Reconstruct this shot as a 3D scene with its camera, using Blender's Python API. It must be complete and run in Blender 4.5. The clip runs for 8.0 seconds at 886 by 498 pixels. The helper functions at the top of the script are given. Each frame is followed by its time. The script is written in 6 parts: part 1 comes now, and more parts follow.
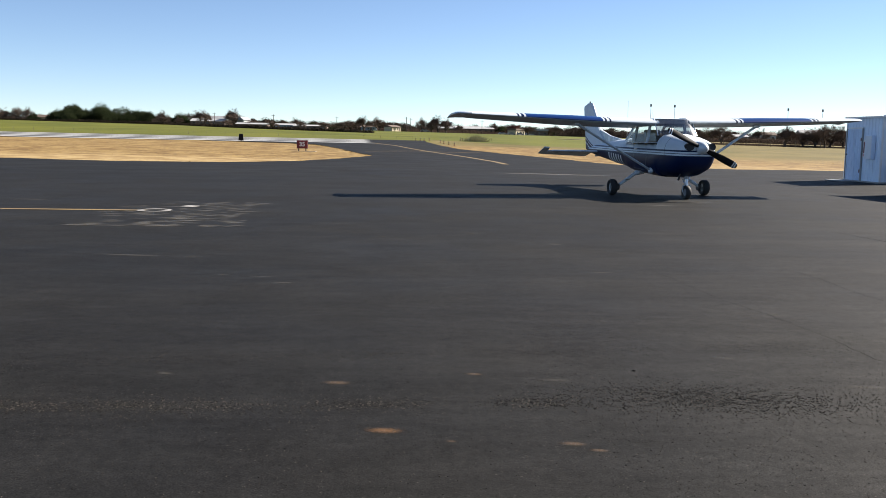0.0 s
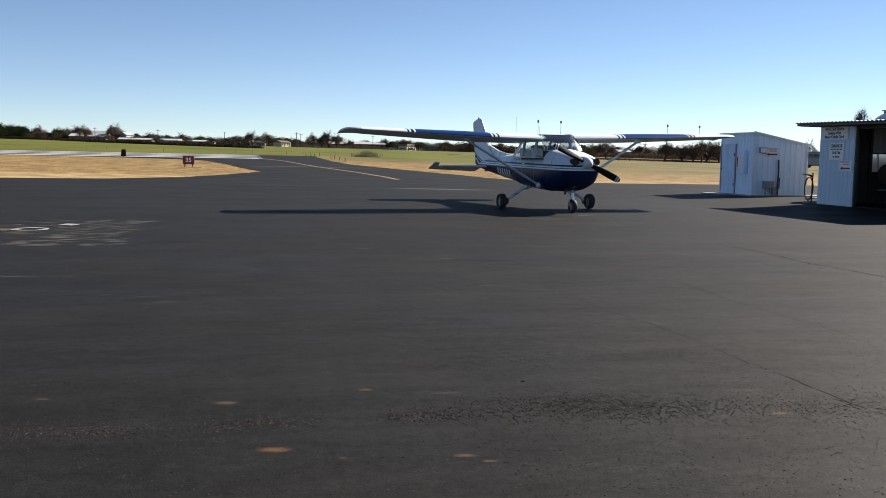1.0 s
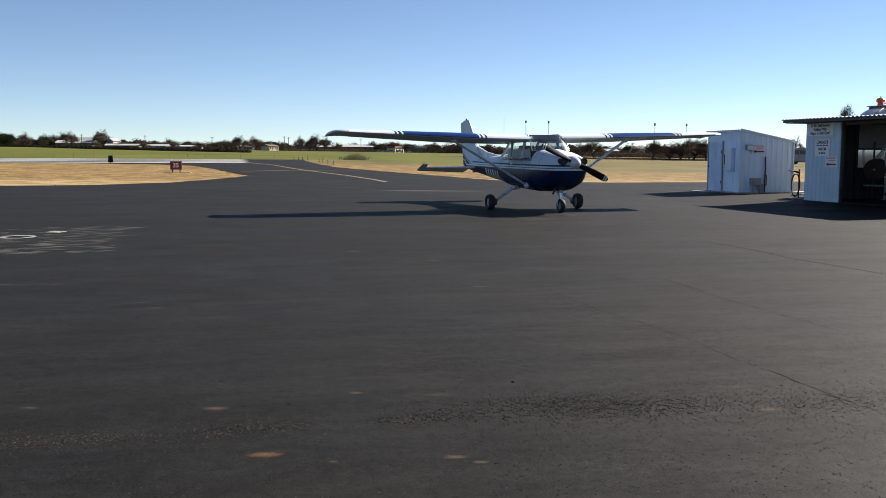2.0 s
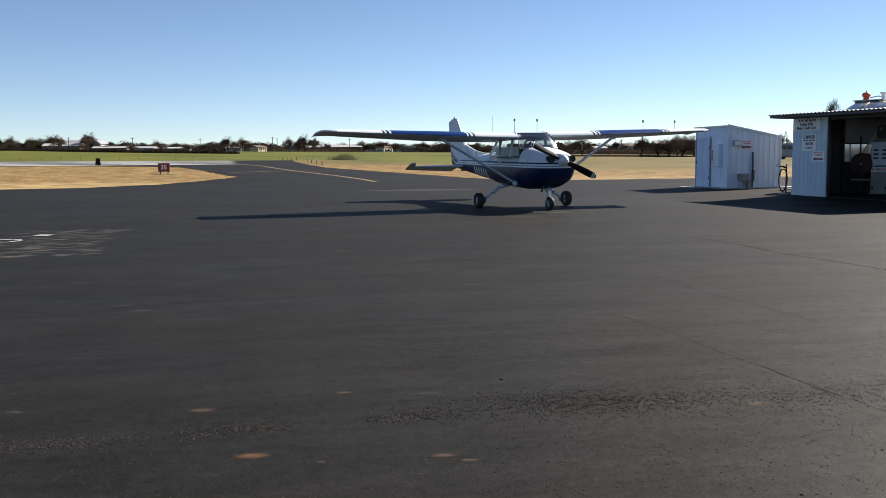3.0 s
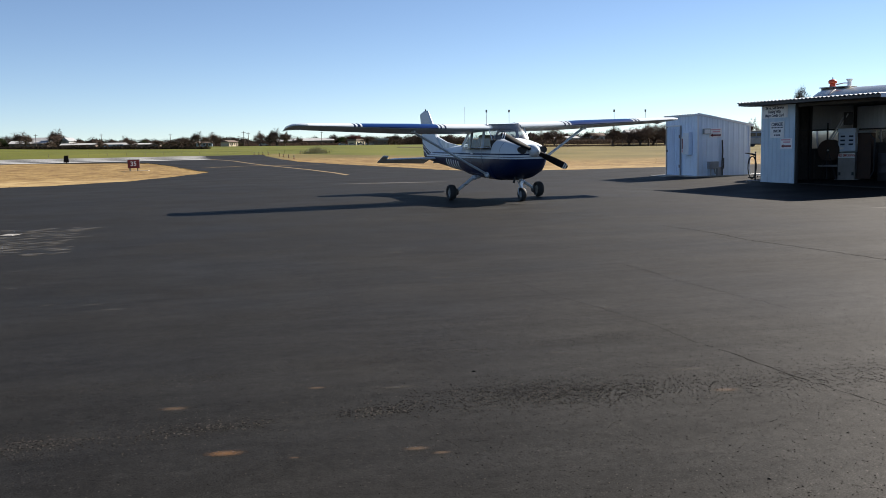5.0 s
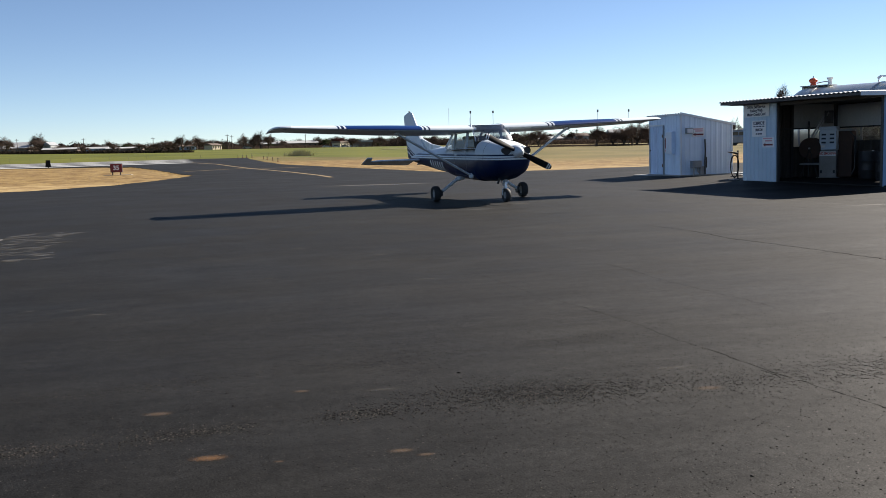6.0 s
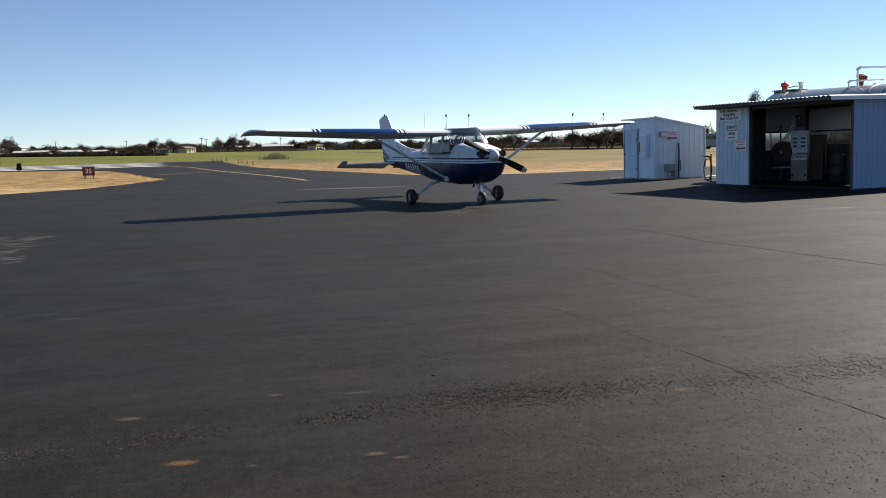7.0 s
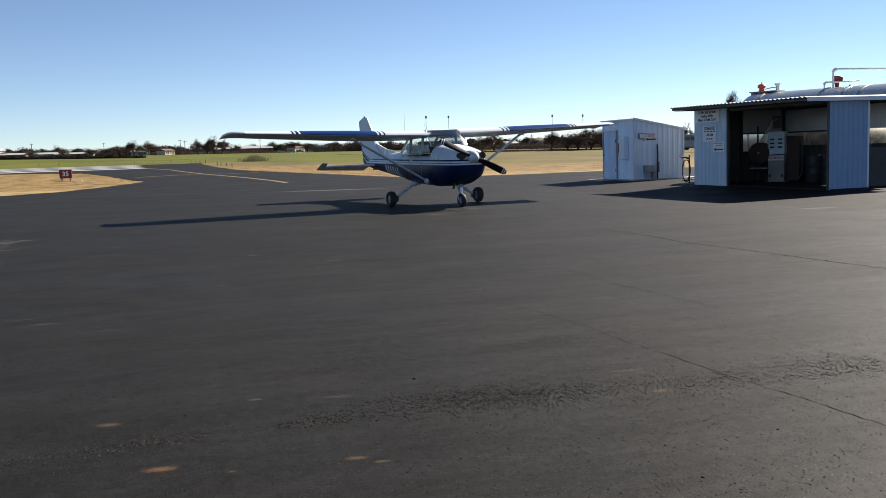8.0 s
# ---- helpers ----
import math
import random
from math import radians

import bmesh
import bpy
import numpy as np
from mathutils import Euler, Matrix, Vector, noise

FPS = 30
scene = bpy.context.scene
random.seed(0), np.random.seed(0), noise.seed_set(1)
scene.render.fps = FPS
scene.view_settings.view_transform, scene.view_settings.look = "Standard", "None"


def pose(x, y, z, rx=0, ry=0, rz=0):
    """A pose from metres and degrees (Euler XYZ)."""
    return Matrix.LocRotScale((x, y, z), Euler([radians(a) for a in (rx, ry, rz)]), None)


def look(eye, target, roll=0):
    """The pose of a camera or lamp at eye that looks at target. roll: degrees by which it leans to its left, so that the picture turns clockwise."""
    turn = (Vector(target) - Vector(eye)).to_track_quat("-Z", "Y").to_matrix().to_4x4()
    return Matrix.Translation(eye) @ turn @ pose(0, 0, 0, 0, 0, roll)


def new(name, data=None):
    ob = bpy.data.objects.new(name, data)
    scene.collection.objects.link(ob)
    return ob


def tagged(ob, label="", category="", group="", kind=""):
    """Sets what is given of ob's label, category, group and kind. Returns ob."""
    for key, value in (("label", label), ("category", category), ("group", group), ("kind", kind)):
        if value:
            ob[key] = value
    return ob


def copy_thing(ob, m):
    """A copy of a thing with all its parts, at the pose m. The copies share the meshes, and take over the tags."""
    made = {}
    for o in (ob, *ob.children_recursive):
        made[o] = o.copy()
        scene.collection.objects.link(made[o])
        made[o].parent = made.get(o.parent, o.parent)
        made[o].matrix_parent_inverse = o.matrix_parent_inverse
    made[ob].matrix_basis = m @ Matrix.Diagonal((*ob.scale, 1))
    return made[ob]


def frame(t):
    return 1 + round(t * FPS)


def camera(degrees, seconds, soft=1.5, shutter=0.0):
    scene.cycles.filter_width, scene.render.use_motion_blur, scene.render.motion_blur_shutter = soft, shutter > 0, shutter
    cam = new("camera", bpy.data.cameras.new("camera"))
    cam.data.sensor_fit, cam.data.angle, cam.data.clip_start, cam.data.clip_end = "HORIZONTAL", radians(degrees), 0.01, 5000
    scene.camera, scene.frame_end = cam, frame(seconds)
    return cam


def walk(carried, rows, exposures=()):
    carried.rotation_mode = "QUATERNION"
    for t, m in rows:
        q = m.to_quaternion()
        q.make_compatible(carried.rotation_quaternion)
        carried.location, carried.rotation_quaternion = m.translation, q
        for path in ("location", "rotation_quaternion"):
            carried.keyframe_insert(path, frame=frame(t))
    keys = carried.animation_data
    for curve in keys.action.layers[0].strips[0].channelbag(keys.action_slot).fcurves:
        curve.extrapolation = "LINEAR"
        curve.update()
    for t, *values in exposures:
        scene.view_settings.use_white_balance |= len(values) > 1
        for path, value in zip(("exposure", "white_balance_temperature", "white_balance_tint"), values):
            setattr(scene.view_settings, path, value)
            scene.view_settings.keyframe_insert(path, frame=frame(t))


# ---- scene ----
cam = camera(52.2, 8.0, soft=0.6)
PATH = [
    (0, (-0.036, 0.023, 1.386), (0.718, 19.859, -1.055), 1.01),
    (0.5, (-0.020, -0.001, 1.394), (2.259, 19.742, -0.844), 0.59),
    (1, (-0.021, 0.003, 1.388), (3.090, 19.651, -0.680), 0.94),
    (2.5, (0.000, 0.000, 1.389), (3.421, 19.600, -0.647), -0.17),
    (3, (0.012, 0.007, 1.382), (3.561, 19.582, -0.670), -0.50),
    (3.5, (0.023, 0.007, 1.379), (3.732, 19.547, -0.724), -0.62),
    (4, (0.023, 0.005, 1.380), (3.868, 19.511, -0.802), -0.91),
    (4.5, (0.029, 0.001, 1.385), (4.008, 19.474, -0.847), -1.08),
    (6, (0.043, -0.014, 1.393), (4.458, 19.366, -0.823), -1.81),
    (6.5, (0.053, -0.006, 1.390), (4.737, 19.314, -0.799), -1.77),
    (7, (0.052, -0.017, 1.390), (4.986, 19.244, -0.769), -1.75),
    (7.5, (0.053, -0.015, 1.395), (5.201, 19.192, -0.748), -1.82),
    (8, (0.056, -0.018, 1.399), (5.408, 19.134, -0.740), -1.90),
]
walk(cam, [(t, look(eye, target, roll)) for t, eye, target, roll in PATH], [(0, 1.63, 6750, 12), (1.0, 1.38, 6750, 12), (8, 1.38, 6750, 12)])

# ---- light ----
SUN = Vector((1.43, 0.66, 1.0)).normalized()
world = bpy.data.worlds.new("world")
scene.world = world
world.use_nodes = True
wn = world.node_tree.nodes
sky = wn.new("ShaderNodeTexSky")
sky.sky_type = "NISHITA"
sky.sun_disc = False
sky.sun_elevation = math.asin(SUN.z)
sky.sun_rotation = math.atan2(SUN.x, SUN.y)
sky.altitude = 400
sky.air_density, sky.dust_density, sky.ozone_density = 0.65, 0.0, 3.0
wn["Background"].inputs["Strength"].default_value = 0.0505
world.node_tree.links.new(sky.outputs[0], wn["Background"].inputs["Color"])

sun_data = bpy.data.lights.new("sun", "SUN")
sun_data.energy, sun_data.angle, sun_data.color = 5.0, radians(0.53), (1.0, 0.95, 0.87)
sun = new("sun", sun_data)
sun.matrix_world = look(SUN * 60, (0, 0, 0))


# ---- small tools ----
def link_nodes(tree, a, b):
    tree.links.new(a, b)


def surface(name, colour, second=None, scale=3.0, fine=40.0, rough=0.6, metal=0.0, bump=0.2, depth=0.01, mix=0.5,
            dirt=None, dirt_at=0.62, rough_var=0.12, spec=0.5, streak=None):
    """A worn surface: two colours mixed by coarse and fine noise, stains of a third one, uneven gloss and fine relief."""
    m = bpy.data.materials.new(name)
    m.use_nodes = True
    t = m.node_tree
    n, l = t.nodes, t.links
    bsdf = n["Principled BSDF"]
    co = n.new("ShaderNodeTexCoord")
    big, small = n.new("ShaderNodeTexNoise"), n.new("ShaderNodeTexNoise")
    big.inputs["Scale"].default_value, small.inputs["Scale"].default_value = scale, fine
    big.inputs["Detail"].default_value, small.inputs["Detail"].default_value = 5, 3
    for k in (big, small):
        l.new(co.outputs["Object"], k.inputs["Vector"])
    add = n.new("ShaderNodeMath")
    add.operation = "MULTIPLY_ADD"
    l.new(small.outputs["Fac"], add.inputs[0])
    add.inputs[1].default_value = 0.6
    l.new(big.outputs["Fac"], add.inputs[2])
    ramp = n.new("ShaderNodeValToRGB")
    second = second or [c * 0.75 for c in colour]
    ramp.color_ramp.elements[0].position, ramp.color_ramp.elements[1].position = 0.8 - 0.4 * mix, 0.8 + 0.4 * mix
    ramp.color_ramp.elements[0].color, ramp.color_ramp.elements[1].color = (*second, 1), (*colour, 1)
    l.new(add.outputs[0], ramp.inputs[0])
    out = ramp.outputs[0]
    if dirt:
        stain = n.new("ShaderNodeTexNoise")
        stain.inputs["Scale"].default_value, stain.inputs["Detail"].default_value = scale * 2.3, 8
        stain.inputs["Roughness"].default_value = 0.65
        l.new(co.outputs["Object"], stain.inputs["Vector"])
        cut = n.new("ShaderNodeMapRange")
        cut.inputs["From Min"].default_value, cut.inputs["From Max"].default_value = dirt_at, dirt_at + 0.1
        l.new(stain.outputs["Fac"], cut.inputs["Value"])
        mixer = n.new("ShaderNodeMix")
        mixer.data_type = "RGBA"
        l.new(cut.outputs[0], mixer.inputs["Factor"])
        l.new(out, mixer.inputs["A"])
        mixer.inputs["B"].default_value = (*dirt, 1)
        out = mixer.outputs["Result"]
    if streak:
        run, thin = n.new("ShaderNodeMapping"), n.new("ShaderNodeTexNoise")
        run.inputs["Scale"].default_value = (9, 9, 0.5)
        thin.inputs["Scale"].default_value, thin.inputs["Detail"].default_value, thin.inputs["Roughness"].default_value = 1.0, 6, 0.7
        l.new(co.outputs["Object"], run.inputs["Vector"])
        l.new(run.outputs[0], thin.inputs["Vector"])
        edge = n.new("ShaderNodeMapRange")
        edge.inputs["From Min"].default_value, edge.inputs["From Max"].default_value, edge.inputs["To Max"].default_value = 0.56, 0.74, 0.8
        l.new(thin.outputs["Fac"], edge.inputs["Value"])
        runs = n.new("ShaderNodeMix")
        runs.data_type = "RGBA"
        l.new(edge.outputs[0], runs.inputs["Factor"])
        l.new(out, runs.inputs["A"])
        runs.inputs["B"].default_value = (*streak, 1)
        out = runs.outputs["Result"]
    l.new(out, bsdf.inputs["Base Color"])
    gloss = n.new("ShaderNodeMapRange")
    gloss.inputs["To Min"].default_value, gloss.inputs["To Max"].default_value = rough - rough_var, rough + rough_var
    l.new(big.outputs["Fac"], gloss.inputs["Value"])
    l.new(gloss.outputs[0], bsdf.inputs["Roughness"])
    bsdf.inputs["Metallic"].default_value = metal
    bsdf.inputs["Specular IOR Level"].default_value = spec
    if bump:
        b = n.new("ShaderNodeBump")
        b.inputs["Strength"].default_value, b.inputs["Distance"].default_value = bump, depth
        l.new(small.outputs["Fac"], b.inputs["Height"])
        l.new(b.outputs[0], bsdf.inputs["Normal"])
    return m


def glass(name, tint=(0.9, 0.95, 0.95), rough=0.02, least=0.045):
    m = bpy.data.materials.new(name)
    m.use_nodes = True
    t = m.node_tree
    n, l = t.nodes, t.links
    n.remove(n["Principled BSDF"])
    clear, gloss, mix, slant = n.new("ShaderNodeBsdfTransparent"), n.new("ShaderNodeBsdfGlossy"), n.new("ShaderNodeMixShader"), n.new("ShaderNodeLayerWeight")
    steep, share = n.new("ShaderNodeMath"), n.new("ShaderNodeMath")
    steep.operation, share.operation = "POWER", "MULTIPLY_ADD"
    slant.inputs["Blend"].default_value, steep.inputs[1].default_value = 0.5, 5.0
    share.inputs[1].default_value, share.inputs[2].default_value = 0.95 - least, least
    clear.inputs[0].default_value, gloss.inputs["Roughness"].default_value = (*tint, 1), rough
    l.new(slant.outputs["Facing"], steep.inputs[0])
    l.new(steep.outputs[0], share.inputs[0])
    l.new(share.outputs[0], mix.inputs[0])
    l.new(clear.outputs[0], mix.inputs[1])
    l.new(gloss.outputs[0], mix.inputs[2])
    l.new(mix.outputs[0], n["Material Output"].inputs["Surface"])
    return m


def finish(bm, name, material, smooth=None):
    me = bpy.data.meshes.new(name)
    bm.normal_update()
    bm.to_mesh(me)
    bm.free()
    for m in material if isinstance(material, (list, tuple)) else (material,):
        me.materials.append(m)
    if smooth is not None:
        me.shade_smooth()
        me.set_sharp_from_angle(angle=radians(smooth))
    return me


def part(name, bm, material, parent, label="", smooth=None, m=None):
    """Links a bmesh as one mesh object under a thing or a part."""
    ob = new(name, finish(bm, name, material, smooth))
    ob.parent = parent
    if m is not None:
        ob.matrix_basis = m
    if label:
        ob["label"] = label
    return ob


def thing(name, m, label, category, group="", kind=""):
    ob = new(name)
    ob.empty_display_size = 0.2
    ob.matrix_basis = m
    return tagged(ob, label, category, group, kind)


def solid(name, bm, material, label, category, m=None, group="", kind="", smooth=None):
    ob = new(name, finish(bm, name, material, smooth))
    if m is not None:
        ob.matrix_basis = m
    return tagged(ob, label, category, group, kind)


def box(size, at=(0, 0, 0), bevel=0.0, bm=None, m=None):
    """A box with its middle at 'at', edges rounded by bevel."""
    bm = bm or bmesh.new()
    mat = Matrix.Translation(at) @ (m or Matrix()) @ Matrix.Diagonal((*size, 1))
    made = bmesh.ops.create_cube(bm, size=1, matrix=mat)["verts"]
    if bevel:
        edges = list({e for v in made for e in v.link_edges})
        bmesh.ops.bevel(bm, geom=edges, offset=bevel, segments=2, affect="EDGES", profile=0.6)
    return bm


def rod(a, b, r0, r1=None, sides=12, bm=None, cap=True):
    """A round bar from a to b."""
    bm = bm or bmesh.new()
    a, b = Vector(a), Vector(b)
    turn = (b - a).to_track_quat("Z", "Y").to_matrix().to_4x4()
    bmesh.ops.create_cone(bm, cap_ends=cap, segments=sides, radius1=r0, radius2=r0 if r1 is None else r1, depth=(b - a).length,
                          matrix=Matrix.Translation((a + b) / 2) @ turn)
    return bm


def tube(points, r, sides=8, bm=None, flat=1.0):
    """A bar of radius r (a number or one for each point) swept along points; flat squeezes it across."""
    bm = bm or bmesh.new()
    points = [Vector(p) for p in points]
    radii = r if isinstance(r, (list, tuple)) else [r] * len(points)
    rings, side = [], None
    for i, p in enumerate(points):
        way = (points[min(i + 1, len(points) - 1)] - points[max(i - 1, 0)]).normalized()
        if side is None:
            side = way.orthogonal().normalized()
        side = (side - way * side.dot(way)).normalized()
        up = way.cross(side)
        rings.append([bm.verts.new(p + radii[i] * (math.cos(a) * side + flat * math.sin(a) * up))
                      for a in (2 * math.pi * k / sides for k in range(sides))])
    for p, q in zip(rings, rings[1:]):
        for k in range(sides):
            bm.faces.new((p[k], p[(k + 1) % sides], q[(k + 1) % sides], q[k]))
    bm.faces.new(rings[0][::-1])
    bm.faces.new(rings[-1])
    return bm


def loft(rings, bm=None, caps=True):
    """A skin over closed rings of equally many points."""
    bm = bm or bmesh.new()
    made = [[bm.verts.new(p) for p in ring] for ring in rings]
    n = len(made[0])
    for p, q in zip(made, made[1:]):
        for k in range(n):
            bm.faces.new((p[k], p[(k + 1) % n], q[(k + 1) % n], q[k]))
    if caps:
        bm.faces.new(made[0][::-1])
        bm.faces.new(made[-1])
    bmesh.ops.recalc_face_normals(bm, faces=bm.faces)
    return bm


def prism(outline, z0, z1, bm=None, m=None):
    """A flat outline (x, y) made solid from z0 to z1."""
    bm = bm or bmesh.new()
    m = m or Matrix()
    low = [bm.verts.new(m @ Vector((x, y, z0))) for x, y in outline]
    top = [bm.verts.new(m @ Vector((x, y, z1))) for x, y in outline]
    n = len(low)
    bm.faces.new(low[::-1])
    bm.faces.new(top)
    for k in range(n):
        bm.faces.new((low[k], low[(k + 1) % n], top[(k + 1) % n], top[k]))
    bmesh.ops.recalc_face_normals(bm, faces=bm.faces)
    return bm


def ribbed(width, height, pitch=0.2, rib=0.02, thick=0.012, drop=0.0, bm=None, m=None, ragged=0.0):
    """A sheet of ribbed metal in the xz plane, its foot on z = 0, ribs towards -y; its top falls by drop along x."""
    bm = bm or bmesh.new()
    m = m or Matrix()
    profile, x = [], 0.0
    while x < width - 1e-6:
        profile += [(x, 0), (x + pitch * 0.55, 0), (x + pitch * 0.65, rib), (x + pitch * 0.9, rib)]
        x += pitch
    profile = [(min(px, width), py) for px, py in profile] + [(width, 0)]
    rows = []
    for back in (0.0, thick):
        for top in (0, 1):
            rows.append([bm.verts.new(m @ Vector((px, back - py, (height - drop * px / width) if top else -ragged * py * 3))) for px, py in profile])
    f0, f1, b0, b1 = rows
    for k in range(len(profile) - 1):
        bm.faces.new((f0[k], f0[k + 1], f1[k + 1], f1[k]))
        bm.faces.new((b0[k], b1[k], b1[k + 1], b0[k + 1]))
        bm.faces.new((f1[k], f1[k + 1], b1[k + 1], b1[k]))
        bm.faces.new((f0[k], b0[k], b0[k + 1], f0[k + 1]))
    bm.faces.new((f0[0], f1[0], b1[0], b0[0]))
    bm.faces.new((f0[-1], b0[-1], b1[-1], f1[-1]))
    bmesh.ops.remove_doubles(bm, verts=bm.verts, dist=1e-5)
    bmesh.ops.recalc_face_normals(bm, faces=bm.faces)
    return bm


def lettering(name, words, size, material, parent, m, wide=1.0):
    """Words as thin raised letters, centred on m, upright in its xy plane."""
    curve = bpy.data.curves.new(name, "FONT")
    curve.body, curve.size, curve.extrude, curve.align_x, curve.align_y = words, size, 0.002, "CENTER", "CENTER"
    curve.space_line, curve.offset = 0.95, size * 0.022
    ob = new(name, curve)
    me = bpy.data.meshes.new_from_object(ob)
    bpy.data.objects.remove(ob)
    me.name = name
    me.materials.clear()
    me.materials.append(material)
    out = new(name, me)
    out.parent = parent
    out.matrix_basis = m @ Matrix.Diagonal((wide, 1, 1, 1))
    return out


def rise(x, y):
    """The height of the land: level round the apron, then rising gently to a far crest. An added dip before the sheds
    lengthens their shadows.
    """
    d = math.hypot(x, y)
    ramp = 0.0 if d < 34 else (d - 34) ** 2 / 60 if d < 64 else 15 + min(d, 455) - 64
    far = ramp * 0.97 * (0.0105 * y - 0.014 * x) / max(d, 1)
    side = max(0.0, 1 - abs(y - 25) / 14) ** 0.5
    return far - 0.085 * math.exp(-(((x - 13.0) / 2.4) ** 2)) * side


def upright_south(x, y, z):
    """A pose for lettering on a wall whose face looks along -y."""
    return pose(x, y, z, 90, 0, 0)


def upright_west(x, y, z):
    """A pose for lettering on a wall whose face looks along -x."""
    return pose(x, y, z, 90, 0, -90)


# ---- materials ----
white_metal = surface("white_metal", (0.52, 0.65, 0.76), (0.45, 0.57, 0.67), 1.4, 25, 0.5, 0.0, 0.08, 0.004, 0.6, (0.33, 0.30, 0.28), 0.68, streak=(0.36, 0.41, 0.48))
shed_white = surface("shed_white", (0.71, 0.83, 0.96), (0.64, 0.75, 0.89), 1.4, 25, 0.5, 0.0, 0.08, 0.004, 0.6, (0.42, 0.42, 0.42), 0.70, streak=(0.55, 0.62, 0.70))
bare_white = surface("bare_white", (0.76, 0.80, 0.84), (0.66, 0.70, 0.75), 2, 30, 0.45, 0.0, 0.05, 0.003)
roof_metal = surface("roof_metal", (0.52, 0.53, 0.55), (0.4, 0.4, 0.41), 1.5, 20, 0.5, 0.25, 0.1, 0.004, 0.6, (0.25, 0.15, 0.09), 0.62)
grey_metal = surface("grey_metal", (0.34, 0.35, 0.36), (0.25, 0.26, 0.27), 3, 40, 0.5, 0.3, 0.1, 0.003)
dark_metal = surface("dark_metal", (0.05, 0.05, 0.055), (0.03, 0.03, 0.03), 4, 50, 0.5, 0.2, 0.1, 0.003)
rust = surface("rust", (0.20, 0.07, 0.035), (0.10, 0.035, 0.02), 5, 60, 0.8, 0.1, 0.3, 0.005)
steel = surface("steel", (0.62, 0.63, 0.65), (0.5, 0.5, 0.52), 3, 60, 0.35, 0.9, 0.05, 0.002)
rubber = surface("rubber", (0.022, 0.022, 0.023), (0.014, 0.014, 0.014), 6, 80, 0.75, 0, 0.2, 0.003)
black_paint = surface("black_paint", (0.012, 0.012, 0.013), (0.008, 0.008, 0.009), 6, 80, 0.7, 0, 0.05, 0.002, spec=0.15)
red_paint = surface("red_paint", (0.55, 0.04, 0.03), (0.42, 0.03, 0.02), 4, 50, 0.4, 0, 0.05, 0.002)
orange_paint = surface("orange_paint", (0.75, 0.10, 0.03), (0.6, 0.07, 0.02), 4, 50, 0.45, 0, 0.05, 0.002)
maroon_paint = surface("maroon_paint", (0.19, 0.011, 0.014), (0.13, 0.008, 0.010), 4, 50, 0.45, 0, 0.05, 0.002)
sign_white = surface("sign_white", (0.82, 0.82, 0.82), (0.74, 0.74, 0.74), 5, 40, 0.5, 0, 0.02, 0.002)
sign_ink = surface("sign_ink", (0.03, 0.04, 0.08), (0.02, 0.03, 0.06), 5, 40, 0.6, 0, 0.02, 0.002)
pink_ink = surface("pink_ink", (0.68, 0.36, 0.40), (0.6, 0.3, 0.34), 5, 40, 0.6, 0, 0.02, 0.002)
concrete = surface("concrete", (0.36, 0.35, 0.33), (0.26, 0.255, 0.245), 1.2, 30, 0.85, 0, 0.3, 0.006, 0.6, (0.15, 0.145, 0.14), 0.6)
timber = surface("timber", (0.16, 0.12, 0.085), (0.09, 0.07, 0.05), 3, 50, 0.8, 0, 0.3, 0.005)
tank_paint = surface("tank_paint", (0.72, 0.68, 0.58), (0.64, 0.60, 0.51), 0.7, 12, 0.27, 0.85, 0.05, 0.003, 0.6)
tank_band = surface("tank_band", (0.34, 0.34, 0.35), (0.27, 0.27, 0.28), 0.7, 12, 0.45, 0.6, 0.05, 0.003, 0.6)
line_yellow = surface("line_yellow", (0.19, 0.118, 0.032), (0.095, 0.066, 0.028), 1.5, 18, 0.8, 0, 0.3, 0.004, 0.7, (0.07, 0.065, 0.06), 0.60)
line_white = surface("line_white", (0.34, 0.34, 0.33), (0.22, 0.22, 0.215), 0.6, 10, 0.8, 0, 0.3, 0.004, 0.7, (0.09, 0.09, 0.09), 0.62)


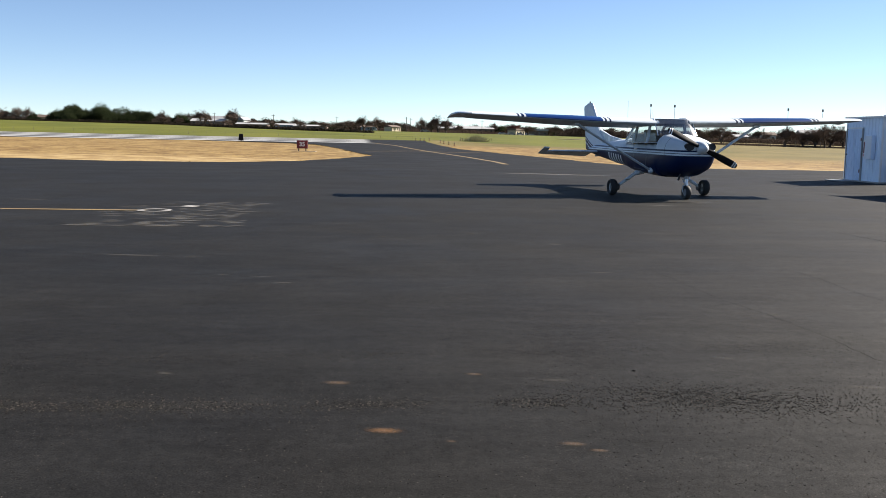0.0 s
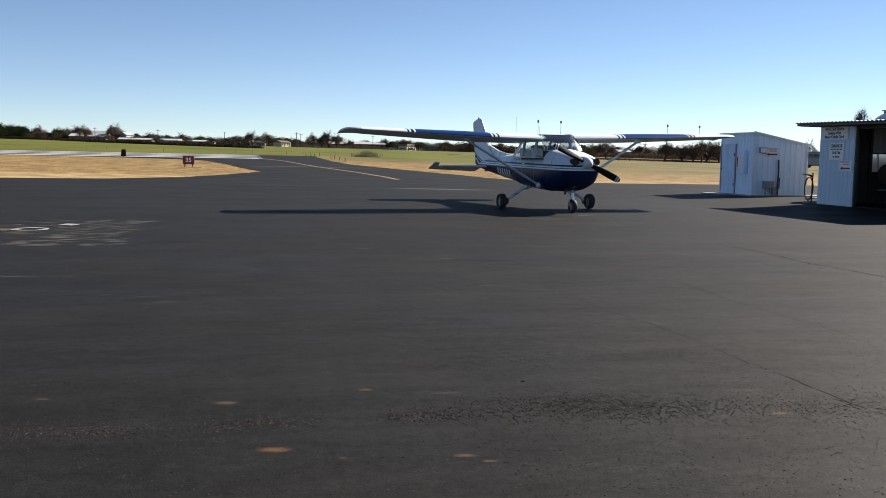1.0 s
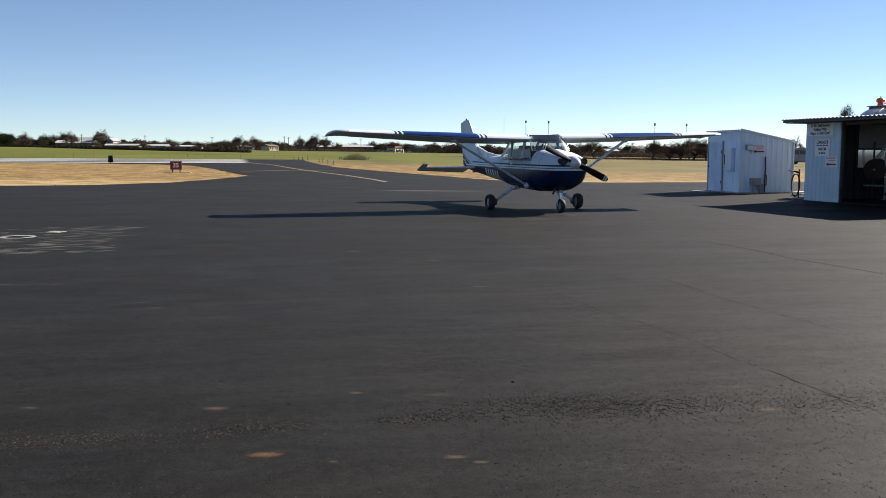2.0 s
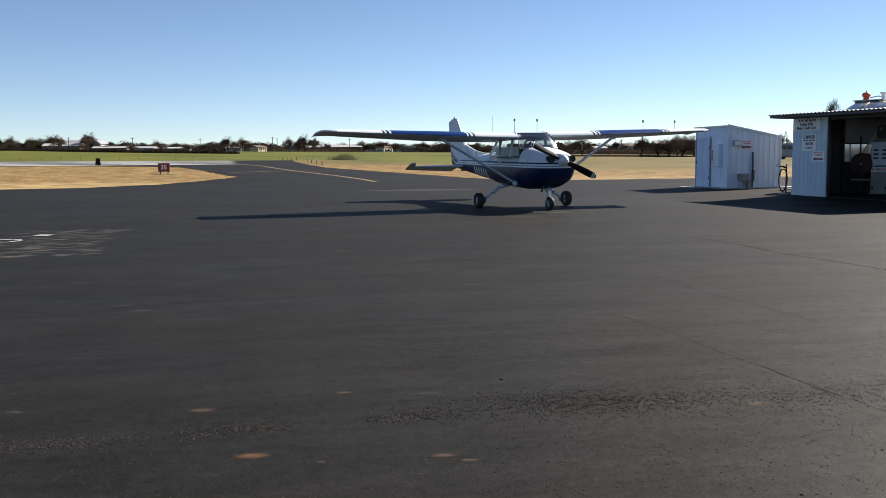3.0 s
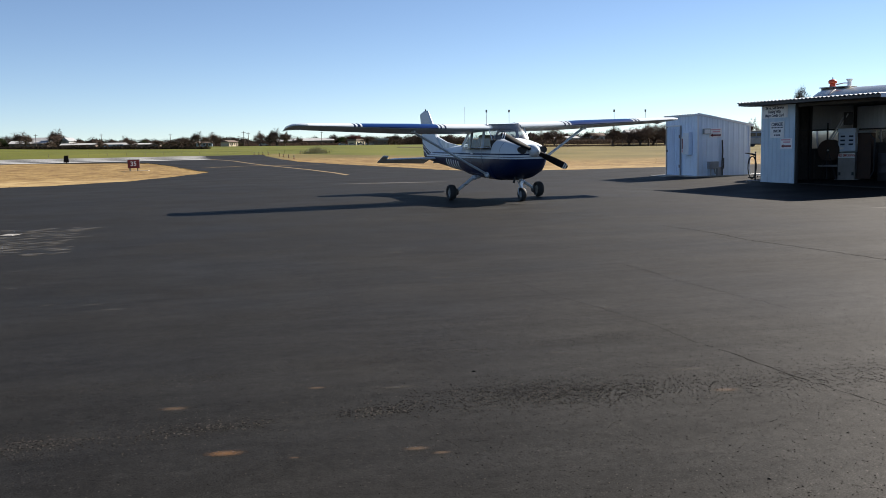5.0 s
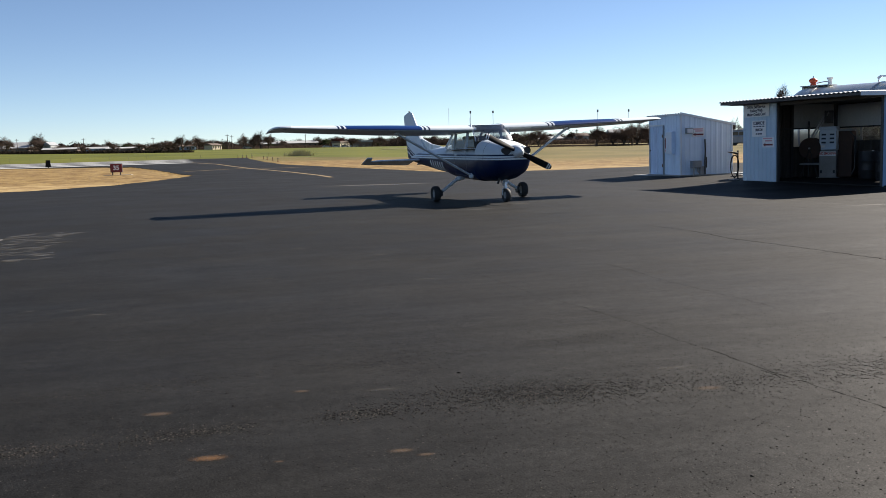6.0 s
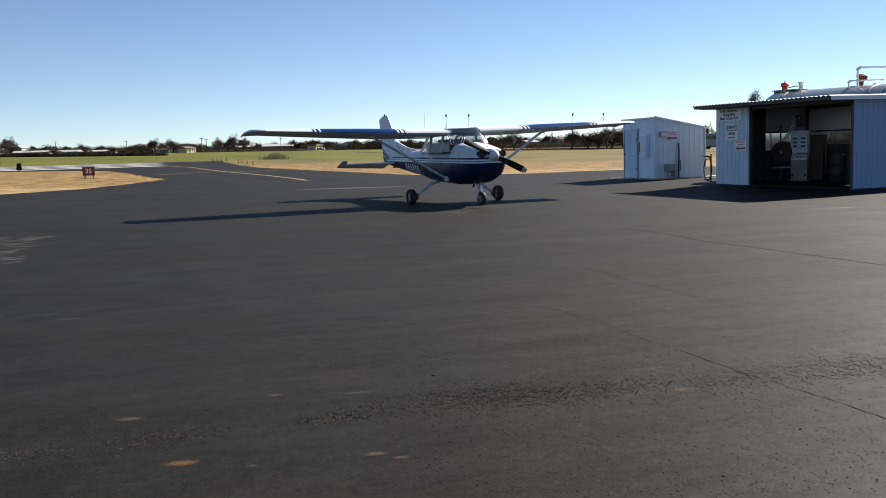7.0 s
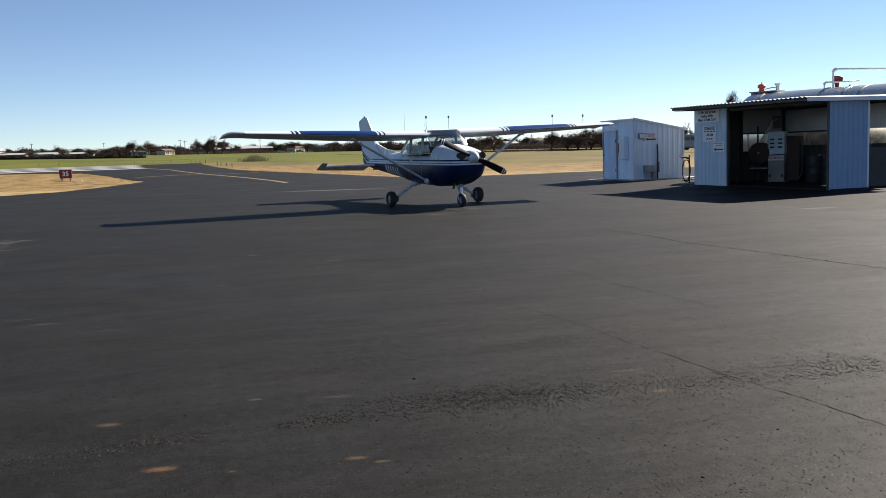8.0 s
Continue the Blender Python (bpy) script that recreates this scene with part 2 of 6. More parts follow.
def soft_stain(name, colour, second, strength=1.0):
    """A stain that thins out towards its rim and is broken up by the grain of the asphalt."""
    m = bpy.data.materials.new(name)
    m.use_nodes = True
    n, l = m.node_tree.nodes, m.node_tree.links
    bsdf, out = n["Principled BSDF"], n["Material Output"]
    co, far, grain, mixed = n.new("ShaderNodeTexCoord"), n.new("ShaderNodeVectorMath"), n.new("ShaderNodeTexNoise"), n.new("ShaderNodeMath")
    far.operation = "LENGTH"
    l.new(co.outputs["Object"], far.inputs[0])
    grain.inputs["Scale"].default_value, grain.inputs["Detail"].default_value, grain.inputs["Roughness"].default_value = 6, 8, 0.75
    l.new(co.outputs["Object"], grain.inputs["Vector"])
    mixed.operation = "MULTIPLY_ADD"
    l.new(grain.outputs["Fac"], mixed.inputs[0])
    mixed.inputs[1].default_value = -2.8
    l.new(far.outputs["Value"], mixed.inputs[2])
    fade = n.new("ShaderNodeMapRange")
    fade.inputs["From Min"].default_value, fade.inputs["From Max"].default_value = -0.62, -1.20
    fade.inputs["To Min"].default_value, fade.inputs["To Max"].default_value = 0, strength
    l.new(mixed.outputs[0], fade.inputs["Value"])
    tone = n.new("ShaderNodeMix")
    tone.data_type = "RGBA"
    l.new(grain.outputs["Fac"], tone.inputs["Factor"])
    tone.inputs["A"].default_value, tone.inputs["B"].default_value = (*second, 1), (*colour, 1)
    l.new(tone.outputs["Result"], bsdf.inputs["Base Color"])
    bsdf.inputs["Roughness"].default_value = 0.9
    clear, mix = n.new("ShaderNodeBsdfTransparent"), n.new("ShaderNodeMixShader")
    l.new(fade.outputs[0], mix.inputs[0])
    l.new(clear.outputs[0], mix.inputs[1])
    l.new(bsdf.outputs[0], mix.inputs[2])
    l.new(mix.outputs[0], out.inputs["Surface"])
    return m


faint_rust = soft_stain("faint_rust", (0.085, 0.040, 0.010), (0.035, 0.021, 0.010), 0.6)
old_mark = soft_stain("old_mark", (0.20, 0.19, 0.175), (0.10, 0.095, 0.088), 0.36)
rust_stain = soft_stain("rust_stain", (0.150, 0.058, 0.003), (0.045, 0.019, 0.003), 0.65)
pale_stain = soft_stain("pale_stain", (0.09, 0.080, 0.066), (0.045, 0.041, 0.034), 0.32)
worn_patch = soft_stain("worn_patch", (0.090, 0.083, 0.072), (0.045, 0.042, 0.037), 0.37)
faded_white = surface("faded_white", (0.24, 0.23, 0.215), (0.13, 0.125, 0.118), 3, 18, 0.85, 0, 0.2, 0.003, 0.8, (0.06, 0.055, 0.05), 0.58)
crack_fill = surface("crack_fill", (0.006, 0.005, 0.004), (0.004, 0.004, 0.003), 8, 60, 0.95, 0, 0.2, 0.004, spec=0.0)


def chip_material():
    """Loose chips: most near black, standing in for dark pits, some pale."""
    m = bpy.data.materials.new("stone_chips")
    m.use_nodes = True
    n, l = m.node_tree.nodes, m.node_tree.links
    geo, ramp = n.new("ShaderNodeNewGeometry"), n.new("ShaderNodeValToRGB")
    ramp.color_ramp.elements[0].position, ramp.color_ramp.elements[0].color = 0.5, (0.011, 0.010, 0.009, 1)
    ramp.color_ramp.elements[1].position, ramp.color_ramp.elements[1].color = 1.0, (0.085, 0.075, 0.062, 1)
    l.new(geo.outputs["Random Per Island"], ramp.inputs[0])
    l.new(ramp.outputs[0], n["Principled BSDF"].inputs["Base Color"])
    n["Principled BSDF"].inputs["Roughness"].default_value = 0.9
    n["Principled BSDF"].inputs["Specular IOR Level"].default_value = 0.22
    return m


stone_grey = chip_material()
clear_glass = glass("clear_glass")
tint_glass = glass("tint_glass", (0.56, 0.57, 0.60), 0.10, 0.30)


def asphalt_material():
    """Old asphalt: dark binder, pale stone chips of two sizes, wide worn patches and faint streaks."""
    m = bpy.data.materials.new("asphalt")
    m.use_nodes = True
    n, l = m.node_tree.nodes, m.node_tree.links
    bsdf = n["Principled BSDF"]
    co = n.new("ShaderNodeTexCoord")

    def noisy(scale, detail=4, stretch=None, rough=0.5):
        k = n.new("ShaderNodeTexNoise")
        k.inputs["Scale"].default_value, k.inputs["Detail"].default_value, k.inputs["Roughness"].default_value = scale, detail, rough
        if stretch:
            mp = n.new("ShaderNodeMapping")
            mp.inputs["Scale"].default_value = stretch
            mp.inputs["Rotation"].default_value = (0, 0, radians(-14))
            l.new(co.outputs["Object"], mp.inputs["Vector"])
            l.new(mp.outputs[0], k.inputs["Vector"])
        else:
            l.new(co.outputs["Object"], k.inputs["Vector"])
        return k.outputs["Fac"]

    def ramp(value, a, b, lo, hi):
        k = n.new("ShaderNodeMapRange")
        k.inputs["From Min"].default_value, k.inputs["From Max"].default_value = a, b
        k.inputs["To Min"].default_value, k.inputs["To Max"].default_value = lo, hi
        l.new(value, k.inputs["Value"])
        return k.outputs[0]

    def times(a, b):
        k = n.new("ShaderNodeMath")
        k.operation = "MULTIPLY"
        l.new(a, k.inputs[0])
        l.new(b, k.inputs[1])
        return k.outputs[0]

    wide = ramp(noisy(0.16, 5), 0.3, 0.7, 0.82, 1.22)
    streak = ramp(noisy(0.7, 5, (0.25, 2.2, 1), 0.6), 0.35, 0.75, 0.93, 1.12)
    patch = ramp(noisy(1.7, 6), 0.3, 0.7, 0.85, 1.18)
    grain = times(ramp(noisy(130, 2), 0.3, 0.7, 0.55, 1.45), ramp(noisy(36, 4, rough=0.65), 0.34, 0.50, 0.60, 1.10))
    loose = ramp(noisy(0.8, 5, (0.5, 1.4, 1), 0.6), 0.42, 0.66, 0.15, 0.75)
    pit = times(ramp(noisy(34, 5, rough=0.70), 0.42, 0.36, 0.0, 1.0), loose)
    mottle = times(ramp(noisy(11, 6, rough=0.7), 0.36, 0.62, 0.86, 1.13), ramp(noisy(3.2, 6, (0.4, 1.6, 1), 0.65), 0.36, 0.64, 0.90, 1.10))
    level = times(times(times(wide, times(streak, mottle)), times(patch, grain)), ramp(pit, 0.0, 1.0, 1.10, 0.12))
    chip = times(ramp(noisy(58, 4, rough=0.72), 0.625, 0.68, 0.0, 0.7), ramp(noisy(1.4, 4), 0.4, 0.6, 0.35, 1.0))
    base = n.new("ShaderNodeMix")
    base.data_type = "RGBA"
    base.blend_type = "MULTIPLY"
    base.inputs["Factor"].default_value = 1
    base.inputs["A"].default_value = (0.0088, 0.0088, 0.0086, 1)
    l.new(level, base.inputs["B"])
    top = n.new("ShaderNodeMix")
    top.data_type = "RGBA"
    l.new(chip, top.inputs["Factor"])
    l.new(base.outputs["Result"], top.inputs["A"])
    top.inputs["B"].default_value = (0.12, 0.108, 0.094, 1)
    l.new(top.outputs["Result"], bsdf.inputs["Base Color"])
    l.new(ramp(noisy(0.5, 4), 0.3, 0.7, 0.64, 0.76), bsdf.inputs["Roughness"])
    l.new(times(times(ramp(pit, 0.0, 1.0, 0.092, 0.006), times(mottle, streak)), ramp(noisy(130, 2), 0.3, 0.7, 0.65, 1.35)), bsdf.inputs["Specular IOR Level"])
    bsdf.inputs["Specular Tint"].default_value = (1.0, 0.84, 0.62, 1)
    b = n.new("ShaderNodeBump")
    b.inputs["Strength"].default_value, b.inputs["Distance"].default_value = 0.22, 0.005
    l.new(noisy(140, 3), b.inputs["Height"])
    sunk = n.new("ShaderNodeBump")
    sunk.invert = True
    sunk.inputs["Strength"].default_value, sunk.inputs["Distance"].default_value = 0.35, 0.004
    l.new(pit, sunk.inputs["Height"])
    l.new(b.outputs[0], sunk.inputs["Normal"])
    l.new(sunk.outputs[0], bsdf.inputs["Normal"])
    return m


def land_material():
    """Winter grass: straw beside the pavement, olive further out, and a green sown field beyond the runway."""
    m = bpy.data.materials.new("land")
    m.use_nodes = True
    n, l = m.node_tree.nodes, m.node_tree.links
    bsdf = n["Principled BSDF"]
    co = n.new("ShaderNodeTexCoord")
    sep = n.new("ShaderNodeSeparateXYZ")
    l.new(co.outputs["Object"], sep.inputs[0])

    def noisy(scale, detail, stretch=(1, 1, 1)):
        mp, k = n.new("ShaderNodeMapping"), n.new("ShaderNodeTexNoise")
        mp.inputs["Scale"].default_value = stretch
        k.inputs["Scale"].default_value, k.inputs["Detail"].default_value = scale, detail
        l.new(co.outputs["Object"], mp.inputs["Vector"])
        l.new(mp.outputs[0], k.inputs["Vector"])
        return k.outputs["Fac"]

    def math_node(op, a, b, c=None):
        k = n.new("ShaderNodeMath")
        k.operation = op
        for i, v in enumerate((a, b, c)):
            if v is None:
                continue
            if isinstance(v, (int, float)):
                k.inputs[i].default_value = v
            else:
                l.new(v, k.inputs[i])
        return k.outputs[0]

    def two(value, a, b, lo=0.35, hi=0.65):
        k = n.new("ShaderNodeValToRGB")
        k.color_ramp.elements[0].position, k.color_ramp.elements[1].position = lo, hi
        k.color_ramp.elements[0].color, k.color_ramp.elements[1].color = (*a, 1), (*b, 1)
        l.new(value, k.inputs[0])
        return k.outputs[0]

    def step(value, a, b):
        k = n.new("ShaderNodeMapRange")
        k.interpolation_type = "SMOOTHSTEP"
        k.inputs["From Min"].default_value, k.inputs["From Max"].default_value = a, b
        l.new(value, k.inputs["Value"])
        return k.outputs[0]

    def blend(f, a, b):
        k = n.new("ShaderNodeMix")
        k.data_type = "RGBA"
        l.new(f, k.inputs["Factor"])
        l.new(a, k.inputs["A"])
        l.new(b, k.inputs["B"])
        return k.outputs["Result"]

    grain = noisy(0.7, 8, (1, 0.7, 1))
    straw = two(grain, (0.135, 0.080, 0.028), (0.24, 0.162, 0.062), 0.38, 0.60)
    straw = blend(step(noisy(4.5, 8, (1, 0.5, 1)), 0.50, 0.66), straw, two(grain, (0.080, 0.047, 0.019), (0.135, 0.087, 0.036)))
    near = step(math_node("MULTIPLY_ADD", noisy(0.09, 5), 26, sep.outputs["Y"]), 71, 59)
    straw = blend(near, straw, two(grain, (0.20, 0.132, 0.056), (0.31, 0.225, 0.105), 0.38, 0.60))
    olive = two(noisy(0.12, 7, (1, 0.5, 1)), (0.082, 0.066, 0.019), (0.132, 0.103, 0.033))
    green = two(noisy(0.06, 7, (1, 0.35, 1)), (0.056, 0.065, 0.005), (0.096, 0.098, 0.010))
    wobble = math_node("MULTIPLY_ADD", noisy(0.05, 4), 30, -15)
    y = math_node("ADD", sep.outputs["Y"], wobble)
    far = step(math_node("MULTIPLY_ADD", step(sep.outputs["X"], 14, 26), 28, y), 91, 112)
    sown = step(math_node("MULTIPLY_ADD", sep.outputs["X"], -0.26, math_node("MULTIPLY_ADD", wobble, 0.3, sep.outputs["Y"])), 127, 135)
    beside = math_node("MULTIPLY", step(math_node("MULTIPLY_ADD", sep.outputs["X"], 2.6, math_node("MULTIPLY_ADD", wobble, 0.4, sep.outputs["Y"])), 158, 168), step(sep.outputs["Y"], 98, 114))
    past = step(sep.outputs["X"], 2, 4)
    sown = math_node("ADD", math_node("MULTIPLY", sown, math_node("SUBTRACT", 1.0, past)), math_node("MULTIPLY", beside, past))
    right = step(math_node("MULTIPLY_ADD", sep.outputs["Y"], -0.20, math_node("ADD", sep.outputs["X"], wobble)), 22, 8)
    colour = blend(math_node("MULTIPLY", sown, right), blend(far, straw, olive), green)
    l.new(colour, bsdf.inputs["Base Color"])
    bsdf.inputs["Roughness"].default_value = 0.95
    bsdf.inputs["Specular IOR Level"].default_value = 0.15
    b = n.new("ShaderNodeBump")
    b.inputs["Strength"].default_value, b.inputs["Distance"].default_value = 0.7, 0.12
    l.new(noisy(3.0, 6), b.inputs["Height"])
    l.new(b.outputs[0], bsdf.inputs["Normal"])
    return m


asphalt = asphalt_material()
land = land_material()

# ---- ground ----
# one sheet of land, finer near the apron, out to the horizon
bm = bmesh.new()
rings = [0, 6, 10, 14, 17, 20, 22.5, 25, 28, 31, 34, 38, 42, 46, 50, 55, 60, 66, 72, 80, 88, 96, 105, 115, 125, 140, 160, 185, 215, 250, 290, 340, 400, 430, 455, 500, 600, 750, 1000, 1600, 3000]
spokes = 160
grid = []
for d in rings:
    row = []
    for k in range(spokes):
        a = 2 * math.pi * k / spokes
        x, y = d * math.sin(a), d * math.cos(a)
        lump = noise.noise((x * 0.05, y * 0.05, 0)) * 0.04 * min(max((d - 45) / 60, 0), 1)
        row.append((x, y, rise(x, y) - 0.03 + lump if y > -20 else -0.03))
    grid.append(row)
verts = [[bm.verts.new(p) for p in row] for row in grid[1:]]
middle = bm.verts.new((0, 0, -0.03))
for k in range(spokes):
    bm.faces.new((middle, verts[0][(k + 1) % spokes], verts[0][k]))
for p, q in zip(verts, verts[1:]):
    for k in range(spokes):
        bm.faces.new((p[k], p[(k + 1) % spokes], q[(k + 1) % spokes], q[k]))
bmesh.ops.recalc_face_normals(bm, faces=bm.faces)
ground = solid("ground", bm, land, "dry straw-coloured grass and green field around the airstrip", "grass", kind="structure", smooth=180)

from mathutils.geometry import delaunay_2d_cdt


def paved(name, outline, material, label, lift, cell, category="asphalt", wavy=0.0, thick=0.06):
    """A paved sheet that follows the land inside an outline, with a real edge."""
    edge = []
    n = len(outline)
    for i in range(n):
        a, b = Vector(outline[i]), Vector(outline[(i + 1) % n])
        steps = max(1, int((b - a).length / (cell * 0.5)))
        for s in range(steps):
            p = a.lerp(b, s / steps)
            jit = Vector((noise.noise((p.x * 0.9, p.y * 0.9, 3)), noise.noise((p.x * 0.9, p.y * 0.9, 9)))) * wavy
            edge.append(p + jit)
    xs, ys = [p.x for p in edge], [p.y for p in edge]
    inner = []
    x = min(xs)
    while x < max(xs):
        y = min(ys)
        while y < max(ys):
            inner.append(Vector((x + 0.31, y + 0.17)))
            y += cell
        x += cell
    pts, _, faces, *_ = delaunay_2d_cdt(edge + inner, [(i, (i + 1) % len(edge)) for i in range(len(edge))], [], 1, 1e-4)
    b = bmesh.new()
    vs = [b.verts.new((p.x, p.y, rise(p.x, p.y) + lift)) for p in pts]
    for f in faces:
        b.faces.new([vs[i] for i in f])
    bmesh.ops.recalc_face_normals(b, faces=b.faces)
    if b.faces and sum(f.normal.z for f in b.faces) < 0:
        bmesh.ops.reverse_faces(b, faces=b.faces)
    rim = [e for e in b.edges if e.is_boundary]
    skirt = bmesh.ops.extrude_edge_only(b, edges=rim)["geom"]
    for v in skirt:
        if isinstance(v, bmesh.types.BMVert):
            v.co.z -= thick
    return solid(name, b, material, label, category, kind="structure")


PAVEMENT = [(-90, -60), (90, -60), (90, 48.5), (40, 47.5), (22.6, 47.0), (17, 46.6), (13.2, 48.6), (11.5, 52.2), (10.0, 61.1), (7.4, 72.6), (4.6, 86.2),
            (3.5, 99.6), (2.1, 127.8), (2.2, 139), (-90, 108), (-90, 74), (-40, 92.5), (-22, 99), (-13, 96.5), (-9.4, 91.8), (-6.1, 78.2), (-3.5, 64.9),
            (-2.6, 61.5), (-2.8, 59), (-4.2, 53.5), (-6.1, 48.2), (-9, 44.7), (-14, 43.5), (-20, 45.1), (-40, 47), (-90, 50)]
apron = paved("road", PAVEMENT, asphalt, "dark weathered asphalt apron and taxiway with pale stone chips", 0.0, 1.8, wavy=0.35)


def flat_mark(name, outline, material, parent, lift=0.005, wavy=0.0, cell=0.5):
    """A thin painted or stained shape on the pavement."""
    pts = []
    n = len(outline)
    for i in range(n):
        a, b = Vector(outline[i]), Vector(outline[(i + 1) % n])
        steps = max(1, int((b - a).length / cell))
        pts += [a.lerp(b, s / steps) + Vector((random.uniform(-wavy, wavy), random.uniform(-wavy, wavy))) for s in range(steps)]
    b = bmesh.new()
    low = [b.verts.new((p.x, p.y, rise(p.x, p.y) + 0.0005)) for p in pts]
    top = [b.verts.new((p.x, p.y, rise(p.x, p.y) + lift)) for p in pts]
    b.faces.new(top)
    for k in range(len(pts)):
        b.faces.new((low[k], low[(k + 1) % len(pts)], top[(k + 1) % len(pts)], top[k]))
    bmesh.ops.triangulate(b, faces=[f for f in b.faces if len(f.verts) > 4])
    bmesh.ops.recalc_face_normals(b, faces=b.faces)
    return part(name, b, material, parent)


def stripe(name, points, width, material, parent, lift=0.006, wavy=0.0):
    """A strip of even width along a line on the pavement."""
    pts = [Vector(p) for p in points]
    fine = []
    for a, b in zip(pts, pts[1:]):
        steps = max(1, int((b - a).length / max(width * 2, 0.25)))
        fine += [a.lerp(b, s / steps) for s in range(steps)]
    fine.append(pts[-1])
    b = bmesh.new()
    prev = None
    for i, p in enumerate(fine):
        way = (fine[min(i + 1, len(fine) - 1)] - fine[max(i - 1, 0)]).normalized()
        side = Vector((-way.y, way.x))
        shift = side * random.uniform(-wavy, wavy)
        w = width * (random.uniform(0.5, 1.2) if wavy else 1) / 2
        row = [b.verts.new((q.x, q.y, rise(q.x, q.y) + lift)) for q in (p + shift + side * w, p + shift - side * w)]
        if prev:
            b.faces.new((prev[0], prev[1], row[1], row[0]))
        prev = row
    bmesh.ops.recalc_face_normals(b, faces=b.faces)
    if sum(f.normal.z for f in b.faces) < 0:
        bmesh.ops.reverse_faces(b, faces=b.faces)
    return part(name, b, material, parent)


def stain(name, x, y, rx, ry, turn, material):
    """A thin round patch, one unit in radius in its own measure, laid on the pavement."""
    b = bmesh.new()
    bmesh.ops.create_circle(b, cap_ends=True, segments=24, radius=1.0)
    ob = part(name, b, material, apron)
    ob.matrix_basis = Matrix.Translation((x, y, rise(x, y) + random.uniform(0.004, 0.009))) @ Matrix.Rotation(turn, 4, "Z") @ Matrix.Diagonal((rx, ry, 1, 1))
    ob.visible_shadow = False
    return ob

# runway threshold bars, taxi lines and old paint
for k in range(4):
    a = Vector((-4.8 - 0.5 * k, 108.2 + k * 8.0))
    way = Vector((-1, -0.35)).normalized()
    stripe("runway_bar", [tuple(a), tuple(a + way * 84)], 4.0, line_white, apron)
stripe("taxi_line", [(5.13, 48.4), (4.85, 53), (3.85, 61), (2.6, 68), (1.5, 73.8), (0.1, 83), (-1.6, 95.8), (-4.5, 108)], 0.30, line_yellow, apron)
stripe("hold_line", [(-3.6, 71.0), (0.5, 74.9), (3.0, 73.0), (5.6, 73.6)], 0.38, line_yellow, apron)
stripe("taxi_line", [(-30, 16.1), (-14, 16.2), (-7.3, 16.29), (-4.75, 16.4)], 0.19, line_yellow, apron)
stripe("old_paint", [(-4.60 + 0.26 * math.cos(k * math.pi / 8), 16.42 + 0.27 * math.sin(k * math.pi / 8)) for k in range(17)], 0.13, faded_white, apron, 0.007, 0.012)
flat_mark("old_paint", [(-4.40, 17.34), (-4.16, 17.26), (-4.08, 17.55), (-4.32, 17.68)], faded_white, apron, 0.006, 0.02, 0.2)
for x, y, rx, ry in ((-7.7, 18.66, 0.35, 0.06), (5.0, 36.5, 1.7, 0.42), (6.5, 36.1, 1.6, 0.36), (15.6, 34.8, 0.75, 0.12), (14.4, 33.1, 0.5, 0.08), (12.8, 16.15, 0.5, 0.12), (5.4, 19.5, 0.35, 0.08),
                     (6.6, 20.8, 0.4, 0.07), (1.9, 11.9, 0.10, 0.06), (0.9, 13.2, 0.12, 0.05), (2.0, 9.4, 0.14, 0.03), (-3.2, 10.3, 0.4, 0.05), (2.6, 5.0, 0.16, 0.02), (12.5, 30.2, 0.5, 0.1)):
    stain("old_paint", x, y, rx * 1.3, ry * 1.5, -0.15, old_mark if y > 16 else pale_stain)
# a worn pale patch with scrape marks
for k in range(150):
    u = random.random() ** 0.6
    x, y = -5.2 + 2.4 * u + random.uniform(-0.15, 0.15), 13.6 + 5.2 * random.random() ** 1.6
    stain("scrape", x - 0.05 * (y - 14), y, random.uniform(0.10, 0.30), random.uniform(0.04, 0.20), random.uniform(-0.08, 0.5), worn_patch)
for k in range(22):
    x, y = random.uniform(-3.5, 5.5), random.uniform(4.2, 13)
    stain("scrape", x, y, random.uniform(0.05, 0.2), random.uniform(0.012, 0.04), random.uniform(-0.4, 0.1), pale_stain)
# rust stains
for x, y, r in ((-0.14, 4.17, 0.10), (0.73, 4.0, 0.07), (0.83, 3.91, 0.05), (-0.43, 5.0, 0.09), (2.58, 4.5, 0.09), (0.17, 4.02, 0.03), (0.36, 5.22, 0.06)):
    stain("rust_stain", x, y, r * 1.15, r * 0.55, -0.1, rust_stain if r >= 0.1 else faint_rust)


def crack(points, width, sway):
    pts = [Vector(p) for p in points]
    fine = []
    for a, b in zip(pts, pts[1:]):
        steps = max(2, int((b - a).length / 0.06))
        fine += [tuple(a.lerp(b, s / steps) + Vector((random.gauss(0, 1), random.gauss(0, 1))) * sway) for s in range(steps)]
    return stripe("crack", fine + [points[-1]], width, crack_fill, apron, 0.0015, width * 0.3)


crack([(2.9, 7.2), (2.95, 6.7), (3.01, 6.32), (3.0, 5.94), (3.05, 5.5)], 0.004, 0.007)
crack([(3.06, 5.44), (3.08, 5.25), (3.11, 4.77), (3.14, 4.55)], 0.006, 0.007)
crack([(3.15, 4.50), (3.17, 4.32), (3.21, 4.05), (3.3, 3.2), (3.35, 2.2)], 0.0055, 0.007)
crack([(6.75, 14.0), (6.9, 12.7), (6.82, 11.5), (6.9, 10.8), (7.02, 9.7), (7.1, 8.8), (7.15, 8.2), (7.2, 6.8)], 0.013, 0.016)
crack([(4.19, 9.69), (4.22, 9.0), (4.19, 8.27), (4.28, 7.4), (4.34, 6.65)], 0.004, 0.012)
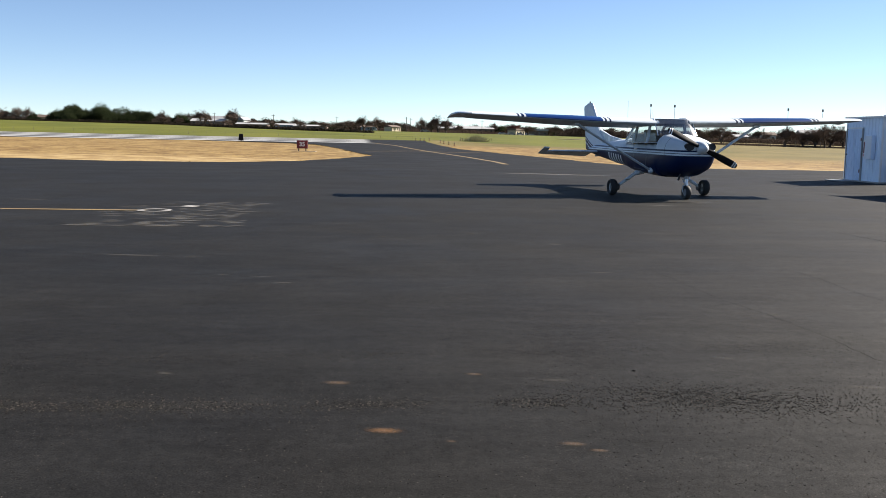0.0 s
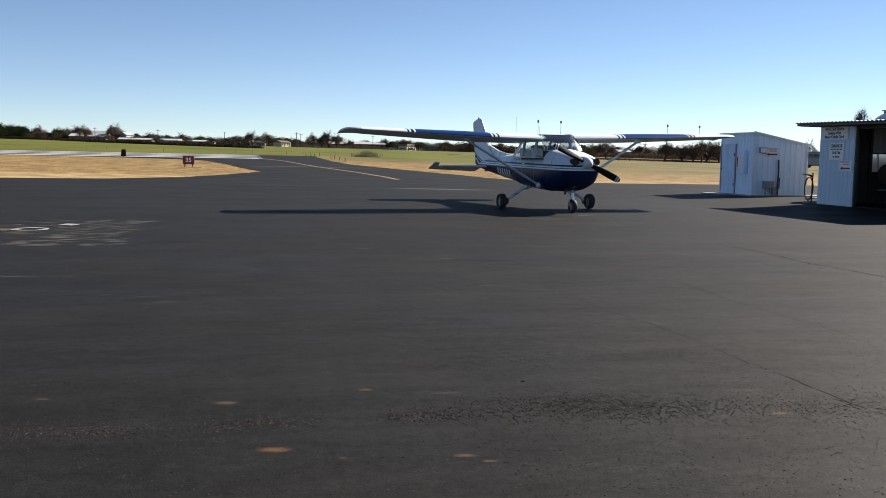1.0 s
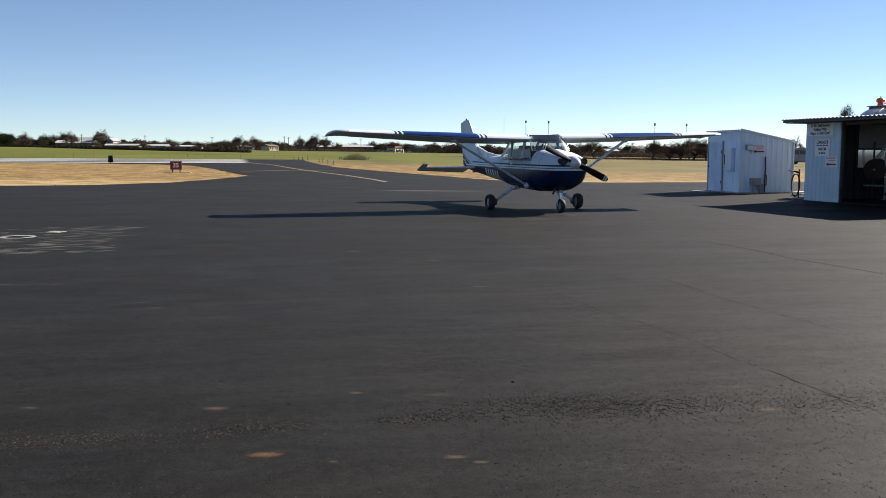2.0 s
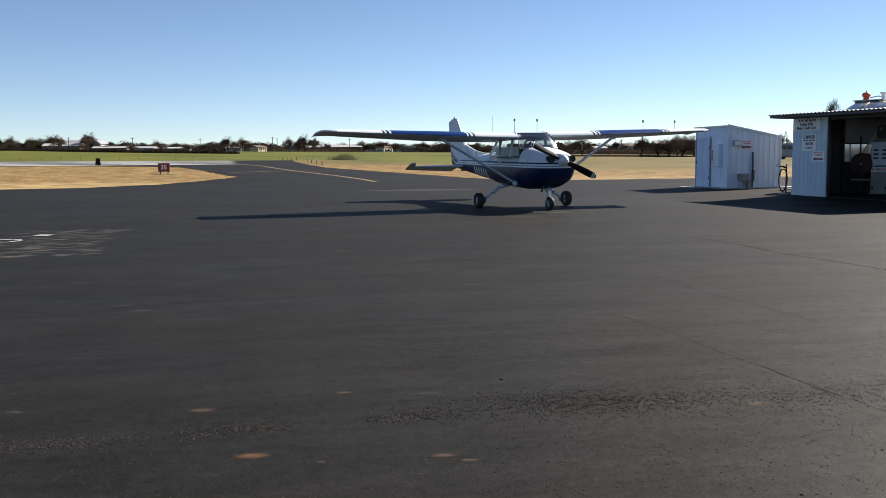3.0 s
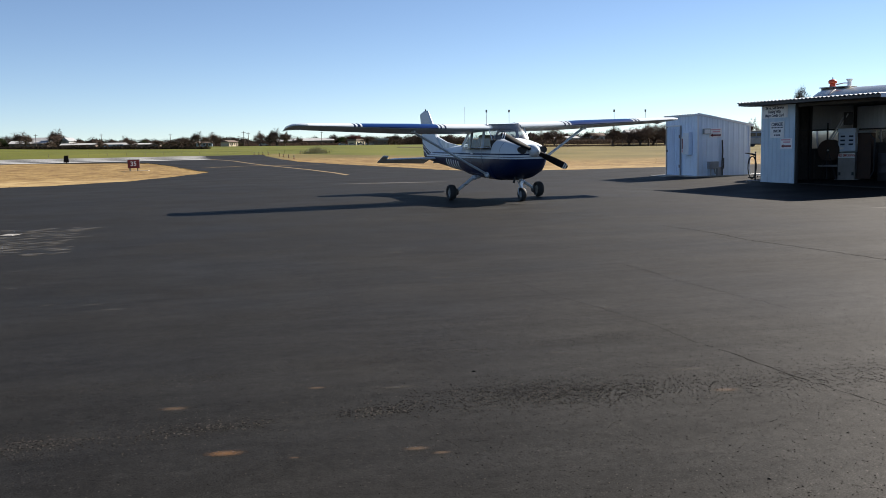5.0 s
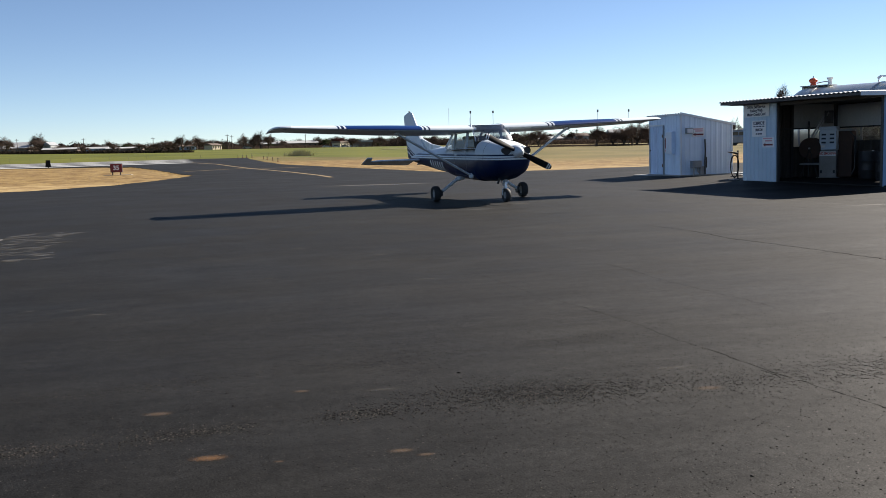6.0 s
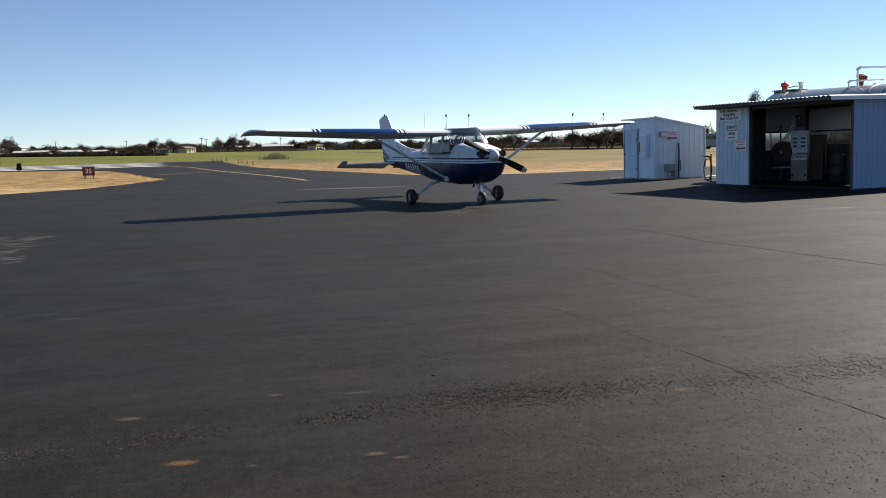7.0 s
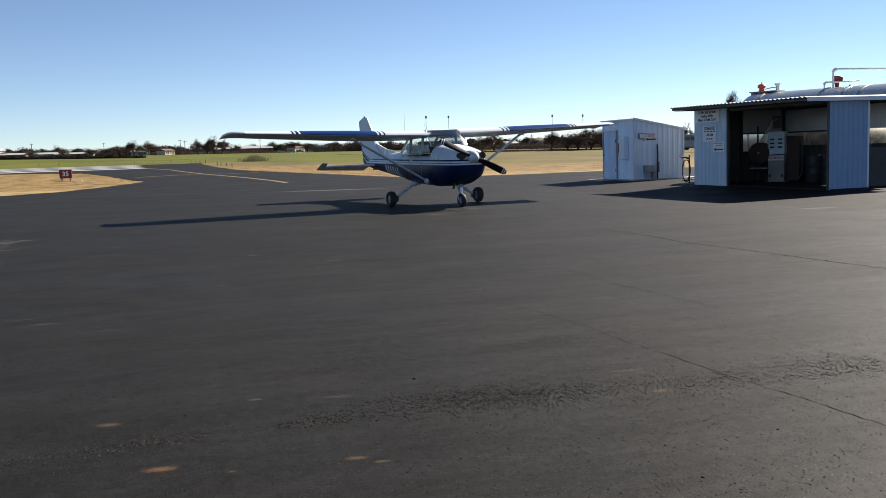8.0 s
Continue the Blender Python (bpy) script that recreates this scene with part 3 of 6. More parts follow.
crack([(2.60, 9.6), (2.66, 9.0), (2.74, 7.87), (2.9, 7.2)], 0.003, 0.008)


def loose_stones():
    """Loose chips: a ravelled seam across the near apron and a thin scatter elsewhere."""
    verts, faces = [], []
    rnd = random.Random(5)

    def stone(x, y, s):
        n = len(verts)
        ring = [(x + s * rnd.uniform(0.6, 1.2) * math.cos(a), y + s * rnd.uniform(0.6, 1.2) * math.sin(a)) for a in (0.3, 1.6, 2.8, 4.1, 5.3)]
        z = rise(x, y)
        verts.extend((u, v, z - 0.001) for u, v in ring)
        verts.extend((x + (u - x) * 0.6, y + (v - y) * 0.6, z + s * rnd.uniform(0.30, 0.70)) for u, v in ring)
        for k in range(5):
            faces.append((n + k, n + (k + 1) % 5, n + 5 + (k + 1) % 5, n + 5 + k))
        faces.append(tuple(range(n + 5, n + 10)))

    for k in range(30000):
        x = rnd.uniform(-2.6, 4.2)
        thick = max(math.exp(-(((x - 1.6) / 0.6) ** 2)), 0.4 * math.exp(-(((x - 3.9) / 0.5) ** 2)), 0.55 * math.exp(-(((x + 1.2) / 1.0) ** 2)), 0.18)
        if rnd.random() > thick:
            continue
        y = 4.66 + 0.10 * math.sin(x * 1.3) + rnd.gauss(0, 0.15)
        stone(x, y, rnd.uniform(0.0018, 0.0064) * (1.0 if x > 0.6 else 0.66))
    # a broken line of deeper ravelling, its pits made as dark chips
    for k in range(4200):
        x = rnd.uniform(-3.2, 0.95)
        if noise.noise((x * 2.3, 4.0, 1)) + rnd.uniform(-0.4, 0.4) < 0.0:
            continue
        stone(x, 4.52 + 0.05 * (x + 2.2) + rnd.gauss(0, 0.055), rnd.uniform(0.0025, 0.0075))
    for k in range(4000):
        x = rnd.uniform(-2.5, 3.5)
        if noise.noise((x * 1.1, 8.0, 0)) + rnd.uniform(-0.35, 0.35) < 0.05:
            continue
        stone(x, 5.72 + 0.12 * x + rnd.gauss(0, 0.10), rnd.uniform(0.002, 0.005))
    for k in range(3200):
        x = rnd.uniform(0.8, 4.8)
        stone(x, rnd.uniform(3.0, 6.5), rnd.uniform(0.0018, 0.0056))
    for k in range(5200):
        y = 2.4 + 7.5 * rnd.random() ** 1.5
        stone(rnd.uniform(-0.75, 1.05) * y, y, rnd.uniform(0.0016, 0.0054))
    for x, y, s in ((-0.07, 5.34, 0.014), (-0.03, 5.05, 0.013), (1.34, 5.34, 0.02), (2.75, 3.67, 0.013), (2.07, 3.24, 0.014), (3.16, 4.73, 0.012), (3.5, 4.48, 0.012), (1.2, 4.04, 0.010), (0.87, 4.19, 0.011)):
        stone(x, y, s * 0.7)
    me = bpy.data.meshes.new("loose_stones")
    me.from_pydata(verts, [], faces)
    me.materials.append(stone_grey)
    tagged(new("loose_stones", me), "small loose grey stone chips on the asphalt, dark ones standing for pits", "gravel", kind="stuff")


loose_stones()


def dry_grass():
    """Tufts of dead grass along the pavement edges and over the near verges."""
    rnd = random.Random(8)
    straw = surface("straw", (0.30, 0.21, 0.09), (0.22, 0.15, 0.06), 0.4, 5, 0.95, 0, 0.0)
    n, l = straw.node_tree.nodes, straw.node_tree.links
    thin, mix = n.new("ShaderNodeBsdfTranslucent"), n.new("ShaderNodeMixShader")
    thin.inputs["Color"].default_value = (0.34, 0.24, 0.10, 1)
    l.new(n["Principled BSDF"].outputs[0], mix.inputs[1])
    l.new(thin.outputs[0], mix.inputs[2])
    l.new(mix.outputs[0], n["Material Output"].inputs["Surface"])
    verts, faces = [], []

    def tuft(x, y, h):
        z = rise(x, y) - 0.06
        for k in range(4):
            a = rnd.uniform(0, 6.28)
            w = rnd.uniform(0.02, 0.05)
            lean = rnd.uniform(0.2, 0.9) * h
            u, v = math.cos(a), math.sin(a)
            px, py = x + rnd.uniform(-0.12, 0.12), y + rnd.uniform(-0.12, 0.12)
            n = len(verts)
            verts.extend(((px - v * w, py + u * w, z), (px + v * w, py - u * w, z), (px + u * lean, py + v * lean, z + h * rnd.uniform(0.7, 1.1))))
            faces.append((n, n + 1, n + 2))

    edges = [[(-40, 47), (-20, 45.1), (-14, 43.5), (-9, 44.7), (-6.1, 48.2), (-4.2, 53.5), (-2.8, 59), (-2.6, 61.5), (-3.5, 64.9), (-6.1, 78.2), (-9.4, 91.8)],
             [(3.5, 99.6), (4.6, 86.2), (7.4, 72.6), (10.0, 61.1), (11.5, 52.2), (13.2, 48.6), (17, 46.6), (22.6, 47.0), (40, 47.5)]]
    for line, side in zip(edges, (1, 1)):
        for (x0, y0), (x1, y1) in zip(line, line[1:]):
            length = math.hypot(x1 - x0, y1 - y0)
            nx, ny = -(y1 - y0) / length, (x1 - x0) / length
            for k in range(int(length * 14)):
                u, off = rnd.random(), abs(rnd.gauss(0, 0.35)) - 0.05
                tuft(x0 + (x1 - x0) * u + nx * off, y0 + (y1 - y0) * u + ny * off, rnd.uniform(0.03, 0.08))
            for k in range(int(length * 10)):
                u, off = rnd.random(), rnd.uniform(0.2, 1) ** 2 * 26 + 0.2
                x, y = x0 + (x1 - x0) * u + nx * off, y0 + (y1 - y0) * u + ny * off
                if line is edges[0] and not (x < -3 and y < 93 + 0.3 * x and (y > 46 or x < -8) and x < -2.6 - abs(y - 61) * 0.2 * (y > 61)):
                    continue
                tuft(x, y, rnd.uniform(0.02, 0.06))
    me = bpy.data.meshes.new("dry_grass")
    me.from_pydata(verts, [], faces)
    me.materials.append(straw)
    tagged(new("dry_grass", me), "tufts of dry straw-coloured grass beside the asphalt", "grass", kind="stuff")


dry_grass()


# ---- the aeroplane ----
def banded_paint(name, kind):
    """Aircraft enamel: white with navy and royal blue bands laid out along the airframe."""
    m = bpy.data.materials.new(name)
    m.use_nodes = True
    n, l = m.node_tree.nodes, m.node_tree.links
    bsdf = n["Principled BSDF"]
    co, sep, ramp = n.new("ShaderNodeTexCoord"), n.new("ShaderNodeSeparateXYZ"), n.new("ShaderNodeValToRGB")
    l.new(co.outputs["Object"], sep.inputs[0])
    white, navy, royal = (0.62, 0.68, 0.72, 1), (0.006, 0.016, 0.055, 1), (0.004, 0.030, 0.135, 1)
    ramp.color_ramp.interpolation = "CONSTANT"

    def calc(op, a, b, c=0.0):
        k = n.new("ShaderNodeMath")
        k.operation = op
        for i, v in enumerate((a, b, c)):
            if isinstance(v, (int, float)):
                k.inputs[i].default_value = v
            else:
                l.new(v, k.inputs[i])
        return k.outputs[0]

    if kind == "body":
        value = calc("MULTIPLY", calc("MULTIPLY_ADD", sep.outputs["X"], 0.009, sep.outputs["Z"]), 0.5)
        stops = [(0, navy), (1.075 / 2, white), (1.11 / 2, navy), (1.132 / 2, white), (1.165 / 2, navy), (1.21 / 2, white)]
    elif kind == "wing":
        value = calc("MULTIPLY", calc("ABSOLUTE", sep.outputs["Y"], 0), 1 / 6)
        stops = [(0, white), (1.65 / 6, navy), (1.71 / 6, white), (1.76 / 6, navy), (1.82 / 6, white), (1.87 / 6, royal), (3.80 / 6, white), (3.86 / 6, navy), (3.92 / 6, white), (3.97 / 6, navy), (4.03 / 6, white)]
    else:
        value = calc("MULTIPLY_ADD", sep.outputs["Z"], 0.4, calc("MULTIPLY", sep.outputs["X"], 0.14))
        value = calc("ADD", value, 0.5)
        stops = [(0, navy), (0.215, white), (0.235, navy), (0.27, white), (0.285, navy), (0.30, white)]
    cr = ramp.color_ramp
    cr.elements[0].position, cr.elements[0].color = stops[0]
    cr.elements[1].position, cr.elements[1].color = stops[-1]
    for p, c in stops[1:-1]:
        e = cr.elements.new(p)
        e.color = c
    l.new(value, ramp.inputs[0])
    out = ramp.outputs[0]
    if kind == "wing":
        nz = n.new("ShaderNodeSeparateXYZ")
        l.new(co.outputs["Normal"], nz.inputs[0])
        under = n.new("ShaderNodeMapRange")
        under.inputs["From Min"].default_value, under.inputs["From Max"].default_value = -0.80, -0.75
        l.new(nz.outputs["Z"], under.inputs["Value"])
        mix = n.new("ShaderNodeMix")
        mix.data_type = "RGBA"
        l.new(under.outputs[0], mix.inputs["Factor"])
        mix.inputs["A"].default_value = white
        l.new(out, mix.inputs["B"])
        out = mix.outputs["Result"]
    grime = n.new("ShaderNodeTexNoise")
    grime.inputs["Scale"].default_value, grime.inputs["Detail"].default_value = 3.5, 7
    l.new(co.outputs["Object"], grime.inputs["Vector"])
    tone = n.new("ShaderNodeMapRange")
    tone.inputs["To Min"].default_value, tone.inputs["To Max"].default_value = 0.86, 1.06
    l.new(grime.outputs["Fac"], tone.inputs["Value"])
    mul = n.new("ShaderNodeMix")
    mul.data_type, mul.blend_type = "RGBA", "MULTIPLY"
    mul.inputs["Factor"].default_value = 1
    l.new(out, mul.inputs["A"])
    l.new(tone.outputs[0], mul.inputs["B"])
    l.new(mul.outputs["Result"], bsdf.inputs["Base Color"])
    bsdf.inputs["Roughness"].default_value = 0.36
    bsdf.inputs["Specular IOR Level"].default_value = 0.12
    wave = n.new("ShaderNodeBump")
    wave.inputs["Strength"].default_value, wave.inputs["Distance"].default_value = 0.15, 0.01
    l.new(grime.outputs["Fac"], wave.inputs["Height"])
    l.new(wave.outputs[0], bsdf.inputs["Normal"])
    return m


body_paint = banded_paint("body_paint", "body")
wing_paint = banded_paint("wing_paint", "wing")
fin_paint = banded_paint("fin_paint", "fin")
plane_white = surface("plane_white", (0.55, 0.60, 0.64), (0.50, 0.55, 0.58), 3, 40, 0.28, 0, 0.03, 0.002)
seat_cloth = surface("seat_cloth", (0.42, 0.33, 0.22), (0.33, 0.26, 0.17), 6, 60, 0.9, 0, 0.2, 0.003)
liner_grey = surface("liner_grey", (0.58, 0.57, 0.56), (0.5, 0.49, 0.48), 6, 60, 0.9, 0, 0.1, 0.003)
dash_black = surface("dash_black", (0.03, 0.03, 0.032), (0.02, 0.02, 0.02), 6, 60, 0.7, 0, 0.1, 0.003)


def oval(x, half, low, top, power=2.6, n=28):
    """A rounded-box ring across the fuselage at x."""
    mid, tall = (low + top) / 2, (top - low) / 2
    ring = []
    for k in range(n):
        a = 2 * math.pi * k / n
        c, s = math.cos(a), math.sin(a)
        ring.append((x, half * math.copysign(abs(c) ** (2 / power), c), mid + tall * math.copysign(abs(s) ** (2 / power), s)))
    return ring


def foil(y, lead, chord, z, thick, n=12, droop=0.0):
    """A wing section at span y: leading edge at x = lead, chord aft, its chord line at height z."""
    ring = []
    us = [0.5 - 0.5 * math.cos(math.pi * k / n) for k in range(n + 1)]
    half = lambda u: thick / 0.2 * (0.2969 * math.sqrt(u) - 0.126 * u - 0.3516 * u**2 + 0.2843 * u**3 - 0.1015 * u**4)
    camber = lambda u: 0.035 * chord * (1 - (2 * u - 0.85) ** 2) - droop * u
    for u in us:
        ring.append((lead - chord * u, y, z + camber(u) + half(u) * chord - 0.048 * chord * u))
    for u in us[-2:0:-1]:
        ring.append((lead - chord * u, y, z + camber(u) - half(u) * chord * 0.85 - 0.048 * chord * u))
    return ring


def mirrored(points, s):
    return [(x, y * s, z) for x, y, z in points]


def wheel(parent, at, r, w, name="wheel"):
    """A fat tyre on a light rim, its axle along y."""
    hub = new(name)
    hub.parent = parent
    hub.matrix_basis = pose(*at)
    prof = [(0.52, -0.36), (0.66, -0.48), (0.86, -0.5), (0.97, -0.34), (1.0, 0), (0.97, 0.34), (0.86, 0.5), (0.66, 0.48), (0.52, 0.36)]
    rings = []
    for k in range(28):
        a = 2 * math.pi * k / 28
        rings.append([(r * p * math.cos(a), w * q, r * p * math.sin(a)) for p, q in prof])
    b = bmesh.new()
    vs = [[b.verts.new(p) for p in ring] for ring in rings]
    for i in range(28):
        for j in range(len(prof)):
            k = (j + 1) % len(prof)
            b.faces.new((vs[i][j], vs[i][k], vs[(i + 1) % 28][k], vs[(i + 1) % 28][j]))
    bmesh.ops.recalc_face_normals(b, faces=b.faces)
    part("tyre", b, rubber, hub, "worn black rubber tyre", smooth=40)
    b = rod((0, -w * 0.3, 0), (0, w * 0.3, 0), r * 0.53, sides=24)
    rod((0, -w * 0.42, 0), (0, w * 0.42, 0), r * 0.2, sides=16, bm=b)
    part("rim", b, grey_metal, hub, "grey metal wheel rim", smooth=40)
    return hub


def aeroplane():
    craft = thing("aeroplane", pose(6.458, 23.446, 0, 0, 0, -81.776),
                  "white and navy blue high-wing propeller aeroplane parked on the asphalt", "aeroplane")
    # fuselage: x, half width, belly, top, squareness
    stations = [(2.255, 0.27, 1.00, 1.35, 2.3), (2.23, 0.37, 0.88, 1.405, 2.5), (2.15, 0.44, 0.78, 1.44, 2.6), (1.98, 0.495, 0.66, 1.475, 2.7), (1.62, 0.54, 0.555, 1.535, 2.8),
                (1.25, 0.55, 0.515, 1.575, 2.9), (0.98, 0.56, 0.51, 1.60, 2.9), (0.95, 0.56, 0.51, 1.35, 3.6), (0.5, 0.565, 0.52, 1.35, 3.6),
                (-0.2, 0.56, 0.55, 1.35, 3.6), (-0.85, 0.54, 0.60, 1.35, 3.5), (-1.22, 0.51, 0.645, 1.365, 3.2), (-1.27, 0.505, 0.65, 1.49, 2.7), (-1.8, 0.44, 0.685, 1.465, 2.5),
                (-2.6, 0.345, 0.735, 1.425, 2.4), (-3.6, 0.235, 0.83, 1.355, 2.3), (-4.6, 0.135, 0.92, 1.28, 2.2), (-5.35, 0.06, 1.01, 1.21, 2.1), (-5.55, 0.02, 1.06, 1.16, 2.0)]
    fuselage = part("fuselage", loft([oval(*s) for s in stations]), body_paint, craft, "white over navy blue painted metal body with pinstripes", smooth=35)
    # cabin frame
    def post(name, pts, r=0.028):
        for s in (1, -1):
            part(name, tube(mirrored(pts, s), r, 8), plane_white, craft, smooth=60)
    post("windscreen_pillar", [(1.00, 0.515, 1.54), (0.83, 0.505, 1.75), (0.665, 0.495, 1.95)], 0.014)
    post("door_post", [(0.36, 0.53, 1.34), (0.38, 0.45, 1.90)], 0.04)
    post("door_post", [(-0.48, 0.52, 1.34), (-0.44, 0.45, 1.90)], 0.04)
    post("rear_pillar", [(-1.27, 0.44, 1.40), (-0.95, 0.43, 1.62), (-0.62, 0.43, 1.90)], 0.035)
    roof = []
    for x, z0, z1, w in ((0.655, 1.948, 1.955, 0.48), (0.5, 1.935, 1.972, 0.48), (0.0, 1.865, 1.975, 0.47), (-0.5, 1.855, 1.965, 0.46), (-0.80, 1.795, 1.845, 0.42)):
        roof.append(oval(x, w, z0, z1, 4, 20))
    part("cabin_roof", loft(roof), plane_white, craft, smooth=40)
    # panes
    def pane(name, corners, sub=6, bulge=0.0, bulge_dir=(1, 0, 0)):
        a, b, c, d = (Vector(p) for p in corners)
        q = bmesh.new()
        rows = []
        for i in range(sub + 1):
            row = []
            for j in range(sub + 1):
                u, v = i / sub, j / sub
                p = a.lerp(b, u).lerp(d.lerp(c, u), v)
                row.append(q.verts.new(p + Vector(bulge_dir) * bulge * 4 * u * (1 - u)))
            rows.append(row)
        for i in range(sub):
            for j in range(sub):
                q.faces.new((rows[i][j], rows[i + 1][j], rows[i + 1][j + 1], rows[i][j + 1]))
        bmesh.ops.solidify(q, geom=q.faces[:], thickness=0.005)
        return part(name, q, tint_glass if name == "windscreen" else clear_glass, craft, "clear acrylic pane", smooth=40)
    pane("windscreen", [(1.00, 0.51, 1.545), (1.00, -0.51, 1.545), (0.66, -0.49, 1.955), (0.66, 0.49, 1.955)], 10, 0.15)
    for s in (1, -1):
        pane("side_window", mirrored([(0.33, 0.535, 1.36), (-0.44, 0.525, 1.36), (-0.42, 0.46, 1.84), (0.33, 0.46, 1.86)], s))
        pane("side_window", mirrored([(-0.52, 0.52, 1.36), (-1.16, 0.49, 1.40), (-0.72, 0.45, 1.77), (-0.48, 0.455, 1.83)], s))
        pane("quarter_window", mirrored([(0.93, 0.52, 1.40), (0.42, 0.535, 1.39), (0.43, 0.47, 1.85), (0.66, 0.485, 1.84)], s))
        part("window_sill", tube(mirrored([(0.95, 0.53, 1.365), (0.0, 0.545, 1.355), (-0.85, 0.53, 1.355), (-1.25, 0.47, 1.41)], s), 0.012, 8), plane_white, craft, smooth=60)
        part("door_seam", tube(mirrored([(0.38, 0.560, 1.33), (0.45, 0.570, 0.95), (0.40, 0.560, 0.66), (-0.35, 0.555, 0.70), (-0.44, 0.558, 1.33)], s), 0.003, 5), grey_metal, craft)
        part("door_handle", box((0.14, 0.03, 0.03), (-0.25, s * 0.572, 1.2), 0.008), steel, craft, "chrome door handle")
    pane("rear_window", [(-1.24, 0.40, 1.46), (-1.24, -0.40, 1.46), (-0.72, -0.40, 1.81), (-0.72, 0.40, 1.81)])
    # cabin inside
    part("instrument_panel", box((0.12, 0.98, 0.26), (0.86, 0, 1.42), 0.03), dash_black, craft, "black instrument panel")
    part("cabin_floor", box((2.0, 0.9, 0.02), (-0.2, 0, 1.365), 0.004), dash_black, craft)
    for s in (1, -1):
        part("seat_back", box((0.12, 0.42, 0.38), (0.0, s * 0.24, 1.50), 0.05, m=pose(0, 0, 0, 0, -12, 0)), seat_cloth, craft, "tan cloth seat back")
    part("seat_back", box((0.12, 0.92, 0.30), (-0.78, 0, 1.46), 0.05, m=pose(0, 0, 0, 0, -12, 0)), seat_cloth, craft, "tan cloth seat back")
    for s in (1, -1):
        part("control_yoke", tube([(0.72, s * 0.24 - 0.12, 1.52), (0.72, s * 0.24 - 0.12, 1.44), (0.72, s * 0.24 + 0.12, 1.44), (0.72, s * 0.24 + 0.12, 1.52)], 0.014, 6), dash_black, craft)
    part("headliner", box((1.08, 0.88, 0.04), (0.04, 0, 1.85), 0.015), liner_grey, craft, "grey cabin headliner")
    # added grey panel, stands for the sky's reflection in the upper windscreen
    part("glare_panel", box((0.02, 0.86, 0.085), (0.59, 0, 1.90), 0.006), liner_grey, craft, "grey panel added for the sky glare in the windscreen")
    # wings
    for s in (1, -1):
        up = 0.045 + 0.018 * s
        rows = [foil(0.40, 0.80, 1.62, 1.80 + up, 0.125), foil(1.5, 0.80, 1.62, 1.815 + up, 0.125), foil(2.55, 0.80, 1.62, 1.845 + up, 0.125), foil(4.0, 0.70, 1.37, 1.90 + up, 0.11), foil(5.15, 0.62, 1.15, 1.945 + up, 0.09)]
        wing = part("wing", loft([mirrored(r, s) for r in rows]), wing_paint, craft, "white metal wing with a royal blue band", smooth=35)
        tip = [foil(5.155, 0.62, 1.15, 1.945 + up, 0.09), foil(5.34, 0.56, 1.15, 1.955 + up, 0.08, droop=0.01), foil(5.46, 0.42, 1.10, 1.955 + up, 0.06, droop=0.02), foil(5.52, 0.18, 0.92, 1.94 + up, 0.05, droop=0.03)]
        part("wing_tip", loft([mirrored(r, s) for r in tip]), plane_white, craft, "moulded white wing tip", smooth=40)
        b = bmesh.new()
        bmesh.ops.create_uvsphere(b, u_segments=12, v_segments=8, radius=0.022, matrix=Matrix.Translation((0.50, s * 5.42, 1.975 + up)) @ Matrix.Diagonal((1.6, 1, 0.8, 1)))
        part("navigation_light", b, clear_glass, craft, smooth=60)
        # flap and aileron lie a hair proud of the skin
        spans = (0.40, 1.5, 2.55, 4.0, 5.15)

        def across(y):
            k = max(i for i in range(4) if spans[i] <= y)
            u = (y - spans[k]) / (spans[k + 1] - spans[k])
            return [tuple(p + (q - p) * u for p, q in zip(a, c)) for a, c in zip(rows[k], rows[k + 1])]
        for ys, name in (((0.62, 1.5, 2.50), "flap"), ((2.58, 4.0, 4.95), "aileron")):
            cut = lambda ring: [(x, y, z + (0.003 if i < 12 else -0.003)) for i, (x, y, z) in enumerate(ring) if 9 <= i <= 15]
            part(name, loft([mirrored(cut(across(y)), s) for y in ys]), wing_paint, craft, smooth=35)
        part("fairing", tube(mirrored([(0.72, 0.45, 1.885), (0.5, 0.49, 1.92), (0, 0.49, 1.915), (-0.8, 0.46, 1.835)], s), 0.03, 8), plane_white, craft, smooth=60)
        # strut and its cuffs
        a, c = Vector((0.70, s * 0.53, 0.66)), Vector((0.42, s * 2.43, 1.76 + up))
        turn = (c - a).to_track_quat("Z", "Y").to_matrix().to_4x4()
        ring = [(0.075 * math.cos(k * math.pi / 8), 0.028 * math.sin(k * math.pi / 8)) for k in range(16)]
        fore = Vector((1, 0, 0))
        way = (c - a).normalized()
        fore = (fore - way * fore.dot(way)).normalized()
        thin = way.cross(fore)
        part("wing_strut", loft([[tuple(p + fore * u + thin * v) for u, v in ring] for p in (a, a.lerp(c, 0.5), c)]), plane_white, craft, "white streamlined wing strut", smooth=50)
        b = bmesh.new()
        bmesh.ops.create_uvsphere(b, u_segments=14, v_segments=10, radius=0.1, matrix=Matrix.Translation(a) @ Matrix.Diagonal((1.15, 0.7, 0.8, 1)))
        part("strut_cuff", b, plane_white, craft, smooth=60)
        b = bmesh.new()
        bmesh.ops.create_uvsphere(b, u_segments=14, v_segments=10, radius=0.09, matrix=Matrix.Translation(c) @ Matrix.Diagonal((1.6, 0.8, 0.5, 1)))
        part("strut_cuff", b, plane_white, craft, smooth=60)
        # main gear
        part("gear_leg", tube(mirrored([(-0.10, 0.40, 0.60), (-0.08, 0.62, 0.56), (0, 1.12, 0.235)], s), [0.055, 0.048, 0.036], 12), plane_white, craft, "white tubular gear leg", smooth=50)
        b = bmesh.new()
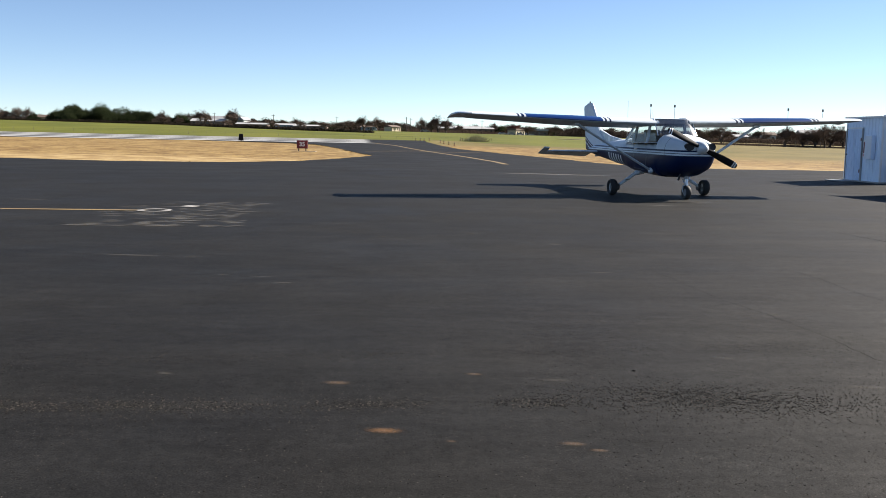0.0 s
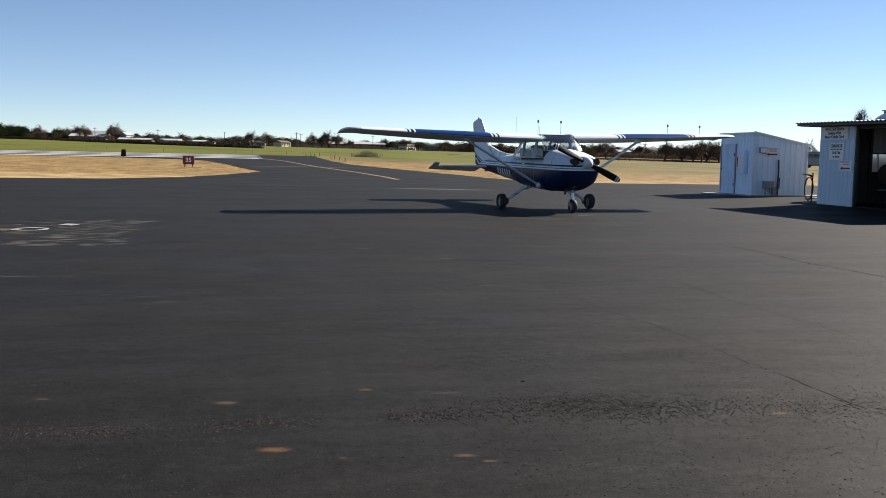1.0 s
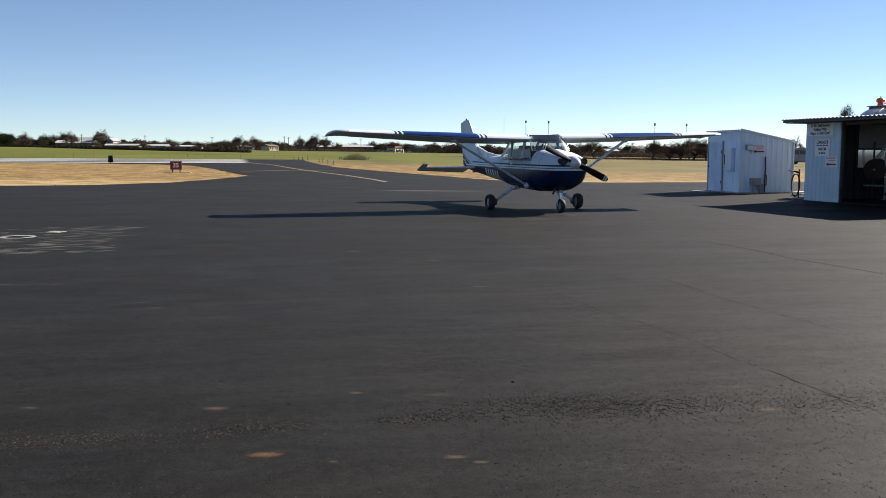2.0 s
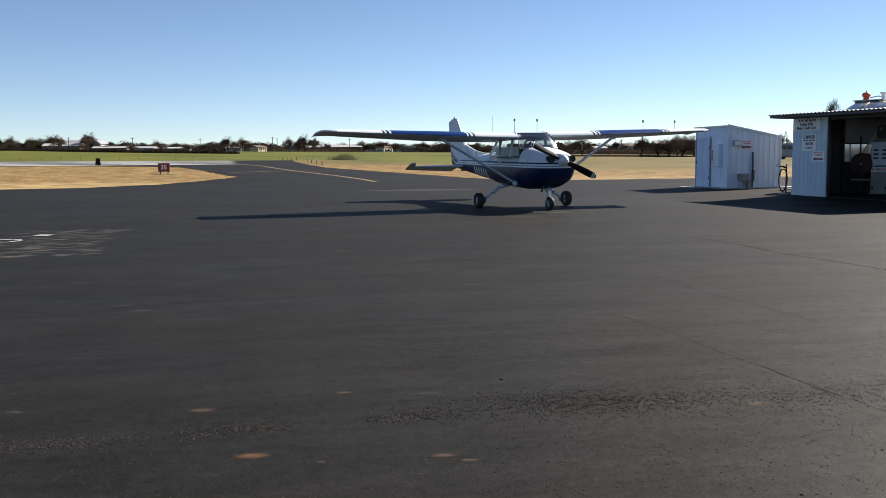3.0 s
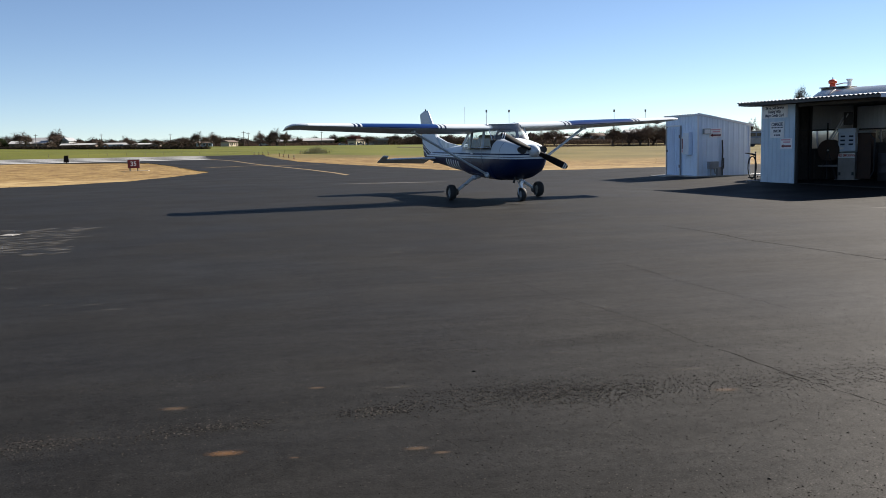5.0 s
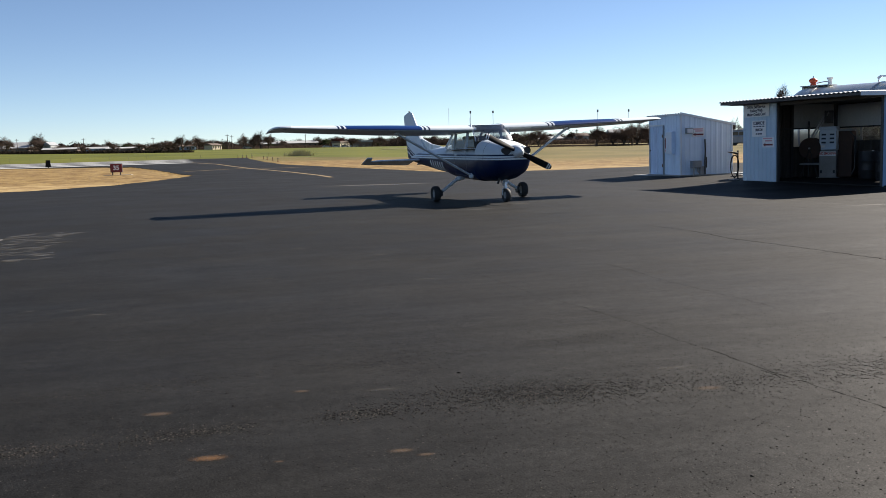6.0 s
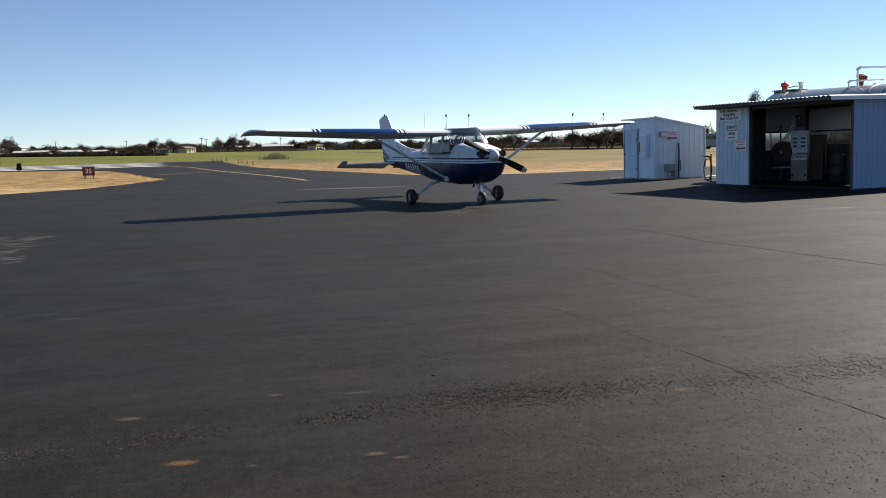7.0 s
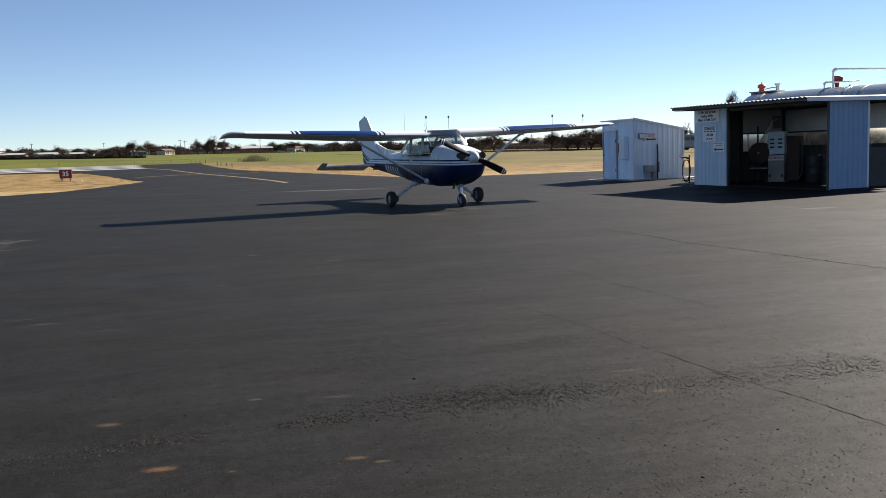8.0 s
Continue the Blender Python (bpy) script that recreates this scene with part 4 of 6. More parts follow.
        bmesh.ops.create_uvsphere(b, u_segments=14, v_segments=10, radius=0.085, matrix=Matrix.Translation((-0.09, s * 0.56, 0.575)) @ Matrix.Diagonal((1.2, 1.1, 0.8, 1)))
        part("gear_fairing", b, plane_white, craft, smooth=60)
        part("brake", rod((-0.02, s * 1.09, 0.21), (-0.02, s * 1.15, 0.21), 0.085, sides=18), dark_metal, craft, smooth=40)
        wheel(craft, (0, s * 1.27, 0.205), 0.205, 0.17)
        part("step", box((0.14, 0.12, 0.012), (-0.02, s * 0.86, 0.40), 0.003), dark_metal, craft)
    # nose gear
    part("nose_strut", rod((1.60, 0, 0.62), (1.65, 0, 0.33), 0.042, 0.034), steel, craft, "polished shock strut", smooth=40)
    part("nose_collar", rod((1.595, 0, 0.60), (1.61, 0, 0.49), 0.058), grey_metal, craft, smooth=40)
    for s in (1, -1):
        part("nose_fork", tube([(1.65, s * 0.03, 0.36), (1.65, s * 0.095, 0.33), (1.65, s * 0.10, 0.17)], 0.022, 8, flat=0.6), plane_white, craft, smooth=50)
        part("steering_rod", tube([(1.52, s * 0.16, 0.60), (1.60, s * 0.05, 0.45)], 0.012, 6), steel, craft)
    part("torque_link", tube([(1.57, 0, 0.52), (1.46, 0, 0.43), (1.60, 0, 0.345)], 0.016, 6), plane_white, craft)
    wheel(craft, (1.65, 0, 0.172), 0.172, 0.125, "nose_wheel")
    # propeller and nose
    prop = new("propeller")
    prop.parent = craft
    prop.matrix_basis = pose(2.29, 0.05, 1.25, -25.5, 0, 0)
    spin = [(0.0, 0.148), (0.06, 0.146), (0.13, 0.124), (0.19, 0.086), (0.245, 0.045), (0.27, 0.012)]
    part("spinner", loft([[(x - 0.06, r * math.cos(2 * math.pi * k / 24), r * math.sin(2 * math.pi * k / 24)) for k in range(24)] for x, r in spin]), plane_white, prop, "white spinner cone", smooth=50)
    for s in (1, -1):
        def blade_rings(r0, r1, steps):
            out = []
            for i in range(steps + 1):
                r = r0 + (r1 - r0) * i / steps
                u = r / 0.985
                wide = 0.044 + 0.040 * math.sin(min(u * 1.25, 1) * math.pi * 0.62) - (0.05 * ((u - 0.88) / 0.12) ** 2 if u > 0.88 else 0)
                thick = 0.034 * (1 - u) + 0.009
                twist = radians(52 - 38 * u)
                ring = []
                for k in range(14):
                    a = 2 * math.pi * k / 14
                    c, t = wide * math.cos(a), thick * math.sin(a)
                    ring.append((c * math.sin(twist) + t * math.cos(twist), s * r, (c * math.cos(twist) - t * math.sin(twist)) * s))
                out.append(ring)
            return out
        blade = part("blade", loft(blade_rings(0.06, 0.86, 9)), black_paint, prop, "black propeller blade", smooth=50)
        part("blade_band", loft(blade_rings(0.861, 0.885, 1)), sign_white, prop, "white tip band", smooth=50)
        part("blade_band", loft(blade_rings(0.886, 0.912, 1)), black_paint, prop, smooth=50)
        part("blade_band", loft(blade_rings(0.913, 0.944, 1)), sign_white, prop, "white tip band", smooth=50)
        part("blade_tip", loft(blade_rings(0.945, 0.985, 3)), black_paint, prop, smooth=50)
    part("prop_backplate", rod((2.195, 0.05, 1.25), (2.23, 0.05, 1.25), 0.15, sides=24), dark_metal, craft, smooth=40)
    for s in (1, -1):
        rings = []
        for x, k in ((2.24, 1.0), (2.315, 0.97), (2.31, 0.90), (2.295, 0.86)):
            rings.append([(x - 0.035 * (1 + math.cos(a) * 0.9), 0.02 + s * (0.285 + 0.105 * k * math.cos(a)), 1.275 + 0.09 * k * math.sin(a)) for a in (2 * math.pi * i / 20 for i in range(20))])
        part("air_inlet", loft(rings), dash_black, craft, "dark engine air inlet", smooth=60)
    part("lower_inlet", box((0.05, 0.26, 0.11), (2.185, 0, 0.915), 0.02), dash_black, craft, "dark air intake")
    part("exhaust_pipe", rod((1.75, -0.22, 0.62), (1.68, -0.24, 0.47), 0.028), dark_metal, craft, "dark exhaust pipe", smooth=40)
    part("cowl_seam", loft([[(1.472 + d, y * 1.004, z + (z - 1.05) * 0.004) for _, y, z in oval(0, 0.545, 0.538, 1.551, 2.83)] for d in (0, 0.005)]), dash_black, craft)
    # tail
    def slab(outline, t0, t1, m0=0.0):
        """An upright surface in the xz plane; half thickness goes from t0 at its foot to t1 at its head."""
        zs = [z for _, z in outline]
        lo, hi = min(zs), max(zs)
        b = bmesh.new()
        mid = Vector((sum(x for x, _ in outline) / len(outline), 0, sum(zs) / len(zs)))
        edge = [b.verts.new((x, 0, z)) for x, z in outline]
        sides = []
        for s in (1, -1):
            ins = []
            for x, z in outline:
                t = t0 + (t1 - t0) * (z - lo) / (hi - lo)
                p = Vector((x, 0, z)).lerp(mid, 0.06)
                ins.append(b.verts.new((p.x, s * t, p.z)))
            sides.append(ins)
            b.faces.new(ins if s > 0 else ins[::-1])
        n = len(outline)
        for ins in sides:
            for k in range(n):
                b.faces.new((edge[k], edge[(k + 1) % n], ins[(k + 1) % n], ins[k]))
        bmesh.ops.recalc_face_normals(b, faces=b.faces)
        return b
    part("fin", slab([(-5.42, 1.12), (-5.775, 2.50), (-5.78, 2.555), (-5.36, 2.57), (-5.28, 2.53), (-4.48, 1.72), (-4.2, 1.55), (-3.9, 1.33), (-4.4, 1.20)], 0.075, 0.035), fin_paint, craft, "white tail fin with navy stripes", smooth=30)
    part("dorsal_fin", loft([[(-2.62, 0.015, 1.40), (-2.62, -0.015, 1.40), (-2.62, -0.01, 1.43), (-2.62, 0.01, 1.43)], [(-3.6, 0.03, 1.30), (-3.6, -0.03, 1.30), (-3.6, -0.018, 1.535), (-3.6, 0.018, 1.535)], [(-4.45, 0.05, 1.25), (-4.45, -0.05, 1.25), (-4.45, -0.03, 1.72), (-4.45, 0.03, 1.72)]]), plane_white, craft, smooth=40)
    part("rudder", slab([(-5.42, 1.06), (-5.765, 2.50), (-5.785, 2.54), (-6.03, 2.49), (-6.04, 2.42), (-5.92, 2.0), (-5.72, 1.30), (-5.66, 1.08)], 0.05, 0.025), fin_paint, craft, "white rudder", smooth=30)
    b = bmesh.new()
    bmesh.ops.create_uvsphere(b, u_segments=12, v_segments=8, radius=0.03, matrix=Matrix.Translation((-5.55, 0, 2.585)) @ Matrix.Diagonal((1, 0.8, 1.2, 1)))
    part("beacon_light", b, dark_metal, craft, smooth=60)
    for s in (1, -1):
        rows = [foil(0.03, -4.22, 0.78, 1.045, 0.13), foil(1.40, -4.43, 0.55, 1.045, 0.14), foil(1.535, -4.47, 0.50, 1.045, 0.12)]
        flatten = lambda ring: [(x, y, 1.045 + (z - 1.045) * 0.8) for x, y, z in ring]
        part("stabiliser", loft([mirrored(flatten(r), s) for r in rows]), plane_white, craft, "white horizontal tailplane", smooth=40)
        hinge = Matrix.Translation((-4.97, 0, 1.045)) @ Matrix.Rotation(radians(-20), 4, "Y") @ Matrix.Translation((4.97, 0, -1.045))
        ele = [[(-4.99, 0.10, 1.075), (-5.45, 0.16, 1.045), (-4.99, 0.10, 1.015)], [(-4.965, 1.54, 1.065), (-5.29, 1.62, 1.045), (-4.965, 1.54, 1.025)], [(-4.66, 1.56, 1.065), (-5.28, 1.66, 1.045), (-4.66, 1.56, 1.025)], [(-4.62, 1.73, 1.06), (-5.22, 1.78, 1.045), (-4.62, 1.73, 1.03)]]
        ele = [[tuple(hinge @ Vector(p)) for p in r] for r in ele]
        part("elevator", loft([mirrored(r, s) for r in ele]), plane_white, craft, smooth=30)
    # aerials and the painted registration, kept as plain bars
    part("aerial", tube([(-0.3, -0.1, 1.95), (-0.36, -0.1, 2.18)], [0.008, 0.004], 6), plane_white, craft)
    def flank(x, z):
        """Half the fuselage's width at x and height z."""
        for a, c in zip(stations, stations[1:]):
            if c[0] <= x <= a[0]:
                u = (x - a[0]) / (c[0] - a[0])
                half, low, top, power = (p + (q - p) * u for p, q in zip(a[1:], c[1:]))
                return half * max(0.0, 1 - abs((z - (low + top) / 2) / ((top - low) / 2)) ** power) ** (1 / power)
    for s in (1, -1):
        for k in range(6):
            x, z = -2.90 + k * 0.262, 0.935 - 0.012 * k
            b = bmesh.new()
            rows = [[b.verts.new((u, s * (flank(u, v) + 0.014), v)) for u in (x, x + 0.055, x + 0.11)] for v in (z - 0.125, z - 0.04, z + 0.04, z + 0.125)]
            for r, q in zip(rows, rows[1:]):
                for i in range(2):
                    b.faces.new((r[i], r[i + 1], q[i + 1], q[i]))
            bmesh.ops.recalc_face_normals(b, faces=b.faces)
            bmesh.ops.solidify(b, geom=b.faces[:], thickness=0.002)
            part("registration_bar", b, sign_white, craft, "white painted bar")
    part("tie_ring", tube([(0.4, 2.55, 1.79), (0.36, 2.55, 1.75), (0.32, 2.55, 1.79)], 0.006, 5), steel, craft)
    return craft


aeroplane()


# ---- sheds, fuel point and tank ----
old_sheet = surface("old_sheet", (0.78, 0.80, 0.83), (0.68, 0.70, 0.73), 1.2, 15, 0.7, 0.0, 0.1, 0.004)
pump_grey = surface("pump_grey", (0.30, 0.28, 0.27), (0.22, 0.2, 0.19), 3, 40, 0.5, 0.1, 0.05, 0.003)
dark_slab = surface("dark_slab", (0.030, 0.028, 0.026), (0.018, 0.018, 0.018), 1.5, 20, 0.85, 0, 0.3, 0.005, spec=0.05)
dark_rust = surface("dark_rust", (0.085, 0.045, 0.032), (0.055, 0.032, 0.024), 4, 40, 0.7, 0.1, 0.2, 0.004)
dark_concrete = surface("dark_concrete", (0.085, 0.082, 0.078), (0.055, 0.053, 0.05), 1.2, 30, 0.9, 0, 0.3, 0.006, 0.6, (0.07, 0.068, 0.065), 0.6)
dial_white = surface("dial_white", (0.60, 0.70, 0.82), (0.52, 0.62, 0.74), 3, 40, 0.4, 0, 0.03, 0.002)
grey_sheet = surface("grey_sheet", (0.45, 0.46, 0.48), (0.36, 0.37, 0.38), 1.2, 15, 0.7, 0.1, 0.1, 0.004)
door_paint = surface("door_paint", (0.62, 0.75, 0.92), (0.52, 0.64, 0.80), 1.4, 25, 0.5, 0.0, 0.08, 0.004, 0.6, streak=(0.14, 0.19, 0.30))
# white sheet of the south wall, with its bluish shade put into the colour
shaded_sheet = surface("shaded_sheet", (0.23, 0.35, 0.52), (0.20, 0.31, 0.47), 1.0, 20, 0.5, 0.0, 0.05, 0.003)
# near-black brown for inner walls, low panels and roof underside
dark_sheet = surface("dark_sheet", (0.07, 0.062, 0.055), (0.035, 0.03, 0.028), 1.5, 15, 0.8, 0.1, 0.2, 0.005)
def arrow_sign(parent, m, w, h):
    """A small white board with faded pink writing (plain bars) over a dark red arrow that points to its left."""
    board = part("arrow_sign", box((w, h, 0.012), (0, 0, 0), 0.003), sign_white, parent, "white board with faded pink writing and a red arrow", m=m)
    for k, (u, v, s) in enumerate(((-0.02, 0.36, 0.8), (0.06, 0.14, 0.6))):
        part("writing_bar", box((w * s, h * 0.13, 0.003), (w * u, h * v, 0.0085)), pink_ink, board)
    out = [(-0.42, -0.24), (-0.22, -0.06), (-0.22, -0.16), (0.42, -0.16), (0.42, -0.32), (-0.22, -0.32), (-0.22, -0.42)]
    part("arrow", prism([(x * w, y * h) for x, y in out], 0.0065, 0.010), maroon_paint, board, "dark red arrow")
    return board


def pump_shed():
    """A small store of white ribbed sheet with one slope of roof, its door and boxes on the near walls."""
    shed = thing("metal_shed", pose(17.22, 32.73, 0, 0, 0, 1.0), "small white ribbed metal shed with rust streaks", "shed")
    w, d, hi, lo = 2.23, 2.60, 2.40, 1.955
    part("wall", ribbed(w, hi, 0.23, 0.011, 0.02, hi - lo), shed_white, shed, "white ribbed sheet wall")
    part("wall", ribbed(d, hi, 0.23, 0.018, 0.02, m=pose(0, d, 0, 0, 0, -90)), shed_white, shed, "white ribbed sheet wall")
    part("wall", ribbed(w, lo, 0.23, 0.018, 0.02, m=pose(w, d, 0, 0, 0, 180)), shed_white, shed)
    part("wall", ribbed(d, lo, 0.23, 0.018, 0.02, m=pose(w, 0, 0, 0, 0, 90)), shed_white, shed)
    slope = math.degrees(math.atan2(hi - lo, w))
    b = bmesh.new()
    n = 26
    prof = [(-0.10 + (d + 0.2) * k / n, 0.028 * (k % 2)) for k in range(n + 1)]
    rows = [[b.verts.new((x, y, z + h + t)) for y, h in prof] for x, z, t in ((-0.10, hi + 0.035, 0), (w + 0.14, lo - 0.005, 0), (w + 0.14, lo - 0.005, 0.012), (-0.10, hi + 0.035, 0.012))]
    for r, s in zip(rows, rows[1:] + rows[:1]):
        for k in range(n):
            b.faces.new((r[k], r[k + 1], s[k + 1], s[k]))
    bmesh.ops.recalc_face_normals(b, faces=b.faces)
    part("roof", b, roof_metal, shed, "corrugated metal roof")
    part("roof_trim", box((w + 0.24, 0.03, 0.09), (w / 2 + 0.02, -0.085, (hi + lo) / 2 + 0.035), 0.006, m=pose(0, 0, 0, 0, slope, 0)), bare_white, shed, "white roof edge trim")
    part("roof_trim", box((0.03, d + 0.2, 0.05), (-0.095, d / 2, hi + 0.012), 0.005), bare_white, shed)
    for x, y in ((-0.012, -0.012), (-0.012, d), (w, -0.012)):
        part("corner_trim", box((0.06, 0.06, (lo if x > 1 else hi) - 0.01), (x, y, (lo if x > 1 else hi) / 2), 0.006), bare_white, shed)
    # the door in the west wall
    door = part("door", box((0.045, 1.12, 1.98), (-0.045, d - 0.70, 1.0), 0.008), door_paint, shed, "scuffed white metal door")
    for k in range(6):
        part("door_rib", box((0.022, 0.03, 1.92), (-0.075, d - 1.16 + k * 0.19, 1.0), 0.006), door_paint, door)
    for y in (d - 0.09, d - 1.27):
        part("door_jamb", box((0.06, 0.05, 2.04), (-0.05, y, 1.02), 0.006), grey_metal, shed)
    part("door_head", box((0.06, 1.23, 0.06), (-0.05, d - 0.68, 2.035), 0.006), bare_white, shed)
    part("door_handle", rod((-0.08, d - 0.20, 1.02), (-0.12, d - 0.20, 1.02), 0.035), dark_metal, door)
    part("hinge", box((0.03, 0.05, 0.12), (-0.075, d - 1.22, 1.6), 0.004), rust, door)
    part("hinge", box((0.03, 0.05, 0.12), (-0.075, d - 1.22, 0.4), 0.004), rust, door)
    # cabinet and notice on the west wall
    cab = part("switch_box", box((0.14, 0.50, 0.90), (-0.09, 0.68, 1.31), 0.012), shed_white, shed, "white electrical box")
    part("switch_box_door", box((0.012, 0.45, 0.85), (-0.168, 0.68, 1.31), 0.004), bare_white, cab)
    note = part("notice", box((0.01, 0.26, 0.66), (-0.06, 1.10, 1.26), 0.002), sign_white, shed, "faded notice board")
    part("notice_bar", box((0.004, 0.18, 0.42), (-0.067, 1.10, 1.30)), maroon_paint, note)
    part("notice_bar", box((0.004, 0.18, 0.08), (-0.067, 1.10, 1.01)), pink_ink, note)
    # south wall
    lamp = part("wall_lamp", box((0.30, 0.12, 0.22), (0.32, -0.085, 1.77), 0.015), grey_metal, shed, "weathered wall lamp")
    part("lamp_lens", box((0.24, 0.02, 0.16), (0.32, -0.152, 1.76), 0.004), sign_white, lamp)
    arrow_sign(shed, upright_south(0.73, -0.032, 1.70), 0.54, 0.35)
    part("conduit", tube([(1.03, -0.05, 0.02), (1.02, -0.05, 0.5), (1.04, -0.05, 0.95), (1.02, -0.05, 1.42)], 0.030, 8), dark_metal, shed, "dark conduit pipe")
    part("conduit", tube([(1.095, -0.04, 0.30), (1.095, -0.04, 0.72)], 0.022, 8), dark_metal, shed)
    meter = part("meter_box", box((0.40, 0.20, 0.28), (0.58, -0.13, 0.45), 0.015), grey_metal, shed, "grey metal meter box")
    part("meter_pipe", tube([(0.48, -0.14, 0.32), (0.48, -0.14, 0.02)], 0.03, 8), grey_metal, meter)
    part("meter_pipe", tube([(0.64, -0.14, 0.32), (0.67, -0.14, 0.14), (0.78, -0.14, 0.08), (0.80, -0.10, 0.30)], 0.03, 8), grey_metal, meter)
    part("valve_box", box((0.15, 0.14, 0.34), (0.85, -0.1, 0.19), 0.012), grey_metal, shed)
    part("footing", box((w + 0.3, d + 0.3, 0.06), (w / 2, d / 2, 0.01), 0.01), concrete, shed, "concrete footing")
    return shed


def fuel_shelter():
    """The open-fronted fuelling shelter: ribbed sheet walls, hung back panels, flat corrugated roof on posts."""
    s = thing("fuel_shelter", pose(16.95, 20.99, 0, 0, 0, 2.2), "open white ribbed metal fuelling shelter with a flat roof", "shelter")
    north, open_to, deep, high = 6.42, 4.61, 3.6, 2.49
    part("wall", ribbed(north - open_to, high + 0.03, 0.22, 0.018, 0.02, m=pose(0, north, 0, 0, 0, -90)), white_metal, s, "white ribbed sheet wall with painted notices")
    part("wall", ribbed(1.27, high - 0.02, 0.17, 0.016, 0.02, m=pose(0.02, 0, 0.0), ragged=0.4), shaded_sheet, s, "white sheet wall with bent foot, coloured blue-grey for shade")
    part("wall_post", box((0.05, 0.09, high), (1.31, 0.02, high / 2), 0.006), bare_white, s)
    part("wall", ribbed(1.80, high, 0.22, 0.018, 0.02, m=pose(0.02, north - 0.04, 0)), dark_sheet, s, "dark ribbed sheet wall")
    # hung sheets at the back, open below
    part("hung_panel", ribbed(1.72, 0.86, 0.22, 0.007, 0.02, m=pose(1.83, north - 0.04, 1.68)), grey_sheet, s, "hung white sheet panel")
    # both back panels run on unseen; the added length blocks sun from inside
    part("hung_panel", ribbed(6.1, 0.86, 0.22, 0.007, 0.02, m=pose(deep, north - 6.15, 1.68, 0, 0, 90) @ Matrix.Diagonal((1, -1, 1, 1))), old_sheet, s, "hung white sheet panel")
    part("low_panel", ribbed(6.1, 1.22, 0.3, 0.03, 0.02, m=pose(deep, north - 6.15, 0, 0, 0, 90) @ Matrix.Diagonal((1, -1, 1, 1))), dark_sheet, s, "dark ribbed sheet panel")
    part("low_panel", ribbed(1.72, 1.06, 0.3, 0.03, 0.02, m=pose(1.83, north - 0.04, 0)), dark_sheet, s, "dark ribbed sheet panel")
    for x, y in ((0.05, 0.06), (0.05, open_to), (deep - 0.04, north - 0.08), (deep - 0.04, 2.9), (1.81, north - 0.09), (0.05, north - 0.08)):
        part("post", box((0.09, 0.09, high), (x, y, high / 2), 0.008), dark_metal, s, "dark steel post")
    part("beam", box((0.08, north - 0.3, 0.12), (0.10, north / 2 - 0.05, high - 0.05), 0.008), dark_metal, s, "dark steel beam")
    part("beam", box((0.08, north - 0.3, 0.12), (deep - 0.1, north / 2 - 0.05, high + 0.0), 0.008), dark_metal, s)
    part("beam", box((deep, 0.06, 0.05), (deep / 2, north - 0.11, 1.67), 0.006), dark_metal, s)
    part("beam", box((0.05, 2.95, 0.05), (deep - 0.10, north - 1.5, 1.67), 0.006), dark_metal, s)
    # roof
    b = bmesh.new()
    x0, x1, y0, y1, n = -0.90, deep + 0.5, -0.18, north + 0.04, 72
    prof = [(y0 + (y1 - y0) * k / n, 0.032 * (k % 2)) for k in range(n + 1)]
    rows = [[b.verts.new((x, y, z + h + 0.07 * (y - y0) / (y1 - y0))) for y, h in prof] for x, z in ((x0, 2.505), (x1, 2.525), (x1, 2.54), (x0, 2.52))]
    for r, q in zip(rows, rows[1:] + rows[:1]):
        for k in range(n):
            b.faces.new((r[k], r[k + 1], q[k + 1], q[k]))
    bmesh.ops.recalc_face_normals(b, faces=b.faces)
    part("roof", b, roof_metal, s, "corrugated metal roof")
    part("purlin", box((0.06, y1 - y0 - 0.06, 0.075), (x0 + 0.07, (y0 + y1) / 2, 2.50), 0.006, m=pose(0, 0, 0, 0.6, 0, 0)), dark_metal, s, "dark steel purlin")
    part("roof_board", box((x1 - x0 + 2.2, 0.035, 0.11), ((x0 + x1) / 2 + 1.1, y0 - 0.03, 2.47), 0.006), bare_white, s, "white fascia board")
    # added dark sheet: gives the shade under the roof by its colour
    part("underside_shade", box((4.3, 6.4, 0.012), (1.36, 3.2, 2.485), 0.002), dark_sheet, s, "dark sheet added to keep the roof underside in shade")
    part("floor_slab", box((deep + 0.5, north + 0.1, 0.05), (deep / 2 + 0.3, north / 2, 0.0), 0.02), dark_slab, s, "dark floor slab")
    # painted notices
    y = 5.64
    board = part("notice", box((0.012, 1.36, 0.40), (-0.034, y, 2.28), 0.003), sign_white, s, "white notice with dark lettering")
    lettering("notice_lettering", "24 Hr. Self Service\nFueling With\nMajor Credit Card", 0.128, sign_ink, board, upright_west(-0.043, y, 2.28), 1.02)
    board = part("notice", box((0.012, 0.74, 0.52), (-0.034, 5.49, 1.70), 0.003), sign_white, s, "white notice with dark lettering")
    lettering("notice_lettering", "COMANCHE", 0.15, sign_ink, board, upright_west(-0.043, 5.49, 1.87), 0.70)
    for k in range(4):
        part("writing_bar", box((0.004, 0.11, 0.035), (-0.042, 5.73 - k * 0.16, 1.77)), sign_ink, board)
    lettering("notice_lettering", "UNICOM", 0.12, sign_ink, board, upright_west(-0.043, 5.49, 1.655), 0.82)
    for k in range(3):
        part("writing_bar", box((0.004, 0.085, 0.045), (-0.042, 5.61 - k * 0.12, 1.53)), sign_ink, board)
    arrow_sign(s, upright_west(-0.036, 5.0, 1.255), 0.60, 0.33)
    return s


